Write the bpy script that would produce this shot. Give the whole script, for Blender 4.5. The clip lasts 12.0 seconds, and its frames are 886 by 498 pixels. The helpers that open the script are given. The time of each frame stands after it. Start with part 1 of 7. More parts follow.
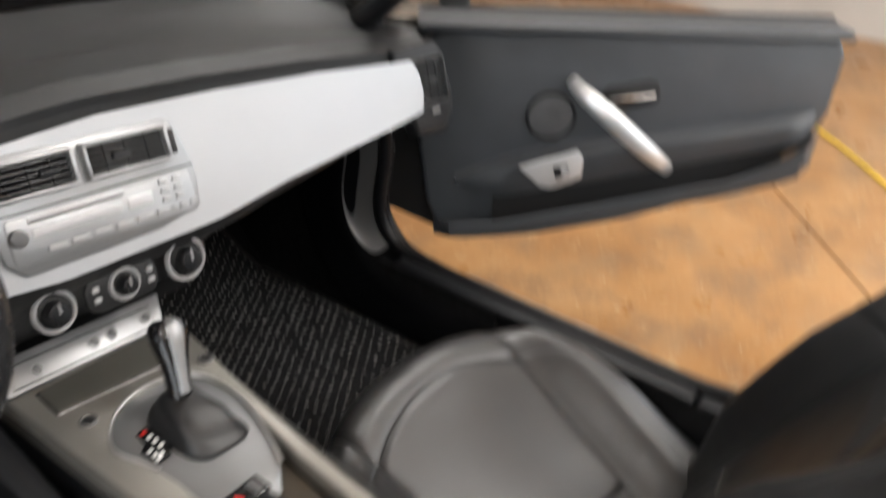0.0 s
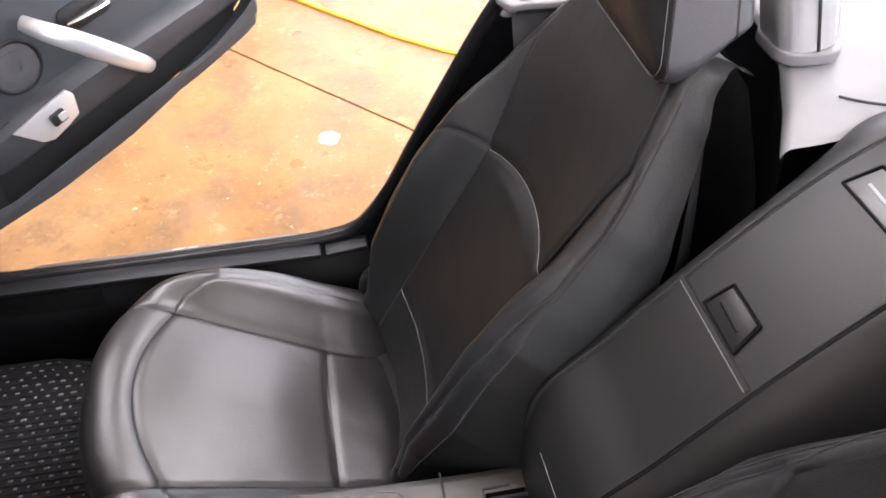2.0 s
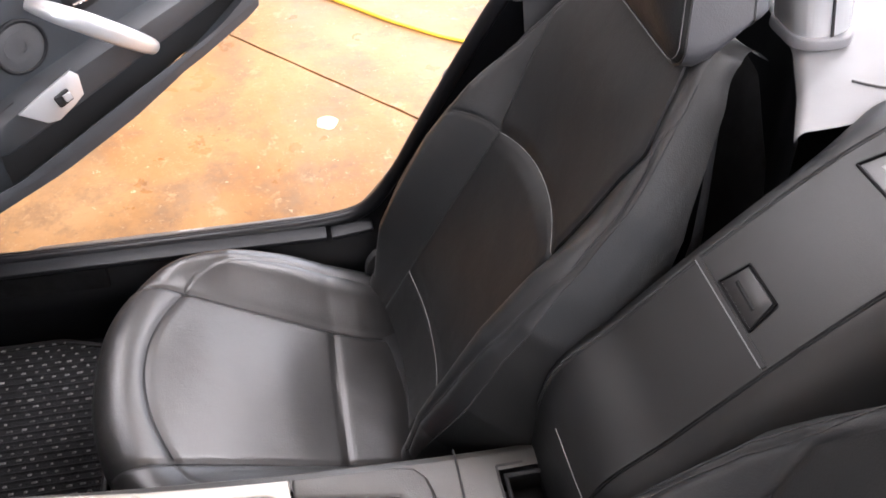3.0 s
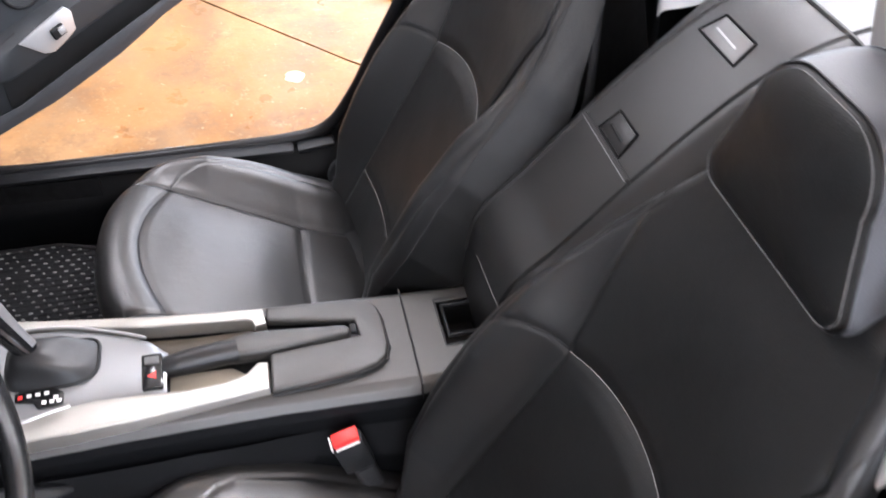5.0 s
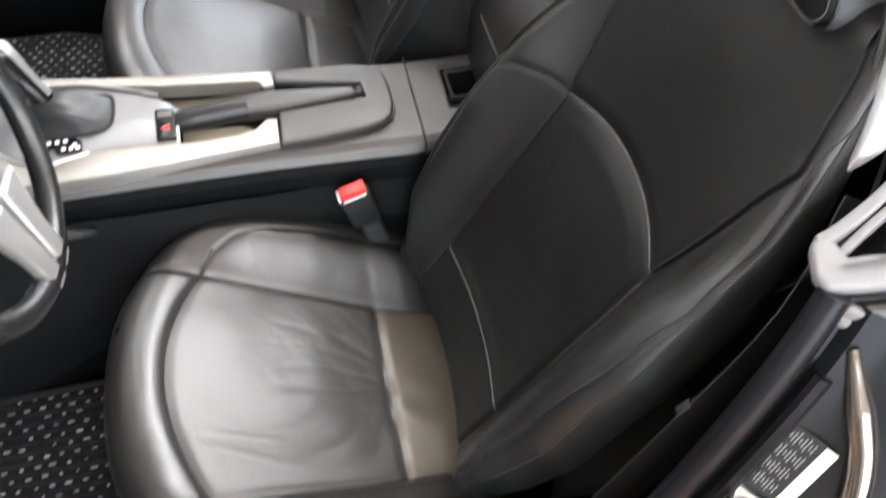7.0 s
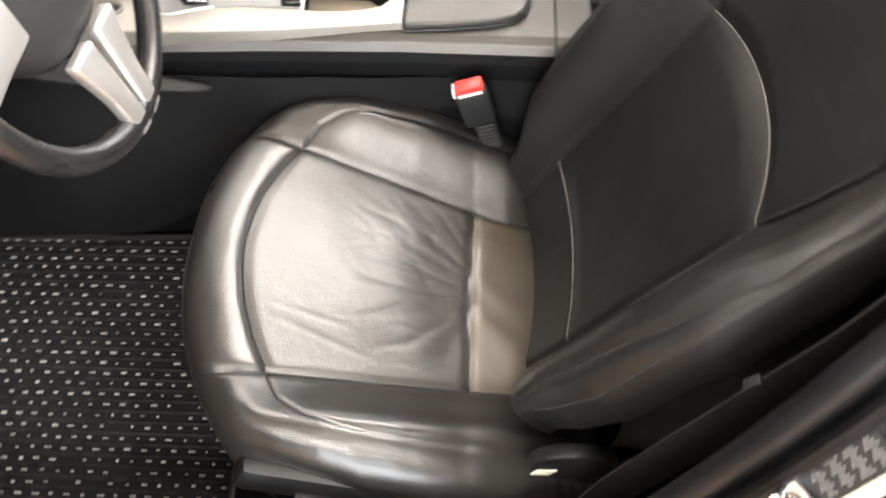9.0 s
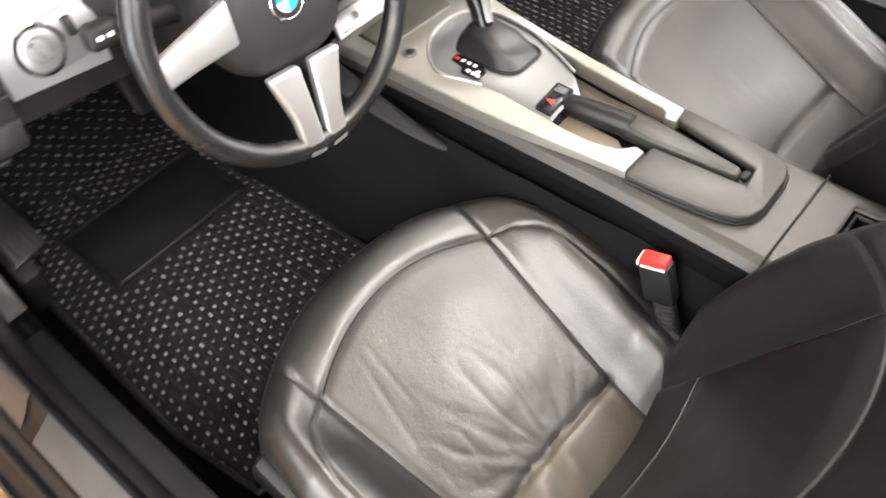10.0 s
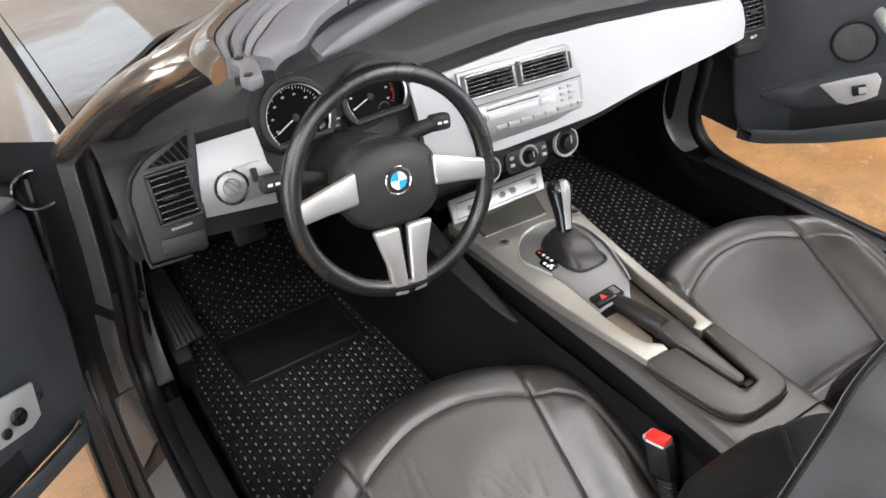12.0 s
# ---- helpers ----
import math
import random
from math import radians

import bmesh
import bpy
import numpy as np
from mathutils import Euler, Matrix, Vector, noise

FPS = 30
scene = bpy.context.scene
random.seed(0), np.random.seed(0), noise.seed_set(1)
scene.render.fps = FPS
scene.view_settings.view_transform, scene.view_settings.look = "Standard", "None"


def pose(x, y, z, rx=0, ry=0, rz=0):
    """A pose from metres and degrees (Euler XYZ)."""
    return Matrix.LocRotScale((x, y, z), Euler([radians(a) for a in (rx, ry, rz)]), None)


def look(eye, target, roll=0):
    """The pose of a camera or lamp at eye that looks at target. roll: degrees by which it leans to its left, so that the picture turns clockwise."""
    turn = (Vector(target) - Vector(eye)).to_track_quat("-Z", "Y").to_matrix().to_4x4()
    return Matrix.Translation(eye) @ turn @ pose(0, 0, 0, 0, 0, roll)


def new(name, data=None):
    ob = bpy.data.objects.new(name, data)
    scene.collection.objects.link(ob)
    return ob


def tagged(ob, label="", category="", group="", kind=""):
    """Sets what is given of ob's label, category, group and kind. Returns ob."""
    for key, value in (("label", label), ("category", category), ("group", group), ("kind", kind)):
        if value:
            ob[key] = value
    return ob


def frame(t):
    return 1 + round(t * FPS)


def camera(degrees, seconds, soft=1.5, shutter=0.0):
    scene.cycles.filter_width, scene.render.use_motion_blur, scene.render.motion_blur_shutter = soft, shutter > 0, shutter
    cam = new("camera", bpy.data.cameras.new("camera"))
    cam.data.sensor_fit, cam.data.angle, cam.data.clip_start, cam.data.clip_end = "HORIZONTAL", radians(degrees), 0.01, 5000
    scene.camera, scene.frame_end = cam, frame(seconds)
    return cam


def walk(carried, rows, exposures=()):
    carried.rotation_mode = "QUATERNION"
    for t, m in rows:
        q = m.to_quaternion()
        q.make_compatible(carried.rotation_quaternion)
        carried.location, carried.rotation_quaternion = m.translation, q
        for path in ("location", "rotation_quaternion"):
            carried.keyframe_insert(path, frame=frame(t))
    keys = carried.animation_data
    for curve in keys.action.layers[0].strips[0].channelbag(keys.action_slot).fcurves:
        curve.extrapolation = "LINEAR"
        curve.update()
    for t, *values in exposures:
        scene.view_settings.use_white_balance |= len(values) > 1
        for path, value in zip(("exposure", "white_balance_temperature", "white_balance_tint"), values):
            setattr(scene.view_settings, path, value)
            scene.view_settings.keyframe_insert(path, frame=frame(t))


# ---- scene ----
cam = camera(55.4, 12.0, soft=1.6, shutter=0.6)
PATH = [
    (0, (-0.4, -0.112, 1.249), (0.964, 0.967, 0.26), 2.1),
    (0.2, (-0.446, -0.092, 1.269), (0.894, 0.847, 0.119), -0.8),
    (0.5, (-0.478, -0.098, 1.288), (0.886, 0.656, 0.035), -0.8),
    (1, (-0.462, 0.045, 1.294), (1.056, 0.195, 0.001), -1.3),
    (1.5, (-0.481, 0.12, 1.356), (1.015, 0.128, 0.029), -3.2),
    (2, (-0.468, 0.191, 1.399), (1.003, -0.059, 0.068), -0.9),
    (2.5, (-0.472, 0.224, 1.402), (0.996, -0.073, 0.077), 0.0),
    (2.7, (-0.473, 0.226, 1.401), (0.986, -0.059, 0.063), 0.2),
    (4.3, (-0.614, 0.234, 1.409), (0.812, -0.047, 0.035), 0.5),
    (4.5, (-0.661, 0.23, 1.414), (0.773, -0.06, 0.05), 0.5),
    (5, (-0.765, 0.243, 1.42), (0.667, -0.099, 0.066), 1.2),
    (5.5, (-0.833, 0.248, 1.416), (0.57, -0.162, 0.051), 2.2),
    (6, (-0.863, 0.25, 1.412), (0.505, -0.181, 0.018), 2.9),
    (6.5, (-0.877, 0.263, 1.389), (0.426, -0.115, -0.08), 2.8),
    (7, (-0.883, 0.267, 1.36), (0.305, -0.016, -0.224), 1.6),
    (7.5, (-0.897, 0.275, 1.335), (0.205, 0.093, -0.324), -0.3),
    (7.7, (-0.898, 0.277, 1.33), (0.174, 0.136, -0.352), -1.5),
    (9.3, (-0.828, 0.142, 1.312), (0.176, 0.429, -0.394), -5.1),
    (9.5, (-0.752, 0.104, 1.336), (0.202, 0.593, -0.352), -6.1),
    (10, (-0.729, -0.055, 1.329), (0.142, 0.865, -0.219), -7.4),
    (10.5, (-0.758, -0.256, 1.377), (-0.037, 0.872, -0.108), -5.3),
    (11, (-0.776, -0.33, 1.414), (-0.058, 0.927, 0.034), -5.8),
    (11.5, (-0.789, -0.351, 1.452), (0.01, 1.032, 0.248), -5.3),
    (12, (-0.786, -0.347, 1.451), (0.041, 1.062, 0.297), -4.9),
]
EXPOSURE = [(0, -0.42, 6500, 10), (0.5, -0.22, 6550, 10), (1, 0.14, 6500, 10), (2, 0.46, 6150, 18), (2.7, 0.46, 6100, 18), (4.3, 0.46, 6000, 16), (5.5, 0.43, 5850, 16), (6.5, 0.50, 6000, 10),
            (7.7, 0.85, 6250, 10), (9.3, 1.0, 6700, 10), (10, 0.8, 6600, 10), (10.5, 0.93, 6550, 10), (11, 0.85, 6400, 10), (11.5, 0.25, 6400, 10), (12, -0.06, 6250, 10)]
walk(cam, [(t, look(eye, target, roll)) for t, eye, target, roll in PATH], exposures=EXPOSURE)

# ---- light: closed garage, tube lamps on the ceiling ----
world = bpy.data.worlds.new("world")
scene.world = world
world.use_nodes = True
wn = world.node_tree
sky = wn.nodes.new("ShaderNodeTexSky")
sky.sky_type, sky.sun_disc, sky.sun_elevation, sky.sun_rotation = "NISHITA", False, radians(40), radians(120)
pale = wn.nodes.new("ShaderNodeHueSaturation")
pale.inputs["Saturation"].default_value = 0.3
wn.links.new(sky.outputs[0], pale.inputs["Color"])
wn.links.new(pale.outputs[0], wn.nodes["Background"].inputs[0])
wn.nodes["Background"].inputs[1].default_value = 0.12
scene.view_settings.exposure = 0.0
# unseen lamps placed for the highlights; the last one brightens the driver's bolster
LAMPS = [(1.2, -1.2), (2.2, -2.8), (3.6, -2.0), (1.8, 1.2), (-1.5, -2.3), (-3.6, 1.6), (-0.6, -3.6), (-1.5, 4.3), (-2.7, -0.3)]
LAMP_POWER, UP_SHARE = 54.0, 0.75
DAY_SOUTH, DAY_EAST, DAY_NORTH, DAY_WEST = 250.0, 120.0, 3.5, 170.0

# ---- materials ----
def mat(name, color, rough=0.5, metal=0.0, spec=0.5, tone=0.0, tone_scale=6.0, grain=0.0, grain_scale=200.0, color2=None,
        rough_var=0.0, coat=0.0, bump_scale2=0.0, bump2=0.0, fac_lo=0.35, fac_hi=0.65):
    """A surface with a slow change of tone, a fine grain in relief and a broad relief."""
    m = bpy.data.materials.new(name)
    m.use_nodes = True
    n, l = m.node_tree.nodes, m.node_tree.links
    b = n["Principled BSDF"]
    b.inputs["Base Color"].default_value = (*color, 1)
    b.inputs["Roughness"].default_value = rough
    b.inputs["Metallic"].default_value = metal
    b.inputs["Specular IOR Level"].default_value = spec
    b.inputs["Coat Weight"].default_value = coat
    b.inputs["Coat Roughness"].default_value = 0.05
    tc = n.new("ShaderNodeTexCoord")
    if tone or color2:
        a = n.new("ShaderNodeTexNoise")
        a.inputs["Scale"].default_value, a.inputs["Detail"].default_value = tone_scale, 6
        l.new(tc.outputs["Object"], a.inputs["Vector"])
        r = n.new("ShaderNodeValToRGB")
        c2 = color2 or tuple(min(1, c * (1 + tone)) for c in color)
        c1 = color if color2 else tuple(c * (1 - tone) for c in color)
        r.color_ramp.elements[0].position, r.color_ramp.elements[0].color = fac_lo, (*c1, 1)
        r.color_ramp.elements[1].position, r.color_ramp.elements[1].color = fac_hi, (*c2, 1)
        l.new(a.outputs["Fac"], r.inputs["Fac"])
        l.new(r.outputs["Color"], b.inputs["Base Color"])
        if rough_var:
            mr = n.new("ShaderNodeMapRange")
            mr.inputs["To Min"].default_value, mr.inputs["To Max"].default_value = rough - rough_var, rough + rough_var
            l.new(a.outputs["Fac"], mr.inputs["Value"])
            l.new(mr.outputs["Result"], b.inputs["Roughness"])
    last = None
    for scale, strength, dist in ((bump_scale2, bump2, 0.01), (grain_scale, grain, 0.001)):
        if strength:
            g = n.new("ShaderNodeTexNoise")
            g.inputs["Scale"].default_value, g.inputs["Detail"].default_value = scale, 4
            l.new(tc.outputs["Object"], g.inputs["Vector"])
            bu = n.new("ShaderNodeBump")
            bu.inputs["Strength"].default_value, bu.inputs["Distance"].default_value = strength, dist
            l.new(g.outputs["Fac"], bu.inputs["Height"])
            if last:
                l.new(last.outputs["Normal"], bu.inputs["Normal"])
            last = bu
    if last:
        l.new(last.outputs["Normal"], b.inputs["Normal"])
    return m


def leather(name, color, rough, spec=0.5):
    """Dyed leather: pebbled grain from cells, soft creases and a slow change of gloss."""
    m = mat(name, color, rough, tone=0.16, tone_scale=7, rough_var=0.035, spec=spec)
    n, l = m.node_tree.nodes, m.node_tree.links
    b = n["Principled BSDF"]
    tc = [x for x in n if x.type == "TEX_COORD"][0]
    v = n.new("ShaderNodeTexVoronoi")
    v.inputs["Scale"].default_value = 620
    l.new(tc.outputs["Object"], v.inputs["Vector"])
    w = n.new("ShaderNodeTexNoise")
    w.inputs["Scale"].default_value, w.inputs["Detail"].default_value = 28, 5
    l.new(tc.outputs["Object"], w.inputs["Vector"])
    b1, b2 = n.new("ShaderNodeBump"), n.new("ShaderNodeBump")
    b1.inputs["Strength"].default_value, b1.inputs["Distance"].default_value = 0.16, 0.006
    b2.inputs["Strength"].default_value, b2.inputs["Distance"].default_value = 0.22, 0.0008
    l.new(w.outputs["Fac"], b1.inputs["Height"])
    l.new(v.outputs["Distance"], b2.inputs["Height"])
    l.new(b1.outputs["Normal"], b2.inputs["Normal"])
    l.new(b2.outputs["Normal"], b.inputs["Normal"])
    return m


M_LEATHER = leather("black_leather", (0.0105, 0.0105, 0.0112), 0.39, 0.46)
M_LEATHER_WORN = leather("worn_black_leather", (0.0205, 0.0200, 0.0200), 0.34, 0.58)
M_ROLL = leather("glossy_worn_leather", (0.0175, 0.0168, 0.0165), 0.29, 0.85)
M_SEATBACK = leather("matt_black_leather", (0.0060, 0.0063, 0.0065), 0.44, 0.30)
M_BOLSTER = leather("glossier_black_leather", (0.0090, 0.0094, 0.0100), 0.37, 0.46)
# worn leather, its base also paled for the light the cushion catches
M_LEATHER_DRIVER = leather("driver_worn_lit_leather", (0.033, 0.0314, 0.0305), 0.34, 0.78)
# rear panel: its warm reflection is put into a tan base colour
M_LEATHER_REAR = leather("tan_sheen_black_leather", (0.082, 0.071, 0.055), 0.36, 0.8)
# headrest sides: the face's black leather, paled and blued for sky sheen
M_HEADREST = leather("sky_sheen_black_leather", (0.038, 0.039, 0.043), 0.47, 0.45)
M_CONSOLE = leather("console_leather", (0.036, 0.0342, 0.0316), 0.40, 0.6)
M_BULK = mat("charcoal_panel_skin", (0.0060, 0.0060, 0.0062), 0.41, spec=0.41, tone=0.12, tone_scale=6, grain=0.25, grain_scale=900)
M_DOOR = mat("blue_grey_door_lining", (0.034, 0.038, 0.043), 0.44, tone=0.15, tone_scale=7, grain=0.35, grain_scale=800)
M_BAND = mat("satin_silver_band", (0.40, 0.41, 0.425), 0.46, metal=0.6, tone=0.03, tone_scale=5, grain=0.06, grain_scale=1500)
M_PRINT = mat("dim_grey_print", (0.22, 0.22, 0.22), 0.6)
M_STITCH = mat("grey_thread", (0.22, 0.22, 0.215), 0.8)
M_STITCH_DIM = mat("dark_grey_thread", (0.10, 0.10, 0.10), 0.8)
M_STITCH_DARK = mat("black_thread", (0.012, 0.012, 0.013), 0.8)
M_PLASTIC = mat("black_grained_plastic", (0.0075, 0.0079, 0.0087), 0.5, tone=0.15, tone_scale=9, grain=0.35, grain_scale=900)
M_PLASTIC_GREY = mat("charcoal_soft_plastic", (0.0095, 0.010, 0.0115), 0.48, spec=0.26, tone=0.15, tone_scale=7, grain=0.35, grain_scale=800)
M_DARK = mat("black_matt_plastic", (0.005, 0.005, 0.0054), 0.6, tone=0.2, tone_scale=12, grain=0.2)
M_GLOSS = mat("black_gloss_plastic", (0.01, 0.01, 0.011), 0.12)
M_RUBBER = mat("black_rubber", (0.009, 0.009, 0.0095), 0.45, tone=0.25, tone_scale=14, grain=0.2, grain_scale=400)
M_CARPET = mat("black_carpet", (0.005, 0.005, 0.0054), 0.95, spec=0.15, tone=0.5, tone_scale=60, grain=1.0, grain_scale=1200)
M_CARPET_GREY = mat("charcoal_carpet", (0.016, 0.016, 0.017), 0.95, spec=0.15, tone=0.4, tone_scale=50, grain=1.0, grain_scale=1100)
M_SILVER = mat("silver_paint", (0.66, 0.67, 0.68), 0.34, metal=0.65, tone=0.03, tone_scale=5, grain=0.06, grain_scale=1500)
M_TITAN = mat("pale_titanium_paint", (0.41, 0.395, 0.36), 0.38, metal=0.75, tone=0.04, tone_scale=6, grain=0.08, grain_scale=1400)
M_ALU = mat("brushed_aluminium", (0.72, 0.72, 0.72), 0.32, metal=0.85, tone=0.05, tone_scale=20, grain=0.15, grain_scale=700)
M_CHROME = mat("chrome", (0.8, 0.8, 0.8), 0.1, metal=1.0)
M_STEEL = mat("zinc_steel", (0.55, 0.54, 0.52), 0.35, metal=0.9, tone=0.2, tone_scale=40)
M_RED = mat("red_plastic", (0.75, 0.03, 0.025), 0.4, tone=0.06)
M_WHITE = mat("white_print", (0.8, 0.8, 0.8), 0.6)
M_LABEL = mat("pale_paper", (0.62, 0.60, 0.5), 0.7, tone=0.06)
M_GREYSHELL = mat("grey_plastic", (0.17, 0.17, 0.18), 0.42, tone=0.08, tone_scale=10, grain=0.2, grain_scale=900)
M_PAINT = mat("dark_grey_metallic_paint", (0.20, 0.175, 0.15), 0.16, metal=0.85, coat=0.8, tone=0.1, tone_scale=3, bump_scale2=5.0, bump2=0.6, rough_var=0.05)
M_JAMB = mat("dark_grey_jamb_paint", (0.013, 0.014, 0.016), 0.34, metal=0.3, spec=0.22, tone=0.15, tone_scale=6, bump_scale2=9, bump2=0.05)
M_FLANK = mat("black_flank_plastic", (0.0032, 0.0034, 0.0040), 0.5, spec=0.10, tone=0.15, tone_scale=8, grain=0.3, grain_scale=800)
M_HEADER = mat("blue_grey_soft_plastic", (0.105, 0.108, 0.120), 0.46, spec=0.4, tone=0.08, tone_scale=8, grain=0.25, grain_scale=800)
M_TUNNEL = mat("grey_moulded_plastic", (0.0068, 0.007, 0.0077), 0.6, spec=0.16, tone=0.15, tone_scale=7, grain=0.35, grain_scale=800)
M_WHEEL = leather("smooth_black_leather", (0.014, 0.014, 0.0148), 0.27, 0.6)
M_SEAL = mat("shiny_black_rubber", (0.007, 0.007, 0.008), 0.36, spec=0.2, tone=0.25, tone_scale=9, grain=0.12, grain_scale=300)
M_SPOKE = mat("brushed_silver_spoke", (0.62, 0.62, 0.62), 0.36, metal=0.8, tone=0.05, tone_scale=14, grain=0.12, grain_scale=700)
M_COWL = mat("black_cowl_plastic", (0.004, 0.004, 0.0044), 0.8, spec=0.08, tone=0.2, tone_scale=12)
M_DECK = mat("mid_grey_soft_plastic", (0.205, 0.208, 0.218), 0.62, spec=0.25, tone=0.1, tone_scale=6, grain=0.25, grain_scale=800)
M_PLATE = mat("brushed_grey_plate", (0.15, 0.147, 0.145), 0.45, metal=0.5, tone=0.08, tone_scale=12, grain=0.15, grain_scale=600)
M_GREYBTN = mat("grey_buttons", (0.42, 0.42, 0.43), 0.45, metal=0.2)
M_RADIO = mat("satin_silver_plastic", (0.28, 0.284, 0.29), 0.36, metal=0.6, tone=0.03)
M_BLUE = mat("blue_enamel", (0.03, 0.32, 0.72), 0.25, coat=0.6)
M_YELLOW = mat("yellow_cord", (0.75, 0.52, 0.03), 0.5, tone=0.1, tone_scale=30)
M_WALL = mat("garage_wall_paint", (0.45, 0.43, 0.40), 0.8, tone=0.06, tone_scale=2, grain=0.3, grain_scale=80)
M_CEIL = mat("white_ceiling_paint", (0.78, 0.77, 0.75), 0.85, tone=0.04, tone_scale=3)
# lit copy of the jamb paint, for strips that catch the light
M_POST = mat("lit_grey_jamb_paint", (0.15, 0.151, 0.156), 0.26, metal=0.7, tone=0.12, tone_scale=7, bump_scale2=9, bump2=0.05)
M_DASH = mat("charcoal_dash_skin", (0.017, 0.0175, 0.0185), 0.5, spec=0.4, tone=0.12, tone_scale=7, grain=0.4, grain_scale=800)
M_CAP = mat("pale_grey_cap_plastic", (0.155, 0.152, 0.155), 0.44, tone=0.08, tone_scale=14, grain=0.2, grain_scale=900)
M_BROWN = mat("brown_grey_liner", (0.075, 0.062, 0.047), 0.6, tone=0.1, tone_scale=20)
M_LID = mat("dull_titanium_paint", (0.20, 0.195, 0.172), 0.40, metal=0.75, tone=0.04, tone_scale=6, grain=0.08, grain_scale=1400)
M_KEYDARK = mat("dark_grey_key", (0.08, 0.08, 0.082), 0.4)
M_TAN = mat("beige_rubber", (0.28, 0.245, 0.195), 0.7, tone=0.1, tone_scale=20)


def glass(name, color=(1, 1, 1), rough=0.0):
    m = bpy.data.materials.new(name)
    m.use_nodes = True
    b = m.node_tree.nodes["Principled BSDF"]
    b.inputs["Base Color"].default_value = (*color, 1)
    b.inputs["Transmission Weight"].default_value = 1.0
    b.inputs["Roughness"].default_value = rough
    b.inputs["IOR"].default_value = 1.45
    return m


M_GLASS = glass("clear_glass", (0.93, 0.96, 0.95))


def floor_concrete():
    """Acid-stained, sealed concrete: orange and tan clouds, pale scuffs, dark spatter, worn gloss."""
    m = bpy.data.materials.new("stained_concrete")
    m.use_nodes = True
    n, l = m.node_tree.nodes, m.node_tree.links
    b = n["Principled BSDF"]
    tc = n.new("ShaderNodeTexCoord")

    def noise_(scale, detail, rough=0.55):
        a = n.new("ShaderNodeTexNoise")
        a.inputs["Scale"].default_value, a.inputs["Detail"].default_value, a.inputs["Roughness"].default_value = scale, detail, rough
        l.new(tc.outputs["Object"], a.inputs["Vector"])
        return a

    def ramp(src, *stops):
        r = n.new("ShaderNodeValToRGB")
        while len(r.color_ramp.elements) < len(stops):
            r.color_ramp.elements.new(0.5)
        for e, (p, c) in zip(r.color_ramp.elements, stops):
            e.position, e.color = p, (*c, 1)
        l.new(src, r.inputs["Fac"])
        return r

    def mix(fac, a, c):
        x = n.new("ShaderNodeMix")
        x.data_type = "RGBA"
        l.new(fac, x.inputs["Factor"])
        l.new(a, x.inputs["A"])
        x.inputs["B"].default_value = (*c, 1)
        return x.outputs["Result"]

    cloud = ramp(noise_(1.7, 9, 0.66).outputs["Fac"], (0.28, (0.17, 0.085, 0.036)), (0.44, (0.272, 0.138, 0.052)), (0.56, (0.330, 0.178, 0.073)), (0.72, (0.380, 0.228, 0.112)))
    wash = ramp(noise_(5.5, 8, 0.72).outputs["Fac"], (0.36, (0.9, 0.9, 0.9)), (0.52, (0, 0, 0)))
    c = mix(wash.outputs["Color"], cloud.outputs["Color"], (0.185, 0.108, 0.058))
    fleck = ramp(noise_(13, 8, 0.74).outputs["Fac"], (0.57, (0, 0, 0)), (0.68, (0.85, 0.85, 0.85)))
    c = mix(fleck.outputs["Color"], c, (0.40, 0.27, 0.145))
    dark = ramp(noise_(21, 8, 0.72).outputs["Fac"], (0.29, (0.85, 0.85, 0.85)), (0.40, (0, 0, 0)))
    c = mix(dark.outputs["Color"], c, (0.12, 0.074, 0.042))
    for scale, size, tint in ((7.0, 0.055, (0.56, 0.46, 0.33)), (19.0, 0.10, (0.50, 0.39, 0.26)), (38.0, 0.11, (0.46, 0.34, 0.21)), (13.0, 0.07, (0.13, 0.075, 0.04))):
        # single chips and drips: cells whose core is filled, broken up by a fine noise
        v = n.new("ShaderNodeTexVoronoi")
        v.inputs["Scale"].default_value = scale
        w = n.new("ShaderNodeVectorMath")
        w.operation = "MULTIPLY_ADD"
        nz = noise_(scale * 4, 4, 0.6)
        w.inputs[1].default_value = (0.05, 0.05, 0.0)
        l.new(nz.outputs["Color"], w.inputs[0])
        l.new(tc.outputs["Object"], w.inputs[2])
        l.new(w.outputs[0], v.inputs["Vector"])
        core = ramp(v.outputs["Distance"], (size * 0.75, (0.85, 0.85, 0.85)), (size, (0, 0, 0)))
        pick = n.new("ShaderNodeSeparateColor")
        l.new(v.outputs["Color"], pick.inputs[0])
        some = ramp(pick.outputs[0], (0.62, (0, 0, 0)), (0.75, (1, 1, 1)))
        both = n.new("ShaderNodeMath")
        both.operation = "MULTIPLY"
        l.new(core.outputs["Color"], both.inputs[0])
        l.new(some.outputs["Color"], both.inputs[1])
        c = mix(both.outputs[0], c, tint)
    b.inputs["Specular IOR Level"].default_value = 0.25
    grit = ramp(noise_(55, 6, 0.7).outputs["Fac"], (0.58, (0, 0, 0)), (0.70, (0.55, 0.55, 0.55)))
    c = mix(grit.outputs["Color"], c, (0.44, 0.31, 0.18))
    smear = ramp(noise_(3.1, 7, 0.7).outputs["Fac"], (0.52, (0, 0, 0)), (0.66, (0.6, 0.6, 0.6)))
    c = mix(smear.outputs["Color"], c, (0.235, 0.155, 0.088))
    l.new(c, b.inputs["Base Color"])
    rr = ramp(noise_(5, 6).outputs["Fac"], (0.3, (0.24, 0.24, 0.24)), (0.7, (0.50, 0.50, 0.50)))
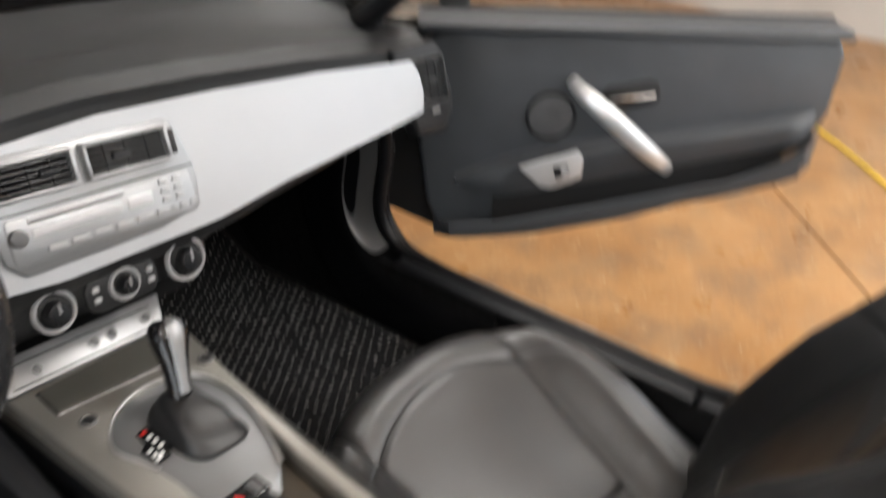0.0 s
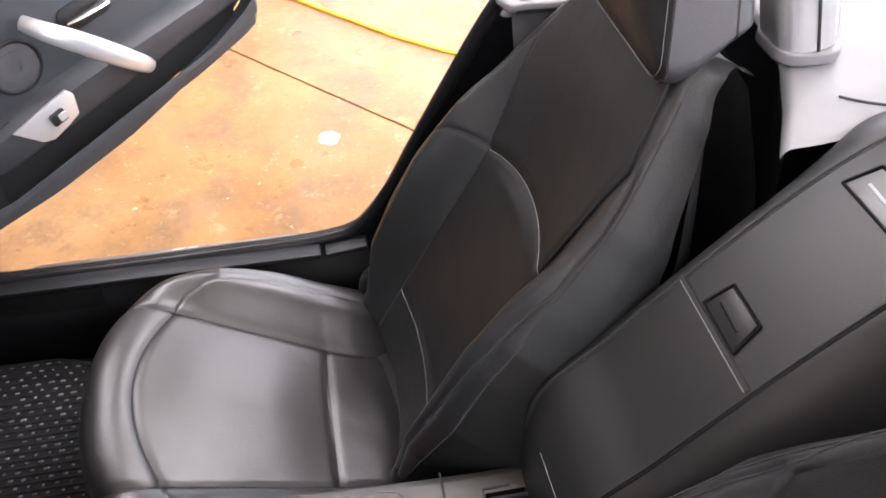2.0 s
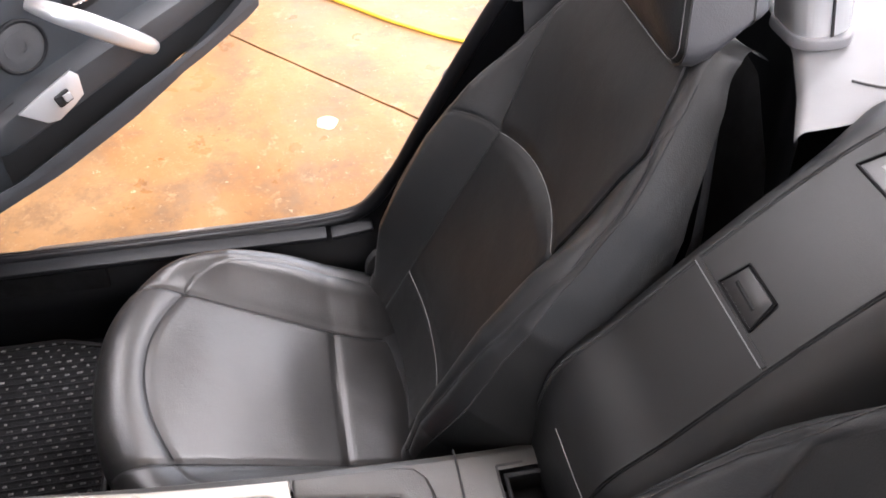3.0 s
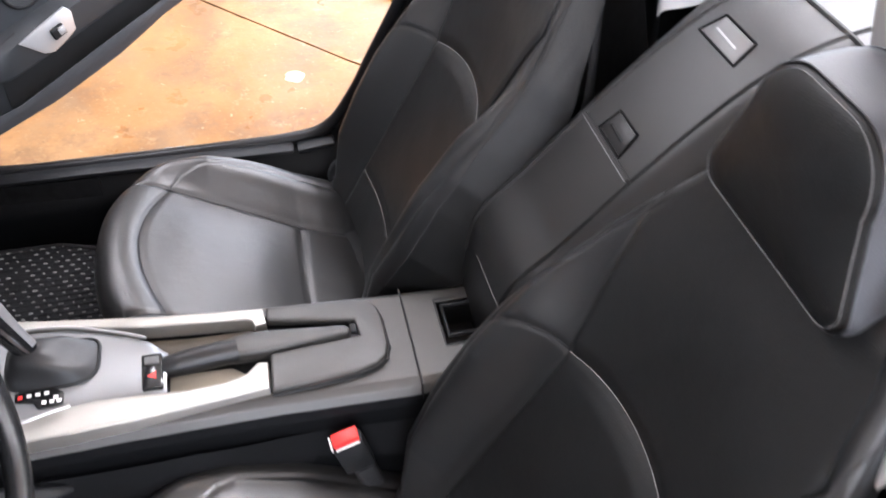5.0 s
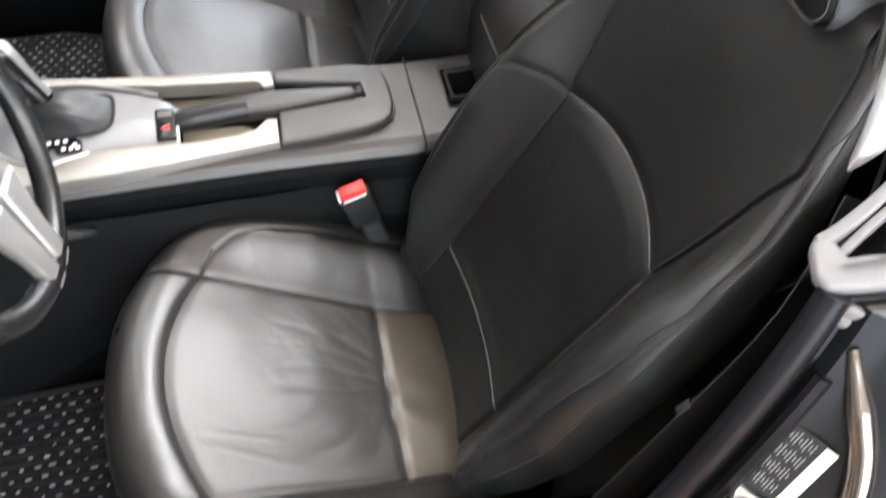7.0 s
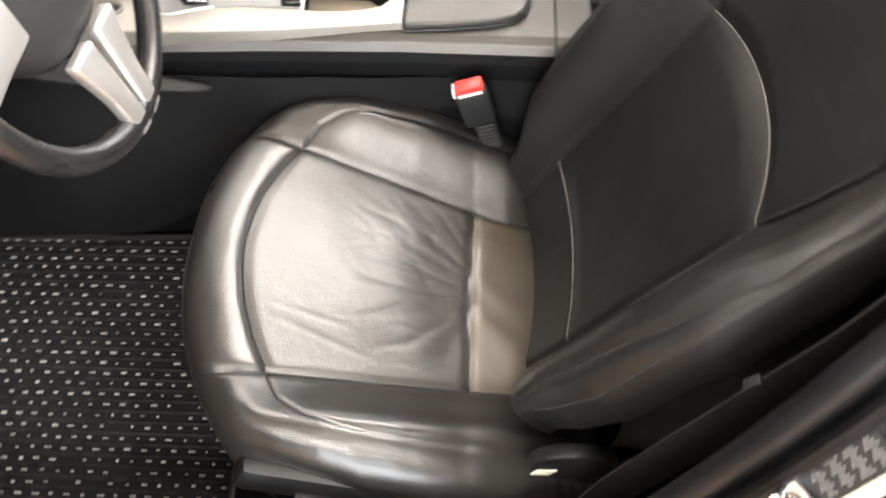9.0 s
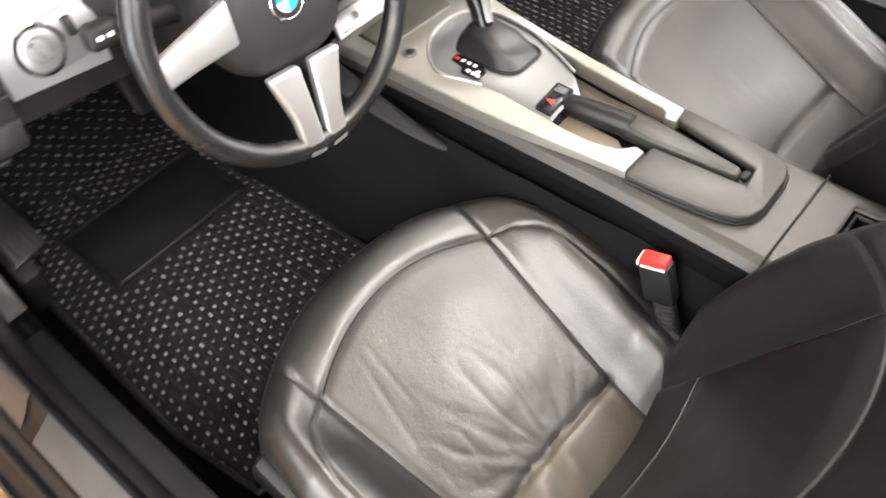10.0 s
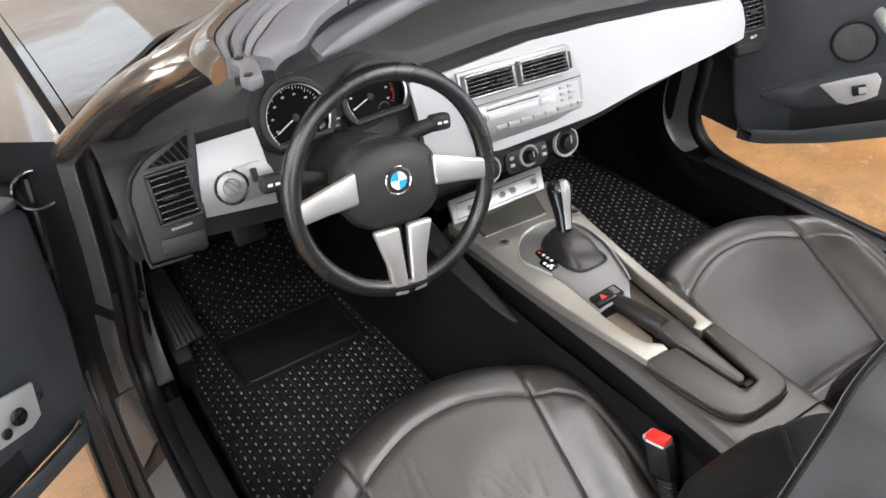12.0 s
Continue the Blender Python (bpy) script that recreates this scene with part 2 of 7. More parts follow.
    l.new(rr.outputs["Color"], b.inputs["Roughness"])
    bu = n.new("ShaderNodeBump")
    bu.inputs["Strength"].default_value, bu.inputs["Distance"].default_value = 0.25, 0.003
    l.new(noise_(30, 6).outputs["Fac"], bu.inputs["Height"])
    l.new(bu.outputs["Normal"], b.inputs["Normal"])
    return m


M_FLOOR = floor_concrete()
M_JOINT = mat("dark_joint_filler", (0.19, 0.108, 0.052), 0.8, tone=0.4, tone_scale=30)


def mat_weave():
    """Ribbed mat: rows of pale flecks woven into black."""
    m = bpy.data.materials.new("black_ribbed_mat")
    m.use_nodes = True
    b = m.node_tree.nodes["Principled BSDF"]
    b.inputs["Base Color"].default_value = (0.009, 0.009, 0.01, 1)
    b.inputs["Roughness"].default_value = 0.9
    b.inputs["Specular IOR Level"].default_value = 0.2
    n, l = m.node_tree.nodes, m.node_tree.links
    tc = n.new("ShaderNodeTexCoord")
    g = n.new("ShaderNodeTexNoise")
    g.inputs["Scale"].default_value = 500
    l.new(tc.outputs["Object"], g.inputs["Vector"])
    bu = n.new("ShaderNodeBump")
    bu.inputs["Strength"].default_value, bu.inputs["Distance"].default_value = 1.0, 0.002
    l.new(g.outputs["Fac"], bu.inputs["Height"])
    l.new(bu.outputs["Normal"], b.inputs["Normal"])
    return m


M_MAT = mat_weave()
M_FLECK = mat("pale_grey_yarn", (0.27, 0.27, 0.26), 0.9, spec=0.2, tone=0.5, tone_scale=45)


# ---- small mesh tools ----
def thing(name, label, category, group="", kind="", at=(0, 0, 0)):
    ob = new(name)
    ob.location = at
    ob.empty_display_size = 0.05
    return tagged(ob, label, category, group, kind)


def finish(bm, m, smooth=True):
    me = bpy.data.meshes.new("mesh")
    bmesh.ops.recalc_face_normals(bm, faces=bm.faces)
    bm.to_mesh(me)
    bm.free()
    me.materials.append(m)
    if smooth:
        me.shade_smooth()
        me.set_sharp_from_angle(angle=radians(38))
    return me


def part(name, bm, m, parent=None, label="", smooth=True):
    """One mesh object out of a bmesh, under its thing. Coordinates are the parent's own."""
    ob = new(name, finish(bm, m, smooth))
    if parent is not None:
        ob.parent = parent
    return tagged(ob, label) if label else ob


def solo(name, bm, m, label, category, group="", kind="", smooth=True):
    return tagged(part(name, bm, m, None, "", smooth), label, category, group, kind)


def box(size, at=(0, 0, 0), bevel=0.004, seg=2, rot=None, bm=None):
    """A bevelled block; size and centre in metres."""
    own = bmesh.new()
    bmesh.ops.create_cube(own, size=1.0)
    bmesh.ops.scale(own, vec=size, verts=own.verts)
    if bevel:
        bmesh.ops.bevel(own, geom=list(own.edges), offset=min(bevel, min(size) * 0.49), segments=seg, affect="EDGES", profile=0.5)
    m = Matrix.Translation(at) @ (rot.to_4x4() if rot is not None else Matrix.Identity(4))
    bmesh.ops.transform(own, matrix=m, verts=own.verts)
    return merge(bm, own)


def merge(bm, own):
    if bm is None:
        return own
    me = bpy.data.meshes.new("tmp")
    own.to_mesh(me)
    own.free()
    bm.from_mesh(me)
    bpy.data.meshes.remove(me)
    return bm


def turned(x=0, y=0, z=0):
    return Euler((radians(x), radians(y), radians(z))).to_matrix()


def grid(f, nu, nv, bm=None, keep=None, wrap_u=False):
    """A sheet from f(u, v), u and v from 0 to 1; keep(u, v) picks the faces."""
    bm = bm or bmesh.new()
    vs = [[bm.verts.new(f(i / nu, j / nv)) for j in range(nv + 1)] for i in range(nu if wrap_u else nu + 1)]
    for i in range(nu):
        for j in range(nv):
            if keep and not keep((i + 0.5) / nu, (j + 0.5) / nv):
                continue
            k = (i + 1) % nu if wrap_u else i + 1
            bm.faces.new((vs[i][j], vs[k][j], vs[k][j + 1], vs[i][j + 1]))
    loose = [v for v in bm.verts if not v.link_faces]
    if loose:
        bmesh.ops.delete(bm, geom=loose, context="VERTS")
    return bm


def thick(bm, t):
    """Gives a sheet a thickness t against its normals."""
    bmesh.ops.recalc_face_normals(bm, faces=bm.faces)
    bmesh.ops.solidify(bm, geom=list(bm.faces), thickness=t)
    return bm


def loft(rings, bm=None, cap=True, closed=True):
    """Skin over rings of equally many points."""
    bm = bm or bmesh.new()
    vs = [[bm.verts.new(p) for p in r] for r in rings]
    n = len(vs[0])
    for a, b in zip(vs, vs[1:]):
        for i in range(n if closed else n - 1):
            bm.faces.new((a[i], a[(i + 1) % n], b[(i + 1) % n], b[i]))
    if cap and closed:
        bm.faces.new(vs[0])
        bm.faces.new(list(reversed(vs[-1])))
    return bm


def spline(pts, n):
    """n points along a smooth curve through pts."""
    p = [Vector(q) for q in pts]
    out = []
    for k in range(n):
        t = k / (n - 1) * (len(p) - 1)
        i = min(int(t), len(p) - 2)
        s = t - i
        a, b, c, d = p[max(i - 1, 0)], p[i], p[i + 1], p[min(i + 2, len(p) - 1)]
        out.append(0.5 * (2 * b + (c - a) * s + (2 * a - 5 * b + 4 * c - d) * s * s + (3 * b - a - 3 * c + d) * s ** 3))
    return out


def tube(pts, r, n=10, bm=None, closed=False, flat=1.0, up=Vector((0, 0, 1))):
    """A round bar along points; r is a number or one for each point; flat squeezes it along the second axis."""
    pts = [Vector(p) for p in pts]
    rings = []
    for i, p in enumerate(pts):
        a = pts[i - 1] if i or closed else p
        b = pts[(i + 1) % len(pts)] if i < len(pts) - 1 or closed else p
        t = (b - a).normalized()
        s = t.cross(up)
        s = s.normalized() if s.length > 1e-4 else Vector((1, 0, 0))
        o = t.cross(s).normalized()
        rr = r[i] if isinstance(r, (list, tuple)) else r
        rings.append([p + rr * (math.cos(q) * s + flat * math.sin(q) * o) for q in (2 * math.pi * k / n for k in range(n))])
    if closed:
        rings.append(rings[0])
        bm2 = loft(rings, bm, cap=False)
        bmesh.ops.remove_doubles(bm2, verts=bm2.verts, dist=1e-6)
        return bm2
    return loft(rings, bm)


def prism(outline, depth, m=None, bevel=0.003, seg=2, bm=None):
    """A plate: an outline in x, y, made depth thick along z from 0 and rounded; then laid by the matrix m."""
    own = bmesh.new()
    f = own.faces.new([own.verts.new((x, y, 0)) for x, y in outline])
    ex = bmesh.ops.extrude_face_region(own, geom=[f])
    bmesh.ops.translate(own, vec=(0, 0, depth), verts=[v for v in ex["geom"] if isinstance(v, bmesh.types.BMVert)])
    bmesh.ops.recalc_face_normals(own, faces=own.faces)
    if bevel:
        bmesh.ops.bevel(own, geom=list(own.edges), offset=bevel, segments=seg, affect="EDGES", profile=0.5)
    if m is not None:
        bmesh.ops.transform(own, matrix=m, verts=own.verts)
    return merge(bm, own)


def disc(r, depth, m=None, n=32, bevel=0.002, bm=None, rx=None):
    return prism([((rx or r) * math.cos(2 * math.pi * k / n), r * math.sin(2 * math.pi * k / n)) for k in range(n)], depth, m, bevel, 2, bm)


def ring(r0, r1, depth, m=None, n=40, bm=None):
    """A flat ring with a rounded section."""
    own = bmesh.new()
    sec = [(r0, 0), (r0, depth * 0.7), (r0 * 0.7 + r1 * 0.3, depth), (r0 * 0.3 + r1 * 0.7, depth), (r1, depth * 0.7), (r1, 0)]
    rings = [[(r * math.cos(a), r * math.sin(a), z) for r, z in sec] for a in (2 * math.pi * k / n for k in range(n))]
    rings.append(rings[0])
    loft(rings, own, cap=False)
    bmesh.ops.remove_doubles(own, verts=own.verts, dist=1e-7)
    if m is not None:
        bmesh.ops.transform(own, matrix=m, verts=own.verts)
    return merge(bm, own)


def rounded(w, h, r, n=5, dx=0, dy=0):
    """Outline of a rectangle with round corners."""
    out = []
    for cx, cy, a0 in ((w / 2 - r, h / 2 - r, 0), (-w / 2 + r, h / 2 - r, 90), (-w / 2 + r, -h / 2 + r, 180), (w / 2 - r, -h / 2 + r, 270)):
        out += [(dx + cx + r * math.cos(radians(a0 + 90 * k / n)), dy + cy + r * math.sin(radians(a0 + 90 * k / n))) for k in range(n + 1)]
    return out


def frame_of(o, x, y):
    """The matrix that lays local x, y (and z = x cross y) at o."""
    x, y = Vector(x).normalized(), Vector(y)
    z = x.cross(y).normalized()
    y = z.cross(x)
    return Matrix(((x[0], y[0], z[0], o[0]), (x[1], y[1], z[1], o[1]), (x[2], y[2], z[2], o[2]), (0, 0, 0, 1)))


def smooth01(x):
    x = max(0.0, min(1.0, x))
    return x * x * (3 - 2 * x)


def lerp(table, x):
    """Straight lines through (x, value) pairs."""
    if x <= table[0][0]:
        return table[0][1]
    for (a, p), (b, q) in zip(table, table[1:]):
        if x <= b:
            return p + (q - p) * (x - a) / (b - a)
    return table[-1][1]


# ---- garage ----
JOINT_P, JOINT_D = Vector((2.03, 0.29, 0)), Vector((0.43, 0.38, 0)).normalized()
ground = thing("ground", "orange acid-stained concrete garage floor with pale scuffs", "floor", kind="structure")
JN = Vector((-JOINT_D.y, JOINT_D.x, 0))


def slab(side):
    """Half the floor, on one side of the saw-cut joint, with a chipped edge along it."""
    bm = bmesh.new()
    a = []
    for k in range(241):
        s = -6 + 12 * k / 240
        chip = 0.004 + 0.006 * max(0, noise.noise((s * 9, side * 5, 0))) + 0.003 * noise.noise((s * 40, 3, side))
        a.append(JOINT_P + JOINT_D * s + JN * side * chip)
    far = [p + JN * side * 9 for p in a]
    va, vf, vd = ([bm.verts.new(p + Vector((0, 0, z))) for p in q] for q, z in ((a, 0), (far, 0), (a, -0.012)))
    for i in range(240):
        bm.faces.new((va[i], va[i + 1], vf[i + 1], vf[i]))
        bm.faces.new((va[i + 1], va[i], vd[i], vd[i + 1]))
    return bm


part("slab", slab(1), M_FLOOR, ground)
part("slab", slab(-1), M_FLOOR, ground)
part("joint_filler", box((14, 0.06, 0.02), (0, 0, 0), 0, rot=turned(0, 0, math.degrees(math.atan2(JOINT_D.y, JOINT_D.x)))), M_JOINT, ground).location = JOINT_P + Vector((0, 0, -0.018))
part("subfloor", box((24, 24, 0.05), (0, 0, -0.06), 0), M_JOINT, ground)

RX0, RX1, RY0, RY1, RZ = -5.0, 4.8, -5.0, 5.5, 3.2


def pierced_wall(name, label, along_x, at, a0, a1, holes):
    """A wall from a0 to a1 with openings (from, to, sill, head) through it, in order along the wall."""
    bm = bmesh.new()

    def block(p, q, z0, z1):
        if q - p > 0.01 and z1 - z0 > 0.01:
            c, w = (p + q) / 2, q - p
            box((w, 0.15, z1 - z0) if along_x else (0.15, w, z1 - z0), (c, at, (z0 + z1) / 2) if along_x else (at, c, (z0 + z1) / 2), 0, bm=bm)
    edge = a0
    for p, q, z0, z1 in holes:
        block(edge, p, 0, RZ)
        block(p, q, 0, z0)
        block(p, q, z1, RZ)
        edge = q
    block(edge, a1, 0, RZ)
    return solo(name, bm, M_WALL, label, "wall", kind="structure")


def daylight(at, turn, w, h, power):
    """Sky light that enters through an opening."""
    data = bpy.data.lights.new("doorway_daylight", "AREA")
    data.shape, data.size, data.size_y, data.energy, data.color = "RECTANGLE", w, h, power, (0.90, 0.955, 1.0)
    ob = new("doorway_daylight", data)
    ob.location, ob.rotation_euler = at, turn


WIN = [(-2.6, -1.5, 1.55, 2.5), (-0.9, 0.2, 1.55, 2.5), (1.4, 2.5, 1.55, 2.5)]
pierced_wall("wall_north", "plain beige painted garage wall with three windows", True, RY1 + 0.075, RX0, RX1, WIN)
pierced_wall("wall_south", "plain beige painted garage wall with a wide doorway", True, RY0 - 0.075, RX0, RX1, [(-2.8, 2.8, 0, 2.5)])
pierced_wall("wall_east", "plain beige painted garage wall with a wide doorway", False, RX1 + 0.075, RY0, RY1, [(-4.4, 0.4, 0, 2.7)])
# unseen doorway, added to brighten the driver's side from the west
pierced_wall("wall_west", "plain beige painted garage wall with an added doorway", False, RX0 - 0.075, RY0, RY1, [(-2.2, 1.4, 0, 2.5)])
daylight((0, RY0 + 0.02, 1.25), (radians(90), 0, 0), 5.5, 2.4, DAY_SOUTH)
daylight((RX1 - 0.02, -2.0, 1.35), (radians(90), 0, radians(90)), 4.7, 2.6, DAY_EAST)
# added west light, for sheen on the driver's bolsters
daylight((RX0 + 0.02, -0.4, 1.25), (radians(90), 0, radians(-90)), 3.5, 2.4, DAY_WEST)
for p, q, z0, z1 in WIN:
    daylight(((p + q) / 2, RY1 - 0.02, (z0 + z1) / 2), (radians(-90), 0, 0), q - p, z1 - z0, DAY_NORTH)
solo("ceiling", box((RX1 - RX0 + 0.3, RY1 - RY0 + 0.3, 0.12), ((RX0 + RX1) / 2, (RY0 + RY1) / 2, RZ + 0.062), 0), M_CEIL, "white painted garage ceiling", "ceiling", kind="structure")


def ceiling_light(x, y):
    """An unseen hanging fixture whose two tubes shine down and, over the open top, on the ceiling."""
    lamp = thing("ceiling_light", "white hanging light with two fluorescent tubes", "ceiling light", "ceiling lights", at=(x, y, RZ - 0.45))
    part("housing", box((0.10, 1.5, 0.05), (0, 0, 0), 0.01), M_CEIL, lamp)
    for dy in (-0.6, 0.6):
        part("hanger", tube([(0, dy, 0.02), (0, dy, 0.45)], 0.004, 6), M_STEEL, lamp)
    for dx in (-0.075, 0.075):
        part("tube", tube([(dx, -0.7, -0.02), (dx, 0.7, -0.02)], 0.014, 12), M_TUBE, lamp)
    for turn, z, power in ((0, -0.06, LAMP_POWER), (180, 0.06, LAMP_POWER * UP_SHARE)):
        data = bpy.data.lights.new("lamp", "AREA")
        data.shape, data.size, data.size_y, data.energy, data.color = "RECTANGLE", 0.28, 1.45, power, (1.0, 0.972, 0.935)
        ob = new("lamp", data)
        ob.parent = lamp
        ob.location, ob.rotation_euler = (0, 0, z), (radians(turn), 0, 0)
    return lamp


M_TUBE = bpy.data.materials.new("fluorescent_tube")
M_TUBE.use_nodes = True
_e = M_TUBE.node_tree.nodes["Principled BSDF"]
_e.inputs["Emission Color"].default_value = (1.0, 0.96, 0.9, 1)
_e.inputs["Emission Strength"].default_value = 6.0
for lx, ly in LAMPS:
    ceiling_light(lx, ly)

# cords on the floor
solo("extension_cord", tube([Vector((x, y, 0.007)) for x, y in [(p.x, p.y) for p in spline(
    [(3.6, 1.25, 0), (3.08, 0.68, 0), (2.78, 0.40, 0), (2.59, 0.25, 0), (2.34, 0.03, 0), (2.15, -0.15, 0), (1.99, -0.37, 0), (1.93, -0.75, 0), (2.1, -1.3, 0)], 70)]], 0.0065, 8),
     M_YELLOW, "yellow extension cord lying on the concrete", "cord")
solo("black_hose", tube([Vector((p.x, p.y, 0.006)) for p in spline(
    [(2.05, -0.55, 0), (1.95, -0.36, 0), (1.88, -0.27, 0), (1.81, -0.215, 0), (1.73, -0.215, 0), (1.68, -0.27, 0), (1.66, -0.45, 0), (1.7, -0.8, 0)], 50)], 0.005, 8),
     M_RUBBER, "thin black cable curled on the concrete", "cable")


def blot(r, seed):
    return [(r * (1 + 0.28 * noise.noise((math.cos(a) * 1.5, math.sin(a) * 1.5, seed))) * math.cos(a), 0.8 * r * (1 + 0.28 * noise.noise((math.cos(a) * 1.5 + 4, math.sin(a) * 1.5, seed))) * math.sin(a))
            for a in (2 * math.pi * k / 28 for k in range(28))]


solo("paint_drip", prism(blot(0.037, 1), 0.0015, Matrix.Translation((1.622, 0.169, 0)), 0.0005, 1), mat("dried_pale_paint", (0.52, 0.42, 0.29), 0.5, tone=0.1, tone_scale=60),
     "dried blot of pale paint on the concrete", "paint blot")
solo("paint_drip", prism(blot(0.055, 2), 0.0015, Matrix.Translation((-0.906, 0.868, 0)), 0.0005, 1), mat("dried_grey_paint", (0.24, 0.185, 0.115), 0.5, tone=0.3, tone_scale=60),
     "dried grey-green blot on the concrete beside the sill", "paint blot")

# ---- seats ----
REC = radians(29)
B_UP, B_N = Vector((0, -math.sin(REC), math.cos(REC))), Vector((0, math.cos(REC), math.sin(REC)))
B_O = Vector((0, 0.118, 0.418))


def groove(d, w=0.0050, depth=0.0035):
    return -depth * math.exp(-(d / w) ** 2)


REAR_SEAM = 0.228


def cushion_seam_x(y):
    return 0.13 + 0.026 * min(1.25, max(-0.2, (y - REAR_SEAM) / 0.219))


def cushion_crest_x(y):
    return lerp([(0.06, 0.190), (0.12, 0.200), (0.20, 0.212), (0.30, 0.217), (0.36, 0.214), (0.40, 0.205), (0.43, 0.186), (0.447, 0.160), (0.47, 0.150)], y)


S_SEAM = 0.46
CV_REAR, CV_ARC = 0.30, 0.66
BV_LOW, BV_ARC = 0.13, 0.56


def ridges(x, y, z, width):
    """Thin wandering lines where a slow noise crosses zero."""
    return max(0.0, 1 - abs(noise.noise((x, y, z))) / width) ** 2


def fold_at(x, y):
    """Fine creases that fan out from the back of the worn panel, and short folds across it."""
    dx, dy = x - 0.012, y - 0.185
    ang, r = math.atan2(dx, dy), math.hypot(dx, dy)
    w = noise.noise((x * 12, y * 12, 2.3))
    near = smooth01((r - 0.03) / 0.05) * smooth01((0.25 - r) / 0.12)
    dz = -0.0013 * ridges(ang * 3.1 + 0.35 * w, r * 7 + 0.6 * w, 4.7, 0.20) * near
    dz -= 0.0008 * ridges(ang * 6.3 + 0.5 * w, r * 11 + w, 9.2, 0.16) * near
    dz -= 0.0009 * ridges(x * 10 + 0.5 * w, y * 24 + 0.7 * w, 1.2, 0.17) * smooth01((0.36 - y) / 0.08)
    return dz - 0.0016 * math.exp(-((x - 0.012) / 0.055) ** 2 - ((y - 0.30) / 0.045) ** 2)


def cushion_arc(x):
    return 0.447 + 0.045 * (1 - (x / 0.156) ** 2)


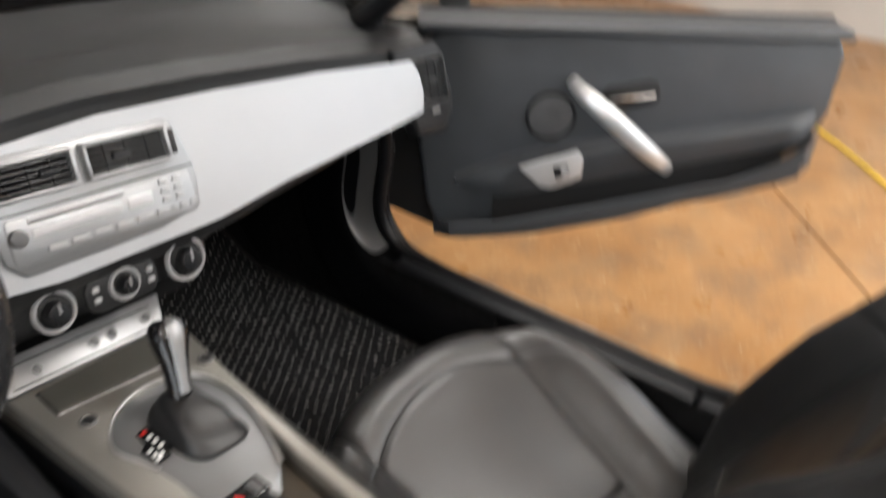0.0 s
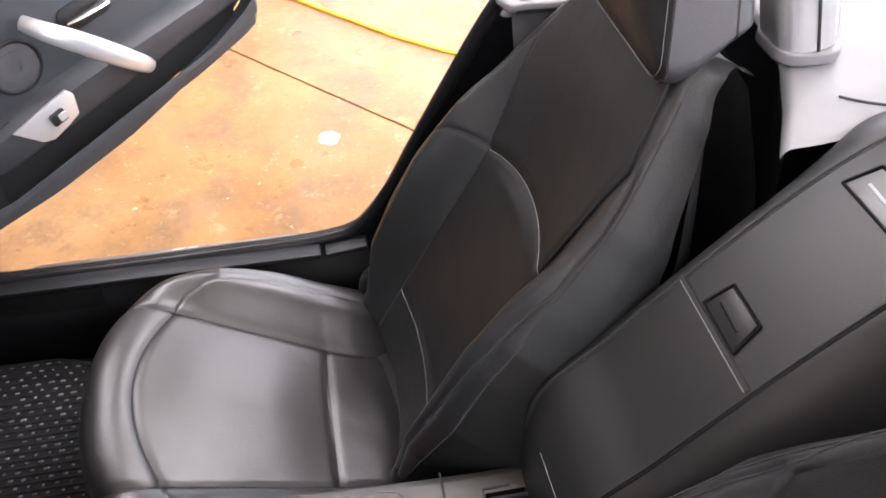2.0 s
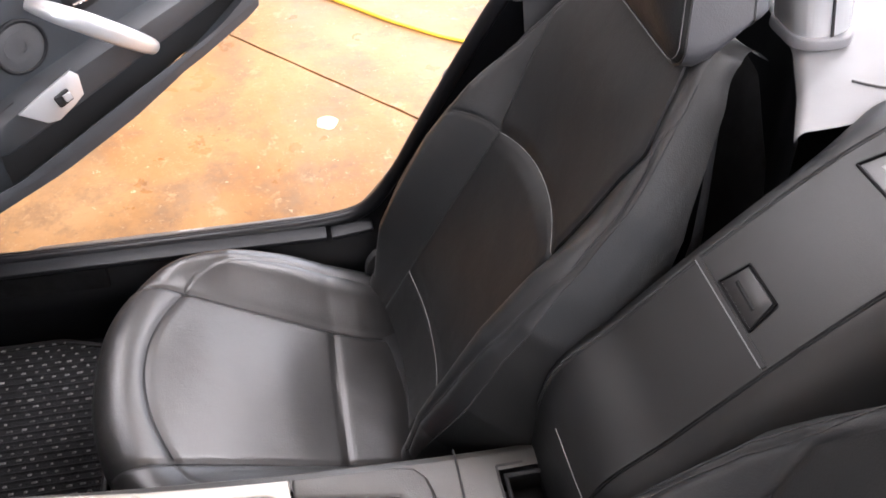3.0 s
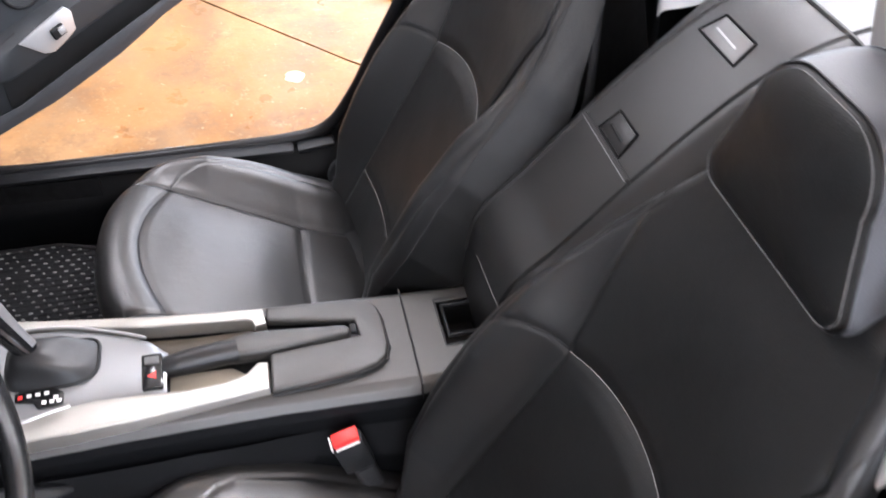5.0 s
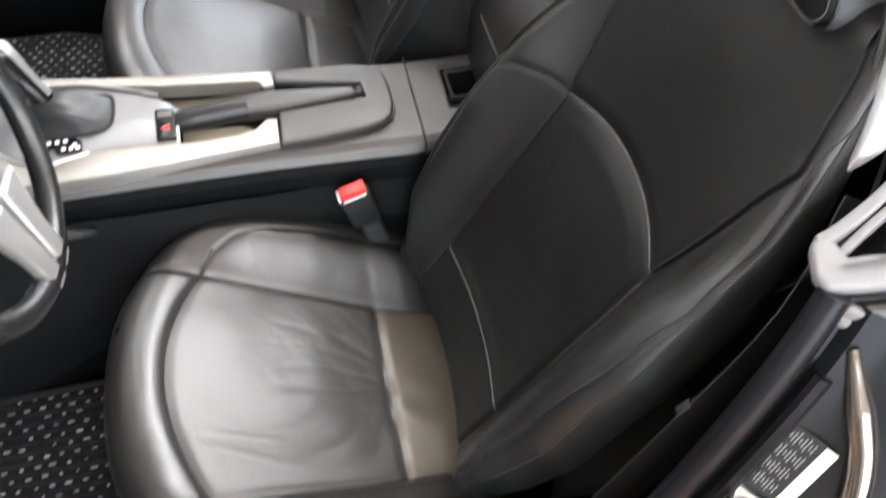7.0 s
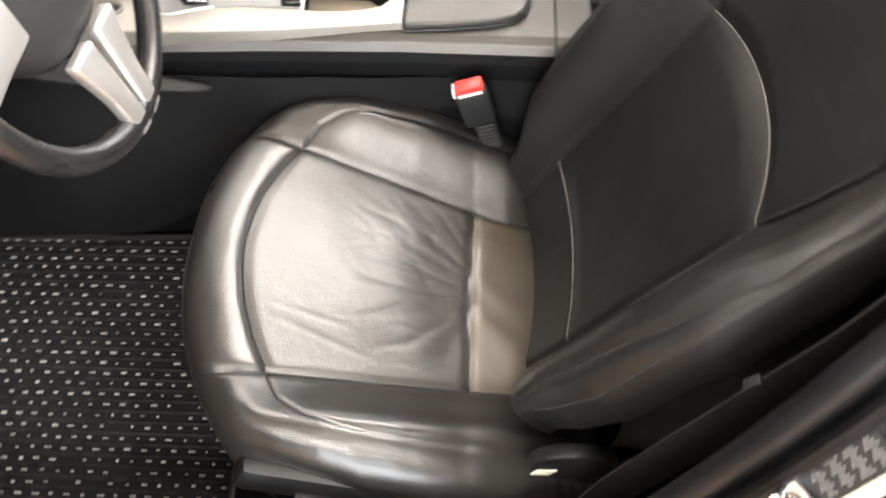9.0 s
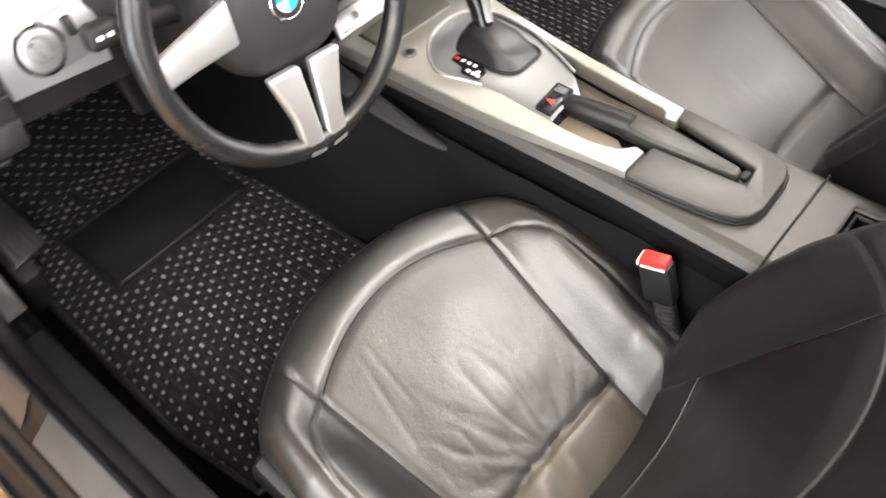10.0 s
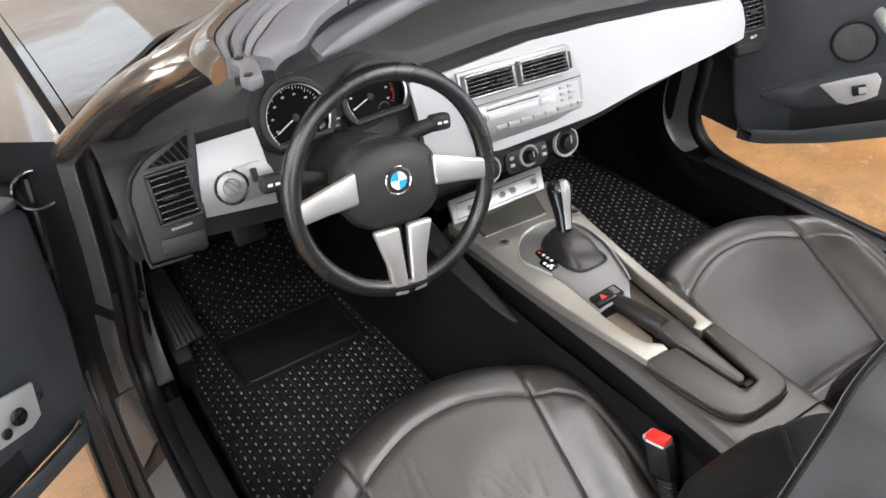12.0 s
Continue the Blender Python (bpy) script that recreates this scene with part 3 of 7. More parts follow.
def cushion_at(u, v, creased):
    """The padded surface of the seat cushion with rolled front and side edges and sunk seams; the sheet's lines run along the seams."""
    U = 2 * u - 1
    s, sign = abs(U), (1 if U >= 0 else -1)
    yf, rf, r = 0.566, 0.070, 0.046
    sn = min(1.0, s / S_SEAM)
    arc = 0.447 + 0.045 * (1 - sn ** 2) - 0.055 * max(0.0, (s - S_SEAM) / (1 - S_SEAM))
    x, drop_u, drop_v, yy = 0.2 * s, 0.0, 0.0, 0.3
    for _ in range(4):
        yfront = yf - rf - 0.090 * (x / 0.25) ** 2.4
        if v < CV_REAR:
            yy = 0.075 + (REAR_SEAM - 0.075) * v / CV_REAR
        elif v < CV_ARC:
            yy = REAR_SEAM + (arc - REAR_SEAM) * (v - CV_REAR) / (CV_ARC - CV_REAR)
        elif v < 0.80:
            yy = arc + (yfront - arc) * (v - CV_ARC) / (0.80 - CV_ARC)
        elif v < 0.93:
            a = (v - 0.80) / 0.13 * math.pi / 2
            yy, drop_v = yfront + rf * math.sin(a), rf * (1 - math.cos(a))
        else:
            yy, drop_v = yfront + rf - 0.02 * (v - 0.93) / 0.07, rf + 0.10 * (v - 0.93) / 0.07
        y = yy + 0.090 * smooth01((yy - 0.15) / 0.33) * (x / 0.25) ** 2.4
        W = lerp([(0.07, 0.250), (0.15, 0.262), (0.3, 0.267), (0.40, 0.264), (0.47, 0.254), (0.52, 0.244), (0.57, 0.238)], y)
        seam_x = cushion_seam_x(yy)
        if s < S_SEAM:
            x, drop_u = seam_x * s / S_SEAM, 0.0
        elif s < 0.74:
            x, drop_u = seam_x + (W - r - seam_x) * (s - S_SEAM) / (0.74 - S_SEAM), 0.0
        elif s < 0.91:
            a = (s - 0.74) / 0.17 * math.pi / 2
            x, drop_u = W - r + r * math.sin(a), r * (1 - math.cos(a))
        else:
            x, drop_u = W - 0.012 * (s - 0.91) / 0.09, r + 0.085 * (s - 0.91) / 0.09
    z = 0.358 + (yy - REAR_SEAM) * (0.480 if yy > REAR_SEAM else 0.36)
    xs, xc = cushion_seam_x(yy), cushion_crest_x(yy)
    hb = lerp([(0.05, 0.034), (0.12, 0.044), (0.22, 0.052), (0.30, 0.054), (0.38, 0.047), (0.44, 0.026), (0.50, 0.008), (0.56, 0.0)], yy)
    z += hb * smooth01((x - xs + 0.004) / (0.075)) ** 0.9
    z -= drop_u + drop_v
    inner = s <= S_SEAM
    if drop_u < 0.035 and drop_v < 0.045:
        z += groove(x - xs)
        if inner:
            arc = cushion_arc(x)
            z += groove((yy - arc) * 0.8) + groove(yy - REAR_SEAM, 0.0055, 0.006)
            if REAR_SEAM < yy < arc:
                z += (0.007 - 0.003 * creased) * math.cos(math.pi * x / (2 * xs)) * smooth01((yy - REAR_SEAM) / 0.09) * smooth01((arc - yy) / 0.09)
            elif yy <= REAR_SEAM:
                z += 0.005 * math.cos(math.pi * x / (2 * xs))
            else:
                z += 0.001 * smooth01((yy - arc) / 0.03)
        elif yy < 0.447:
            z += groove(x - xc, 0.0035, 0.0022)
            if yy < 0.16:
                z += 0.0008 * math.sin(yy * 420 + x * 60) * smooth01((0.16 - yy) / 0.04) * smooth01((x - xs) / 0.02)
        sx = x * sign
        if inner and yy < cushion_arc(x) and creased:
            k = creased * smooth01((xs - x) / 0.05) * smooth01((cushion_arc(x) - yy) / 0.07)
            if yy > REAR_SEAM:
                k *= smooth01((yy - REAR_SEAM) / 0.012)
                w1, w2 = noise.noise((sx * 7 + 3, yy * 7, 1.7)), noise.noise((sx * 17 + 1, yy * 17, 5.1))
                z += k * fold_at(sx, yy)
                z += k * (0.0016 * w1 + 0.0005 * w2 + 0.0009 * noise.noise((sx * 9 + yy * 7, yy * 27 - sx * 13, 8.3)) * smooth01((0.44 - yy) / 0.12) * smooth01((sx + 0.10) / 0.10))
                z -= k * 0.0007 * math.exp(-((sx + 0.10 - 0.25 * (yy - 0.40)) / 0.0035) ** 2) * smooth01((yy - 0.33) / 0.03)
                z -= k * 0.0007 * math.exp(-((sx + 0.075 - 0.12 * (yy - 0.42)) / 0.003) ** 2) * smooth01((yy - 0.36) / 0.03)
            else:
                z += k * (0.0030 * noise.noise((sx * 24, yy * 11, 4)) + 0.0016 * math.sin(sx * 95 + 4 * noise.noise((sx * 9, yy * 9, 2))))
        z += 0.0011 * noise.noise((sx * 14, yy * 14, 9)) * (0.5 + creased)
    return Vector((x * sign, yy, z)), x, yy, inner, True


def back_w(s):
    return lerp([(0, 0.218), (0.08, 0.246), (0.16, 0.262), (0.3, 0.262), (0.40, 0.246), (0.47, 0.228), (0.54, 0.194), (0.59, 0.167), (0.615, 0.150), (0.635, 0.138), (0.65, 0.116), (0.66, 0.095)], s)


def back_seam_x(s):
    return lerp([(0, 0.124), (0.06, 0.127), (0.2, 0.128), (0.34, 0.130), (0.42, 0.146), (0.48, 0.155), (0.53, 0.164), (0.58, 0.156), (0.62, 0.136), (0.66, 0.090)], s)


def back_edge_x(h):
    return lerp([(-0.02, 0.170), (0.06, 0.186), (0.15, 0.200), (0.28, 0.210), (0.38, 0.208), (0.46, 0.192), (0.53, 0.167), (0.58, 0.158), (0.62, 0.138), (0.66, 0.092)], h)


FLANK = radians(60)


def back_front_w(h):
    """Half the width of the padded face, before the flank falls away."""
    return back_w(h) - lerp([(0, 0.026), (0.4, 0.028), (0.54, 0.020), (0.63, 0.010)], h)


def side_depth(h, slim=1.0):
    """How deep the flank of the backrest is; it thins towards the top."""
    return slim * lerp([(0.0, 0.085), (0.38, 0.082), (0.48, 0.062), (0.57, 0.040), (0.65, 0.026)], h)


def back_at(u, v, slim=1.0):
    """The padded face of the backrest: sunk middle, proud side bolsters, seams, rounded shoulders."""
    U = 2 * u - 1
    s, sign = abs(U), (1 if U >= 0 else -1)
    H, rt = 0.648, 0.04
    arc, back_v = 0.340 + 0.026 * (1 - min(1.0, s / S_SEAM) ** 2), 0.0
    if v < BV_LOW:
        h = -0.02 + 0.084 * v / BV_LOW
    elif v < BV_ARC:
        h = 0.064 + (arc - 0.064) * (v - BV_LOW) / (BV_ARC - BV_LOW)
    elif v < 0.88:
        h = arc + (H - rt - arc) * (v - BV_ARC) / (0.88 - BV_ARC)
    else:
        a = (v - 0.88) / 0.12 * radians(110)
        h, back_v = H - rt + rt * math.sin(a), rt * (1 - math.cos(a))
    W = back_front_w(h)
    xs = min(back_seam_x(h), W - 0.022)
    r = min(0.045, 0.75 * (W - xs))
    if s < S_SEAM:
        x, back_u = xs * s / S_SEAM, 0.0
    elif s < 0.74:
        x, back_u = xs + (W - r - xs) * (s - S_SEAM) / (0.74 - S_SEAM), 0.0
    elif s < 0.90:
        a = (s - 0.74) / 0.16 * FLANK
        x, back_u = W - r + r * math.sin(a), r * (1 - math.cos(a))
    else:
        k = (s - 0.90) / 0.10
        slim = slim if sign < 0 else 1.0
        x = W - r + r * math.sin(FLANK) + side_depth(h, slim) / math.tan(FLANK) * k - 0.012 * k * k
        back_u = r * (1 - math.cos(FLANK)) + side_depth(h, slim) * k
    proud = lerp([(-0.02, 0.035), (0.08, 0.062), (0.25, 0.068), (0.36, 0.054), (0.46, 0.026), (0.53, 0.006), (0.58, 0.0), (0.65, 0.0)], h)
    d = 0.016 * min(1.0, x / xs) ** 2 * smooth01((0.60 - h) / 0.2) + 0.86 * proud * smooth01((x - xs) / 0.062) - back_u - back_v
    d += 0.018 * smooth01((h - 0.36) / 0.18)
    top_drop = 0.0
    inner = s <= S_SEAM
    if back_u < 0.02 and back_v < 0.02:
        d += groove(x - xs, 0.0045, 0.0035) * smooth01((0.56 - h) / 0.05)
        if inner:
            d += groove((h - arc) * 0.85, 0.004, 0.0022) + groove(h - 0.064, 0.003, 0.0014)
            if 0.064 < h < arc:
                d += 0.007 * math.cos(math.pi * x / (2 * xs)) * smooth01((h - 0.064) / 0.03) * smooth01((arc - h) / 0.03)
            elif h >= arc:
                d += 0.004 * smooth01((h - arc) / 0.02)
        elif h > 0.05:
            if x < back_edge_x(h) and sign > 0:
                d += groove(h - (0.34 + 0.10 * (x - xs) - 9.0 * (x - xs) ** 2), 0.0040, 0.0026)
    if back_u < 0.03 and 0.0 < h < 0.53 and x > xs:
        d += groove(x - back_edge_x(h), 0.0055, 0.0045) * smooth01((x - xs - 0.004) / 0.012) * smooth01((0.56 - h) / 0.06)
    if back_u < 0.02 and back_v < 0.02:
        d += 0.0010 * noise.noise((x * sign * 13, h * 13, 7))
    if back_u > 0.02:
        d += groove(back_u - 0.044, 0.004, 0.003) * 0.6
    p = B_O + B_UP * h + B_N * d
    return Vector((x * sign, p.y, p.z - top_drop)), x, h, inner


def head_outline():
    """Front outline of the headrest: wide, sharp lower corners, rounded upper ones."""
    out = []
    for cx, cz, r, a0 in ((0.112 - 0.022, 0.022, 0.022, -90), (0.084 - 0.056, 0.154 - 0.056, 0.056, 0), (-0.084 + 0.056, 0.154 - 0.056, 0.056, 90), (-0.112 + 0.022, 0.022, 0.022, 180)):
        out += [(cx + r * math.cos(radians(a0 + 90 * k / 9)), cz + r * math.sin(radians(a0 + 90 * k / 9))) for k in range(10)]
    dense = []
    for (x0, z0), (x1, z1) in zip(out, out[1:] + out[:1]):
        n = max(1, round(math.hypot(x1 - x0, z1 - z0) / 0.008))
        dense += [(x0 + (x1 - x0) * k / n, z0 + (z1 - z0) * k / n) for k in range(n)]
    return dense


HEAD_OUT = head_outline()
HEAD_RINGS = [(0.002, 0.0135), (0.25, 0.0128), (0.5, 0.0105), (0.72, 0.0065), (0.88, 0.0018), (0.96, -0.002), (0.985, -0.005), (0.993, -0.0065), (1.008, -0.0062), (1.016, -0.011), (1.024, -0.021), (1.028, -0.035), (1.024, -0.050), (1.010, -0.064), (0.975, -0.077),
              (0.90, -0.086), (0.75, -0.092), (0.5, -0.095), (0.2, -0.096), (0.002, -0.096)]


def head_ring(k, y):
    """One ring of the headrest, k times the outline, y behind the face; the underside rises to the back."""
    rise = 0.050 * smooth01((-y - 0.018) / 0.060)
    return [Vector((x * k, y, 0.078 + (z - 0.078) * k + rise * max(0.0, 1 - z / 0.12) * min(1, k) + 0.012 * smooth01(-y / 0.06) * (z / 0.15) * min(1, k))) for x, z in HEAD_OUT]


HEAD_M = Matrix.Translation((0, -0.140, 0.943)) @ turned(6).to_4x4()


def on_cushion(x, y, creased=0.0, lift=0.0):
    """The point of the cushion over x, y, found along the sheet."""
    best = None
    u = 0.5 + 0.5 * x / 0.28
    v = 0.4
    for _ in range(40):
        p, _, yy, _, _ = cushion_at(u, v, creased)
        u += (x - p.x) * 1.0
        v += (y - p.y) * 1.2
        u, v = min(max(u, 0), 1), min(max(v, 0), 1)
    return cushion_at(u, v, creased)[0] + Vector((0, 0, lift))


def back_point(x, h):
    """The point of the bolster at x, h, worked back from the way that back_at() runs."""
    W = back_front_w(h)
    xs = min(back_seam_x(h), W - 0.022)
    r = min(0.045, 0.75 * (W - xs))
    ax = abs(x)
    if ax <= W - r:
        s = S_SEAM + (ax - xs) / (W - r - xs) * (0.74 - S_SEAM)
    else:
        s = 0.74 + math.asin(min(math.sin(FLANK), (ax - W + r) / r)) / FLANK * 0.16
    if h < 0.064:
        v = (h + 0.02) / 0.084 * BV_LOW
    elif h < 0.34:
        v = BV_LOW + (h - 0.064) / (0.34 - 0.064) * (BV_ARC - BV_LOW)
    else:
        v = BV_ARC + (h - 0.34) / (0.608 - 0.34) * (0.88 - BV_ARC)
    return back_at(0.5 + 0.5 * math.copysign(s, x), v)[0]


def seat(label, cx, dy, creased, door_side, back_shift, head_lift):
    st = thing("bucket_seat", label, "seat", "bucket seats", at=(cx, dy, 0))
    shift = Vector(back_shift)
    NU, NV = 200, 150
    cache = {}

    def cf(u, v):
        key = (round(u * NU), round(v * NV))
        if key not in cache:
            cache[key] = cushion_at(u, v, creased)
        return cache[key][0]

    def region(u, v):
        if abs(2 * u - 1) > S_SEAM:
            return "outer_r" if u > 0.5 else "outer_l"
        return "front" if v > CV_ARC else ("middle" if v > CV_REAR else "rear")

    cells = {}
    for i in range(NU):
        for j in range(NV):
            cells[(i, j)] = region((i + 0.5) / NU, (j + 0.5) / NV)
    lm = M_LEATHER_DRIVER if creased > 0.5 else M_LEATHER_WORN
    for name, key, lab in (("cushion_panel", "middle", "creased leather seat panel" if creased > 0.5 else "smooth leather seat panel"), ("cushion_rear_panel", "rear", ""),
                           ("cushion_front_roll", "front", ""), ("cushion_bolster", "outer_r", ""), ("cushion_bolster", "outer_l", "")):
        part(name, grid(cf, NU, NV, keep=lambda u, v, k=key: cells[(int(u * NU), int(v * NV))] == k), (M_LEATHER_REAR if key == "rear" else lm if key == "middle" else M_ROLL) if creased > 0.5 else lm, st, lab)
    BU, BV = 200, 200
    bcache = {}

    def bf(u, v):
        key = (round(u * BU), round(v * BV))
        if key not in bcache:
            bcache[key] = back_at(u, v, 0.5 if door_side < 0 else 1.0)
        return bcache[key][0] + shift

    def bregion(u, v):
        if abs(2 * u - 1) > S_SEAM:
            return ("side" if abs(2 * u - 1) > 0.90 else "outer") + ("_r" if u > 0.5 else "_l")
        return "upper" if v > BV_ARC else ("middle" if v > BV_LOW else "lower")

    bcells = {(i, j): bregion((i + 0.5) / BU, (j + 0.5) / BV) for i in range(BU) for j in range(BV)}
    for name, key in (("backrest_panel", "middle"), ("backrest_upper_panel", "upper"), ("backrest_lower_panel", "lower"), ("backrest_bolster", "outer_r"), ("backrest_bolster", "outer_l"), ("backrest_side", "side_r"), ("backrest_side", "side_l")):
        part(name, grid(bf, BU, BV, keep=lambda u, v, k=key: bcells[(int(u * BU), int(v * BV))] == k), M_BOLSTER if "bolster" in name else M_SEATBACK, st)

    # rear shell of the backrest
    def shell(u, v):
        h = -0.02 + 0.655 * v
        w = back_front_w(h) + side_depth(h, 0.5 if door_side < 0 and u > 0.5 else 1.0) / math.tan(FLANK) - 0.020
        a = math.pi * u
        p = B_O + B_UP * h + B_N * (0.012 - side_depth(h) - 0.05 * smooth01((0.70 - h) / 0.35) * math.sin(a) ** 0.7 - 0.02 * math.sin(a))
        return (w * math.cos(a), p.y + shift.y, p.z + shift.z)
    part("back_shell", grid(shell, 24, 20), M_PLASTIC, st, "black plastic seat back shell")
    # headrest
    HM = Matrix.Translation(shift + Vector((-0.025 * math.copysign(1, cx), 0, head_lift))) @ HEAD_M
    hd = part("headrest", loft([[HM @ p for p in head_ring(k, y)] for k, y in HEAD_RINGS[7:]], cap=False), M_HEADREST, st, "black leather headrest with stitched edge")
    part("headrest_face", loft([[HM @ p for p in head_ring(k, y)] for k, y in HEAD_RINGS[:8]], cap=False), M_SEATBACK, hd)
    part("piping", tube([HM @ (p + Vector((0, 0.0005, 0))) for p in head_ring(1.004, -0.0055)], 0.0014, 6, closed=True, up=Vector((0, 1, 0))), M_LEATHER, hd)
    part("rear_piping", tube([HM @ p for p in head_ring(1.006, -0.066)], 0.0016, 6, closed=True, up=Vector((0, 1, 0))), M_LEATHER, hd)
    part("headrest_stitch", tube([HM @ p for p in head_ring(0.955, 0.0005)], 0.0006, 5, closed=True, up=Vector((0, 1, 0))), M_STITCH_DIM, hd)
    for dx in (-0.045, 0.045):
        part("headrest_post", tube([(dx, -0.205, 0.92), (dx, -0.215, 1.0)], 0.006, 10), M_CHROME, st)
    # pale thread on the seams
    def seam(pts, r=0.0009, m=M_STITCH, nm="stitching"):
        part(nm, tube(pts, r, 5), m, st)
    seam([shift + back_at(0.5 + 0.5 * S_SEAM * (1 - k / 24), BV_ARC)[0] + B_N * 0.0008 for k in range(49)], 0.00048)
    seam([shift + back_at(0.5 + 0.5 * S_SEAM * 0.97 * (1 - k / 12), BV_LOW)[0] + B_N * 0.0008 for k in range(25)], 0.0004)
    if creased > 0.5:
        seam([shift + back_at(0.5 - 0.5 * (S_SEAM + 0.012), 0.30 + 0.24 * k / 20)[0] + B_N * 0.001 for k in range(21)], 0.0005, M_STITCH_DIM)
    for sg in (-1, 1):
        seam([shift + back_at(0.5 + sg * 0.5 * S_SEAM, 0.05 + 0.66 * k / 70)[0] + B_N * 0.0002 for k in range(71)], 0.0010, M_STITCH_DARK, "seam_thread")
        seam([shift + back_at(0.5 + sg * 0.45, 0.08 + 0.78 * k / 60, 0.5 if door_side < 0 else 1.0)[0] + B_N * 0.0004 for k in range(61)], 0.0011, M_STITCH_DARK, "seam_thread")
        seam([shift + back_point(sg * back_edge_x(0.60 * k / 60), 0.60 * k / 60) for k in range(61)], 0.0012, M_STITCH_DARK, "seam_thread")
        seam([on_cushion(sg * cushion_seam_x(0.13 + 0.36 * k / 30), 0.13 + 0.36 * k / 30, creased, 0.0002) for k in range(31)], 0.0012, M_STITCH_DARK, "seam_thread")
    seam([on_cushion(0.126 - 0.252 * k / 24, REAR_SEAM, creased, 0.0004) for k in range(25)], 0.0014, M_STITCH_DARK, "seam_thread")
    seam([on_cushion(xx, cushion_arc(xx), creased, 0.002) for xx in (-0.15 + 0.3 * k / 24 for k in range(25))], 0.0008, M_STITCH_DARK, "seam_thread")
    for sg in (1,):
        seam([shift + back_point(sg * (back_seam_x(0.34) + 0.004 + 0.008 * k), 0.34 + 0.10 * (0.004 + 0.008 * k) - 9.0 * (0.004 + 0.008 * k) ** 2) + B_N * 0.0004 for k in range(10)], 0.0009, M_STITCH_DARK, "seam_thread")
    # base: pan, runners, valance with switches
    part("seat_pan", box((0.44, 0.40, 0.07), (0, 0.28, 0.292), 0.02), M_DARK, st)
    for dx in (-0.19, 0.19):
        part("runner", box((0.035, 0.50, 0.03), (dx, 0.27, 0.245), 0.004), M_STEEL, st)
    val = part("valance", box((0.03, 0.42, 0.07), (door_side * 0.245, 0.29, 0.318), 0.012, rot=turned(24)), M_PLASTIC, st, "black plastic seat side cover")
    for k, dy2 in enumerate((0.18, 0.25)):
        part("adjuster_switch", box((0.012, 0.05, 0.014), (door_side * 0.262, 0.15 + dy2, 0.325 + 0.03 * k), 0.004, rot=turned(24)), M_DARK, val)
    # backrest release lever on the outer shoulder and hinge cover
    part("hinge_cover", disc(0.05, 0.02, frame_of((door_side * 0.232, 0.11, 0.38), (0, 1, 0), (0, 0, 1)) , bevel=0.006), M_PLASTIC, st)
    return st


seat("black leather passenger seat with a smooth cushion", 0.345, 0.0, 0.12, 1, (0, 0, 0), 0.018)
seat("black leather driver's seat with a creased worn cushion", -0.345, -0.022, 0.85, -1, (0.010, 0.022, -0.010), 0.006)


def buckle(x, y, z, label):
    b = thing("seat_belt_buckle", label, "belt buckle", "belt buckles", at=(x, y, z))
    b.rotation_euler = (radians(-14), 0, radians(6))
    b.scale = (0.80, 0.80, 0.88)
    part("buckle_body", box((0.028, 0.052, 0.075), (0, 0, -0.042), 0.006), M_PLASTIC, b)
    part("release_button", box((0.024, 0.044, 0.012), (0, 0.0, -0.001), 0.003), M_RED, b, "red release button")
    part("slot_rim", box((0.026, 0.003, 0.008), (0, 0.0255, -0.004), 0.001), M_WHITE, b)
    part("slot_rim", box((0.003, 0.040, 0.004), (-0.0135, 0, -0.0065), 0.001), M_WHITE, b)
    rings = []
    for k in range(19):
        g = 1.0 if k % 2 else 0.88
        rings.append([(0.013 * g * cx, -0.004 + 0.02 * g * cy, -0.082 - 0.0042 * k) for cx, cy in rounded(2, 2, 0.7, 3)])
    part("ribbed_stalk", loft(rings), M_RUBBER, b)
    return b


buckle(-0.126, 0.214, 0.512, "black seat belt buckle with a red release button")
buckle(0.118, 0.20, 0.47, "black seat belt buckle with a red release button")

# ---- centre console ----
con = thing("center_console", "black leather centre console with pale metal rails", "console")


def con_top(y):
    """Height of the console's shoulder along its length."""
    return lerp([(-0.06, 0.550), (0.05, 0.545), (0.12, 0.546), (0.30, 0.555), (0.46, 0.563), (0.64, 0.572), (0.76, 0.578)], y)


def rail_z(y):
    """Height of the rails' upper face."""
    return 0.569 + 0.05 * (y - 0.3)


def con_half(y):
    return lerp([(-0.06, 0.094), (0.12, 0.097), (0.30, 0.099), (0.47, 0.107), (0.64, 0.119), (0.76, 0.128)], y)


def con_body(u, v):
    y = -0.06 + 0.84 * v
    w, z = con_half(y), con_top(y)
    flare = lerp([(-0.06, 0.01), (0.3, 0.015), (0.55, 0.05), (0.78, 0.08)], y)
    path = [(-w - flare, 0.25), (-w - flare * 0.35, 0.40), (-w - 0.002, z - 0.06), (-w, z - 0.030), (-w + 0.004, z - 0.017), (-w + 0.012, z - 0.006), (-w + 0.022, z), (-w + 0.034, z + 0.001)]
    full = path + [(-0.02, z + 0.001), (0.02, z + 0.001)] + [(-x, zz) for x, zz in reversed(path)]
    t = u * (len(full) - 1)
    i = min(int(t), len(full) - 2)
    s = t - i
    x = full[i][0] * (1 - s) + full[i + 1][0] * s
    zz = full[i][1] * (1 - s) + full[i + 1][1] * s
    return (x, y, zz)


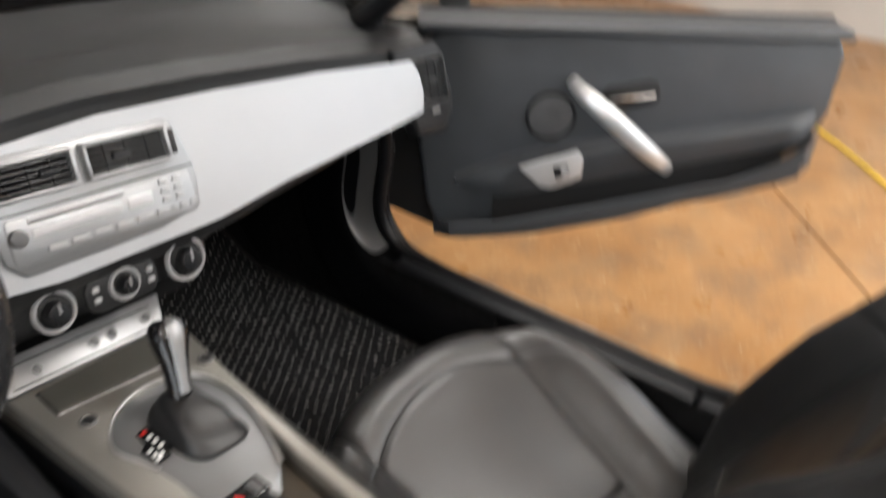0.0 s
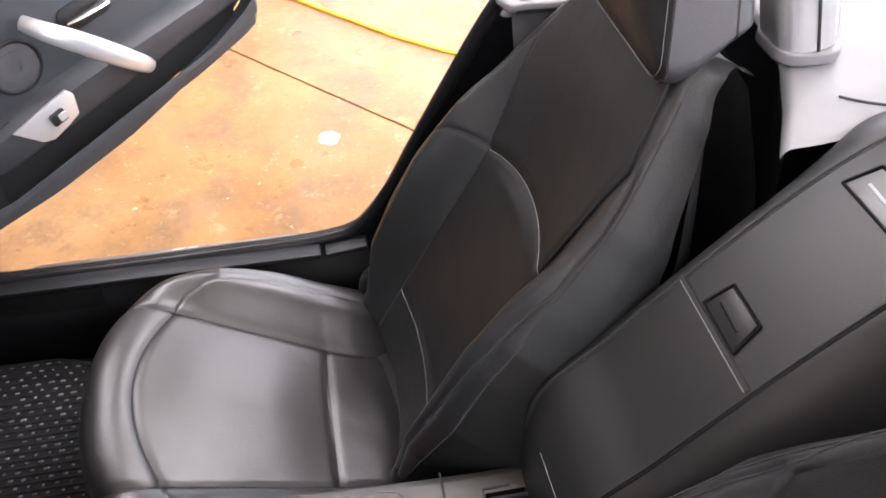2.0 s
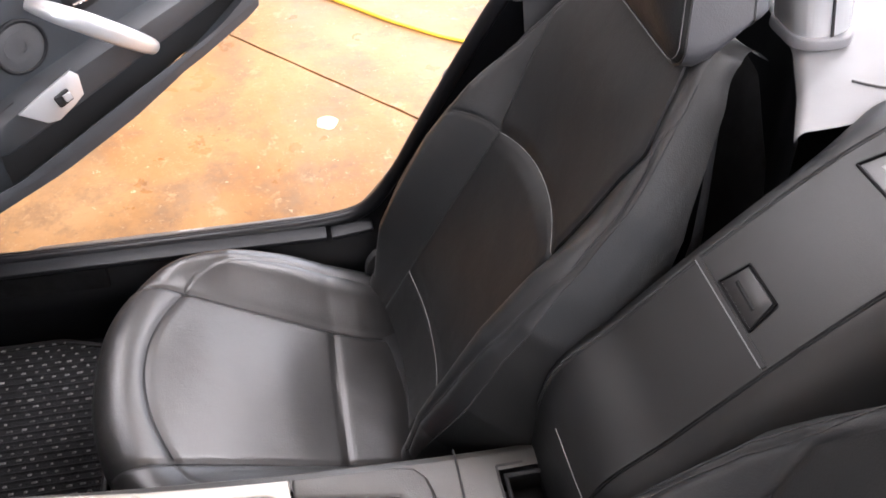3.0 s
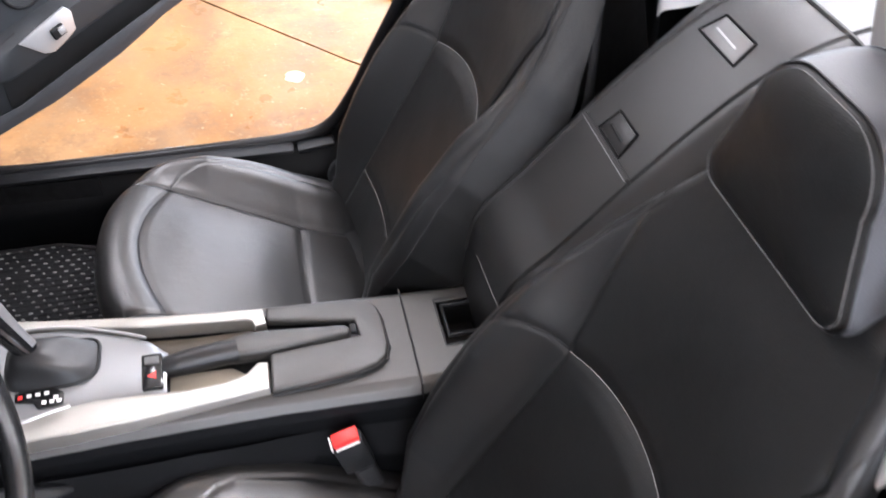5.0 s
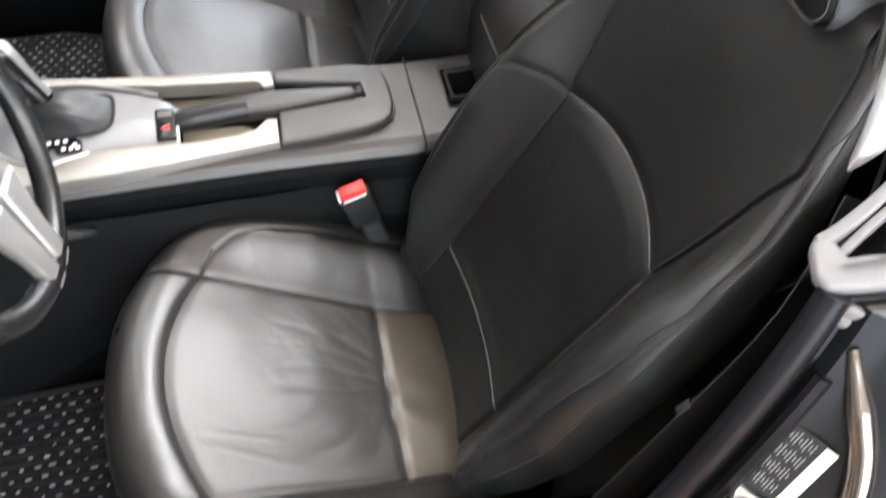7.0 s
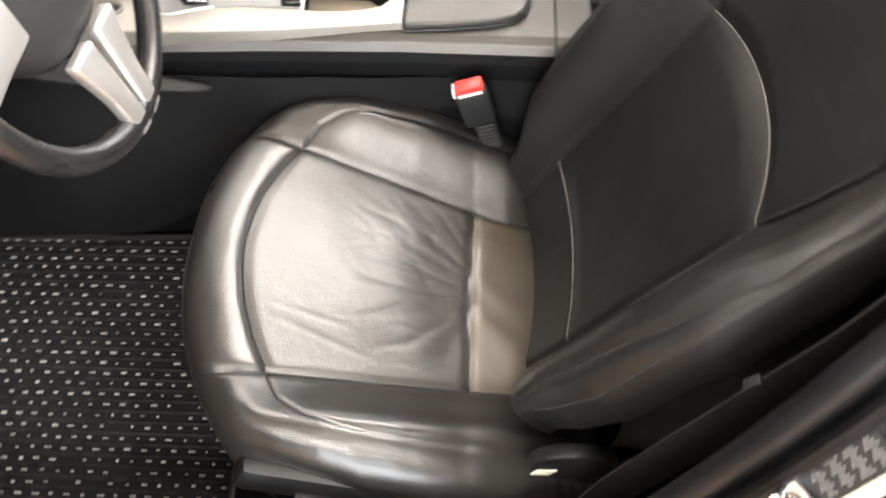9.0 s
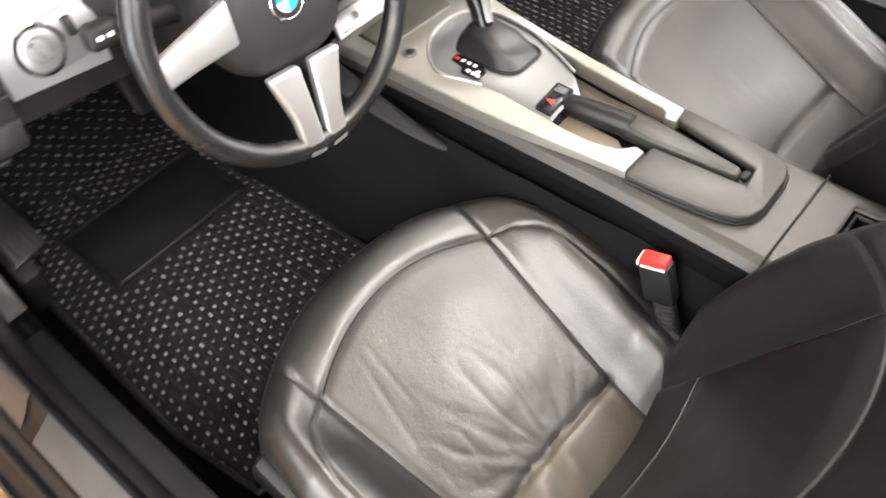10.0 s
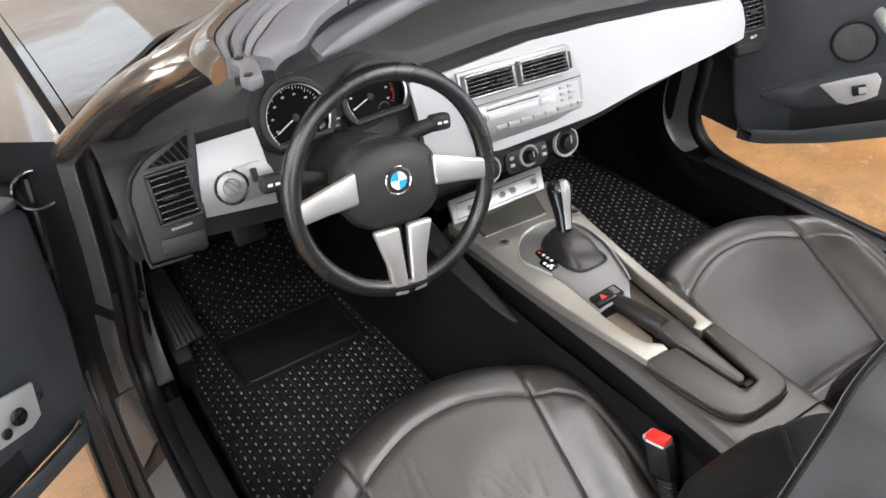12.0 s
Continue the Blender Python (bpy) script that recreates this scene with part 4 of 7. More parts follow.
def con_keep(u, v):
    """Leaves the tray well, the lever's slot and the ashtray open."""
    x, y, z = con_body(u, v)
    if abs(x) < lerp([(0.16, 0.05), (0.28, 0.056), (0.30, 0.062), (0.46, 0.080), (0.70, 0.095)], y) and z > con_top(y) - 0.01:
        return not (0.165 < y < 0.76 or (0.0 < y < 0.06 and -0.03 < x < 0.055))
    return True


part("console_top", grid(con_body, 96, 84, keep=lambda u, v: con_keep(u, v) and con_body(u, v)[2] > con_top(con_body(u, v)[1]) - 0.016), M_CONSOLE, con)
part("console_flank", grid(con_body, 96, 84, keep=lambda u, v: con_body(u, v)[2] <= con_top(con_body(u, v)[1]) - 0.016), M_FLANK, con, "black moulded console flanks")
# well under the lever and the rails
for sg in (-1, 1):
    part("well_side", box((0.004, 0.60, 0.06), (sg * 0.068, 0.46, 0.530), 0, rot=turned(3, 0, -sg * 3)), M_PLASTIC_GREY, con)
part("tray_well", box((0.15, 0.60, 0.004), (0, 0.46, 0.513), 0, rot=turned(3)), M_DARK, con)
part("tray_mat", prism([(-0.056, 0.424), (-0.010, 0.424), (-0.014, 0.345), (-0.030, 0.325), (-0.052, 0.335)], 0.004, Matrix.Translation((0, 0, 0.546)), 0.0015), M_TAN, con, "beige rubber tray mat")
part("tray_mat", prism([(0.016, 0.43), (0.044, 0.46), (0.062, 0.52), (0.062, 0.50), (0.050, 0.40), (0.048, 0.315), (0.030, 0.318), (0.022, 0.36)], 0.004, Matrix.Translation((0, 0, 0.546)), 0.0015), M_BROWN, con, "brown-grey tray liner")
OVAL_D = [(0.003, 0.662), (-0.026, 0.655), (-0.048, 0.641), (-0.064, 0.624), (-0.075, 0.604), (-0.076, 0.586), (-0.068, 0.562), (-0.060, 0.535), (-0.056, 0.505)]
OVAL_P = [(0.003, 0.662), (0.030, 0.660), (0.052, 0.650), (0.067, 0.630), (0.074, 0.604), (0.074, 0.575), (0.071, 0.545)]
RAIL_D = [(-0.072, 0.298), (-0.082, 0.37), (-0.094, 0.459), (-0.101, 0.53), (-0.106, 0.594), (-0.112, 0.687), (-0.118, 0.765)]
RAIL_P = [(0.068, 0.298), (0.071, 0.36), (0.077, 0.45), (0.085, 0.53), (0.092, 0.594), (0.107, 0.700), (0.116, 0.765)]
HOOK_D = [(-0.057, 0.44), (-0.0585, 0.40), (-0.054, 0.352), (-0.045, 0.326), (-0.027, 0.310), (-0.030, 0.297)]
HOOK_P = [(0.064, 0.50), (0.058, 0.45), (0.053, 0.36), (0.051, 0.322), (0.047, 0.314), (0.036, 0.310), (0.040, 0.295)]
bm = bmesh.new()
out = RAIL_D + list(reversed(RAIL_P)) + list(reversed(OVAL_P[1:] + HOOK_P)) + OVAL_D + HOOK_D
f = [bm.verts.new((x, y, rail_z(y))) for x, y in out]
g = [bm.verts.new((x, y, rail_z(y) - 0.024)) for x, y in out]
bm.faces.new(f)
for i in range(len(out)):
    bm.faces.new((f[i], f[(i + 1) % len(out)], g[(i + 1) % len(out)], g[i]))
bmesh.ops.recalc_face_normals(bm, faces=bm.faces)
bmesh.ops.bevel(bm, geom=[e for e in bm.edges if all(v in f for v in e.verts)], offset=0.0028, segments=3, affect="EDGES", profile=0.5)
bmesh.ops.triangulate(bm, faces=[x for x in bm.faces if len(x.verts) > 4])
part("trim_rail", bm, M_TITAN, con, "pale titanium-coloured rails round the shifter")
# storage lid ahead of the shifter
LID = [(-0.087, 0.690), (0.043, 0.681), (0.064, 0.742), (-0.086, 0.738)]
LID_M = Matrix.Translation((0, 0.715, rail_z(0.715))) @ turned(2.9).to_4x4() @ Matrix.Translation((0, -0.715, 0))
part("storage_lid", prism(LID, 0.004, LID_M @ Matrix.Translation((0, 0, 0.0005)), 0.0015), M_LID, con, "dull grey storage lid with a pale edge")
part("lid_gap", tube([LID_M @ Vector((x * 1.02, y, 0.001)) for x, y in LID], 0.0017, 6, closed=True), M_DARK, con)
part("lid_edge", tube([LID_M @ Vector((x * 1.0 - 0.001, y - 0.0025, 0.0022)) for x, y in LID[:2]], 0.0009, 6), M_ALU, con)
# domed plate under the shifter, tapering to the switch
PLATE_L = [(0.424, -0.055), (0.44, -0.0565), (0.505, -0.0555), (0.535, -0.0595), (0.562, -0.0675), (0.586, -0.0755), (0.604, -0.0745), (0.624, -0.0635), (0.641, -0.0475), (0.655, -0.0255), (0.662, 0.002)]
PLATE_R = [(0.424, 0.015), (0.432, 0.020), (0.45, 0.036), (0.48, 0.049), (0.532, 0.066), (0.56, 0.0725), (0.60, 0.0735), (0.630, 0.0665), (0.650, 0.0515), (0.660, 0.0295), (0.662, 0.004)]


def plate_at(u, v):
    y = 0.424 + 0.238 * v
    a, b = lerp(PLATE_L, y), lerp(PLATE_R, y)
    k = 1 - (2 * u - 1) ** 2
    fall = smooth01((0.44 - y) / 0.016)
    return (a + (b - a) * u, y, rail_z(y) - 0.0045 + 0.0075 * k ** 0.7 * smooth01((0.664 - y) / 0.05) - 0.006 * fall)


part("shifter_plate", thick(grid(plate_at, 30, 44), 0.003), M_RADIO, con, "bright domed silver shifter plate")
part("shifter_bezel", tube([(x, y, rail_z(y) + 0.0008) for x, y in [(p.x, p.y) for p in spline([(x, y, 0) for x, y in reversed(OVAL_D[:8])] + [(x, y, 0) for x, y in OVAL_P[1:] + [(0.062, 0.515), (0.050, 0.480), (0.037, 0.450)]], 60)]], 0.0021, 8), M_ALU, con, "thin bright oval rim")


def plate_z(x, y):
    a, b = lerp(PLATE_L, y), lerp(PLATE_R, y)
    return plate_at((x - a) / (b - a), (y - 0.424) / 0.238)[2]


GATE = [(-0.047, 0.599), (-0.034, 0.600), (-0.033, 0.553), (-0.040, 0.543), (-0.056, 0.543), (-0.059, 0.572), (-0.050, 0.578)]
GATE_M = Matrix.Translation((-0.046, 0.571, plate_z(-0.046, 0.571) + 0.0002)) @ turned(2, -6, 0).to_4x4() @ Matrix.Translation((0.046, -0.571, 0))
part("gate_plate", prism(GATE, 0.0022, GATE_M, 0.0008), M_GLOSS, con, "small black gate indicator")
for k, (mx, my) in enumerate(((-0.0405, 0.593), (-0.0395, 0.583), (-0.0390, 0.573), (-0.0385, 0.563), (-0.0515, 0.565), (-0.0515, 0.556), (-0.046, 0.552), (-0.0515, 0.548))):
    part("gate_mark", box((0.0052, 0.0052, 0.0006), (0, 0, 0), 0), M_RED if k == 0 else M_WHITE, con).matrix_local = GATE_M @ Matrix.Translation((mx, my, 0.0024))
# boot and knob
KB, KT = Vector((0.006, 0.582, 0.622)), Vector((0.024, 0.622, 0.694))
rings = []
for k in range(11):
    t = k / 10
    c = Vector((0.006, 0.560, 0)).lerp(Vector((KB.x, KB.y, 0)), t ** 0.8)
    w, l2 = 0.037 * (1 - t) ** 0.75 + 0.013 * t, 0.054 * (1 - t) ** 0.85 + 0.014 * t
    z = plate_z(0.006, 0.56) - 0.002 + (KB.z + 0.004 - plate_z(0.006, 0.56)) * t ** 0.85
    rings.append([Vector((c.x + w * math.copysign(abs(math.cos(a)) ** 0.5, math.cos(a)) * (1 + 0.05 * math.sin(5 * a + 6 * t) * t) - 0.10 * l2 * math.sin(a) * (1 - t),
                          c.y + l2 * math.copysign(abs(math.sin(a)) ** 0.5, math.sin(a)), z + 0.0025 * math.sin(3 * a + 7 * t) * math.sin(math.pi * t))) for a in (2 * math.pi * q / 40 for q in range(40))])
boot = part("shifter_boot", loft(rings), M_LEATHER, con, "black leather shifter boot")
part("boot_rim", tube([Vector((0.006 + 0.0375 * math.copysign(abs(math.cos(a)) ** 0.5, math.cos(a)) - 0.0054 * math.sin(a), 0.560 + 0.0545 * math.copysign(abs(math.sin(a)) ** 0.5, math.sin(a)), plate_z(0.006, 0.56) - 0.001)) for a in (2 * math.pi * q / 40 for q in range(40))], 0.0022, 6, closed=True), M_DARK, boot)
KA = (KT - KB).normalized()
KX = Vector((1, 0, 0)) - KA * KA.x
KX.normalize()
KY = KA.cross(KX)


def knob_rings(prof, scale, a0, a1, n, shift=0.0):
    return [[KB + KA * ((KT - KB).length * t) + KX * (w * scale * math.cos(a)) + KY * (d * scale * math.sin(a) + shift) for a in (a0 + (a1 - a0) * q / n for q in range(n))] for t, w, d in prof]


KNOB = [(-0.08, 0.012, 0.013), (0.0, 0.0135, 0.0145), (0.25, 0.0145, 0.0155), (0.5, 0.0175, 0.0175), (0.72, 0.0225, 0.0200), (0.88, 0.0235, 0.0205), (0.97, 0.0205, 0.0180), (1.02, 0.013, 0.011)]
part("shift_knob", loft(knob_rings(KNOB, 1.0, 0, 2 * math.pi, 28)), M_GLOSS, con, "black shift knob")
part("knob_inlay", loft(knob_rings([(t, 0.66 * w, d) for t, w, d in KNOB[1:]], 1.04, 0, 2 * math.pi, 28, -0.0016)), M_RADIO, con, "silver inlay of the shift knob")
# switch block with the red hazard mark
SWM = Matrix.Translation((-0.0235, 0.4405, rail_z(0.4405) + 0.0005)) @ turned(3, 0, 3).to_4x4()
swb = box((0.056, 0.026, 0.010), (0, 0, 0), 0.003)
bmesh.ops.transform(swb, matrix=SWM, verts=swb.verts)
sw = part("switch_block", swb, M_GLOSS, con, "black switch block")
part("hazard_mark", prism([(-0.006, -0.005), (0.006, -0.005), (0, 0.006)], 0.0008, SWM @ Matrix.Translation((-0.010, 0, 0.0052)), 0), M_RED, sw, "red warning triangle")
lk = box((0.013, 0.018, 0.003), (0.016, 0, 0.005), 0.001)
bmesh.ops.transform(lk, matrix=SWM, verts=lk.verts)
part("lock_key", lk, M_KEYDARK, sw)
for bx, by in ((-0.071, 0.656), (0.089, 0.653)):
    b = part("round_button", ring(0.0065, 0.0105, 0.0035, Matrix.Translation((bx, by, rail_z(by))) @ turned(3).to_4x4()), M_PLATE, con)
    part("button_cap", disc(0.0070, 0.003, Matrix.Translation((bx, by, rail_z(by) - 0.0003)) @ turned(3).to_4x4(), bevel=0.001), M_DARK, b)
# handbrake
part("handbrake_grip", tube([(-0.0120, 0.436, 0.566), (-0.0105, 0.425, 0.567), (-0.008, 0.40, 0.568), (-0.003, 0.36, 0.568), (0.000, 0.335, 0.567)], [0.011, 0.0145, 0.0160, 0.0165, 0.016], 16), M_LEATHER, con, "black leather handbrake grip")
part("handbrake_button", tube([(-0.0140, 0.452, 0.566), (-0.0120, 0.434, 0.566)], 0.0065, 12), M_GLOSS, con)
PAD_M = Matrix.Translation((0, 0.22, rail_z(0.22))) @ turned(2.9).to_4x4() @ Matrix.Translation((0, -0.22, 0))
part("handbrake_arm", prism([(-0.015, 0.344), (0.018, 0.344), (0.022, 0.318), (0.0225, 0.300), (0.016, 0.192), (0.008, 0.184), (0.001, 0.186), (-0.014, 0.300)], 0.024, PAD_M @ Matrix.Translation((0, 0, -0.018)), 0.005, 3), M_CONSOLE, con, "leather-covered handbrake arm")
# armrest pad round the slot
pad = [(-0.077, 0.296), (-0.071, 0.238), (-0.062, 0.18), (-0.054, 0.157), (-0.042, 0.144), (-0.022, 0.138), (0.030, 0.139), (0.050, 0.144), (0.062, 0.156), (0.067, 0.18), (0.069, 0.294),
       (0.044, 0.294), (0.028, 0.177), (-0.0025, 0.173), (-0.0165, 0.294)]
part("armrest_pad", prism(pad, 0.014, PAD_M @ Matrix.Translation((0, 0, -0.013)), 0.0040, 3), M_CONSOLE, con, "grey-black leather armrest pad")
part("pad_joint", tube([PAD_M @ Vector((x * 1.012, y - (0.001 if y < 0.15 else 0), -0.010)) for x, y in pad[:11]], 0.0022, 6), M_DARK, con)
part("lever_slot", prism([(-0.018, 0.30), (0.046, 0.30), (0.030, 0.174), (-0.004, 0.172)], 0.003, PAD_M @ Matrix.Translation((0, 0, -0.020)), 0), M_DARK, con)
part("slot_end", box((0.016, 0.009, 0.006), (0.012, 0.181, 0.561), 0.002), M_PLASTIC_GREY, con)
# rear part: seam and ashtray
part("console_seam", tube([(-0.094, 0.105, 0.52), (-0.088, 0.105, 0.545), (-0.07, 0.105, 0.549), (0.07, 0.105, 0.549), (0.088, 0.105, 0.545), (0.094, 0.105, 0.52)], 0.0014, 6), M_STITCH_DARK, con)
part("ashtray_frame", ring(0.028, 0.0345, 0.005, Matrix.Translation((0.013, 0.03, 0.546)) @ Matrix.Diagonal((1.25, 1, 1, 1)) @ turned(0, 0, 45).to_4x4(), n=4), M_PLASTIC_GREY, con, "grey ashtray frame")
hole = bmesh.new()
for sx, sy, px, py in ((0.088, 0.003, 0.013, 0.0), (0.088, 0.003, 0.013, 0.06), (0.003, 0.06, -0.031, 0.03), (0.003, 0.06, 0.057, 0.03)):
    box((sx, sy, 0.06), (px, py, 0.517), 0, bm=hole)
box((0.09, 0.062, 0.003), (0.013, 0.03, 0.488), 0, bm=hole)
part("ashtray_well", hole, M_DARK, con)
# tunnel sides in the foot wells
def tunnel(sg):
    return grid(lambda u, v: (sg * (lerp([(-0.06, 0.100), (0.26, 0.102), (0.40, 0.118), (0.55, 0.155), (0.75, 0.205), (1.1, 0.225), (1.5, 0.235)], -0.06 + 1.56 * v) - 0.085 * u ** 1.3 * smooth01((v - 0.24) / 0.36)),
                              -0.06 + 1.56 * v, 0.24 + (0.24 + 0.11 * v) * u), 16, 50)
part("tunnel_side", tunnel(-1), M_TUNNEL, con)
part("tunnel_side", tunnel(1), M_TUNNEL, con)
part("knee_pad", tube(spline([(-0.128, 0.545, 0.508), (-0.142, 0.60, 0.530), (-0.152, 0.68, 0.556), (-0.160, 0.78, 0.590)], 16), [0.004 + 0.018 * (k / 15) ** 0.6 for k in range(16)], 12, flat=0.55), M_PLASTIC_GREY, con, "tapering knee pad on the console flank")

# ---- dashboard ----
dash = thing("dashboard", "black dashboard with a broad silver trim band", "dashboard")
BAND_T = [(-0.56, 0.905), (-0.12, 0.898), (0.05, 0.903), (0.20, 0.894), (0.37, 0.876), (0.53, 0.851), (0.62, 0.836)]
BAND_B = [(-0.56, 0.815), (-0.43, 0.797), (-0.05, 0.754), (0.15, 0.752), (0.27, 0.763), (0.39, 0.765), (0.50, 0.764), (0.62, 0.764)]
LIP = [(-0.56, 0.05), (0.0, 0.036), (0.22, 0.042), (0.36, 0.034), (0.53, 0.020), (0.64, 0.012)]


def end_bow(x):
    """How far the face of the dash recedes towards the passenger's door."""
    return 0.045 * (max(0.0, x - 0.15) / 0.47) ** 2


def face_y(z):
    return 0.709 + (z - 0.762) * 0.35


def band_at(x, t, out=0.0):
    zb, zt = lerp(BAND_B, x), lerp(BAND_T, x)
    z = zb + (zt - zb) * t
    return Vector((x, face_y(z) + end_bow(x) - 0.010 * math.sin(math.pi * t) - out, z))


def dash_skin(u, v):
    """Across the car in u; from under the dash over its face to the glass in v."""
    x = -0.66 + 1.34 * u
    zb, zt = lerp(BAND_B, x), lerp(BAND_T, x)
    hood = math.exp(-((x + 0.322) / 0.12) ** 4)
    low = smooth01((x + 0.24) / 0.10) * (1 - smooth01((x - 0.14) / 0.08))
    lip = lerp(LIP, x)
    zu = (zb - lip - 0.012) * (1 - low) + 0.600 * low
    prof = [(1.10, zu + 0.04 * (1 - low)), (0.86, zu + 0.015 * (1 - low)), (0.795, zu + 0.004 + 0.026 * low), (face_y(zb) + 0.016, zb - lip), (face_y(zb) + 0.006, zb), (face_y(zt) + 0.012, zt), (face_y(zt) + 0.012, zt + 0.012),
            (face_y(zt) + 0.035, zt + 0.026 + 0.045 * hood), (0.86, zt + 0.036 + 0.055 * hood), (0.98, 0.935 + 0.03 * hood), (1.16, 0.925)]
    t = v * (len(prof) - 1)
    i = min(int(t), len(prof) - 2)
    s = t - i
    y, z = (prof[i][k] * (1 - s) + prof[i + 1][k] * s for k in (0, 1))
    bow = 0.02 * (x / 0.66) ** 2
    if i > 6:
        z -= 0.030 * (abs(x) / 0.66) ** 4 * smooth01((y - 0.80) / 0.12)
        y = min(y, lerp([(0, 1.14), (0.25, 1.12), (0.45, 1.06), (0.55, 0.995), (0.61, 0.945), (0.69, 0.925)], abs(x)))
    return (x, y - bow * (1 if i > 4 else 0.4) * 0.3 + end_bow(x) * (1 - smooth01((y - 0.80) / 0.15)), z)


part("dash_body", grid(dash_skin, 90, 60), M_DASH, dash)


def band(x0, x1, round_end=0.0):
    def f(u, v):
        x = x0 + (x1 - x0) * u
        p = band_at(x, v, 0.0065)
        if round_end:
            k = max(0.0, (x - (x1 - round_end)) / round_end)
            mid = lerp(BAND_B, x) * 0.45 + lerp(BAND_T, x) * 0.55
            p.z = mid + (p.z - mid) * math.sqrt(max(0.0, 1 - (k * 0.93) ** 2.6))
            p.y = face_y(p.z) + end_bow(x) - 0.0165
        return p
    bm = grid(f, 60, 14)
    return thick(bm, 0.012)


part("trim_band", band(-0.19, 0.600, 0.018), M_BAND, dash, "broad satin silver trim band")
part("trim_band", band(-0.552, -0.446), M_BAND, dash, "satin silver trim round the light switch")


M_SLAT = mat("satin_black_slat", (0.022, 0.022, 0.023), 0.26, spec=0.5, tone=0.05)


def slatted_vent(name, o, xv, yv, w, h, rows, bar_mid, tilt=35, rim=M_DARK, deep=0.001):
    """A vent: frame, dark well, tilted slats, one upright divider."""
    m = frame_of(o, xv, yv)
    fr = bmesh.new()
    t = 0.0045
    for bw, bh, px, py in ((w, t, 0, h / 2 - t / 2), (w, t, 0, -h / 2 + t / 2), (t, h - 2 * t, -w / 2 + t / 2, 0), (t, h - 2 * t, w / 2 - t / 2, 0)):
        box((bw, bh, 0.014), (px, py, 0.003), 0.002, bm=fr)
    bmesh.ops.transform(fr, matrix=m, verts=fr.verts)
    vent = part(name, fr, rim, dash, "air vent with dark slats")
    back = box((w - t, h - t, 0.004), (0, 0, -deep), 0)
    bmesh.ops.transform(back, matrix=m, verts=back.verts)
    part("vent_well", back, M_COWL, vent)
    for k in range(rows):
        y = -h / 2 + t + (h - 2 * t) * (k + 0.5) / rows
        sl = box((w - 2 * t, 0.0026, 0.0085), (0, y, 0.0048), 0.0009, 2, rot=turned(tilt - 42))
        bmesh.ops.transform(sl, matrix=m, verts=sl.verts)
        part("slat", sl, M_SLAT, vent)
    for k in range(3):
        pin = box((0.0016, h - 2 * t, 0.004), (w * (-0.25 + 0.25 * k), 0, 0.0030), 0)
        bmesh.ops.transform(pin, matrix=m, verts=pin.verts)
        part("upright", pin, M_COWL, vent)
    if bar_mid is not None:
        tab = box((0.022, 0.007, 0.01), (bar_mid, 0, 0.008), 0.002)
        bmesh.ops.transform(tab, matrix=m, verts=tab.verts)
        part("slider", tab, M_PLASTIC_GREY, vent)
    return vent


M_BTNPALE = mat("pale_grey_key", (0.50, 0.50, 0.51), 0.4, metal=0.3)
M_KEYMID = mat("mid_grey_keys", (0.30, 0.30, 0.305), 0.42, metal=0.2, tone=0.05)
M_KEY = mat("dark_grey_keys", (0.17, 0.17, 0.175), 0.45, tone=0.05)
# centre stack: vents, radio
stack = frame_of((0.042, face_y(0.805) - 0.0275, 0.805), (1, 0, -0.055), (0, 0.33, 0.94))
ST = lambda x, y, z=0.0: stack @ Matrix.Translation((x, y, z))
part("stack_face", prism([(-0.155, 0.088), (0.070, 0.0885), (0.080, 0.084), (0.087, 0.060), (0.094, 0.028), (0.095, 0.010), (0.090, -0.022), (0.03, -0.035), (-0.128, -0.038), (-0.146, -0.02)], 0.016, stack @ Matrix.Translation((0, 0, -0.010)), 0.003), M_RADIO, dash, "satin silver centre stack")
VU, VR = stack.to_3x3() @ Vector((0, 1, 0)), stack.to_3x3() @ Vector((1, 0, 0))
slatted_vent("center_vent", stack @ Vector((-0.100, 0.0615, 0.009)), VR, VU, 0.100, 0.041, 5, 0.02, 28, M_RADIO)
slatted_vent("center_vent", stack @ Vector((0.0125, 0.0615, 0.009)), VR, VU, 0.103, 0.041, 5, -0.01, 28, M_RADIO)
part("vent_wheel", box((0.008, 0.03, 0.006), (0, 0, 0), 0.002), M_DARK, dash).matrix_local = ST(0.0755, 0.060, 0.004)
part("stack_groove", tube([stack @ Vector((-0.148, 0.0285, 0.006)), stack @ Vector((0.093, 0.0285, 0.006))], 0.0009, 6), M_DARK, dash)
rad = part("radio", prism(rounded(0.222, 0.050, 0.006), 0.003, ST(-0.026, -0.001, 0.005), 0.0012), M_RADIO, dash, "silver car radio with a narrow display")
part("tape_slot", box((0.110, 0.006, 0.002), (0, 0, 0), 0.0008), M_GREYBTN, rad).matrix_local = ST(-0.058, 0.0195, 0.0085)
part("tape_shade", box((0.108, 0.0022, 0.002), (0, 0, 0), 0.0005), M_DARK, rad).matrix_local = ST(-0.058, 0.0165, 0.0088)
part("display", box((0.104, 0.010, 0.002), (0, 0, 0), 0.001), M_GREYBTN, rad).matrix_local = ST(-0.060, 0.004, 0.0082)
part("display_frame", box((0.032, 0.013, 0.002), (0, 0, 0), 0.001), M_BTNPALE, rad).matrix_local = ST(0.014, 0.0048, 0.0085)
part("volume_knob", disc(0.0095, 0.010, ST(-0.128, 0.004, 0.006), 24, 0.002), M_KEYDARK, rad, "round dark volume knob")
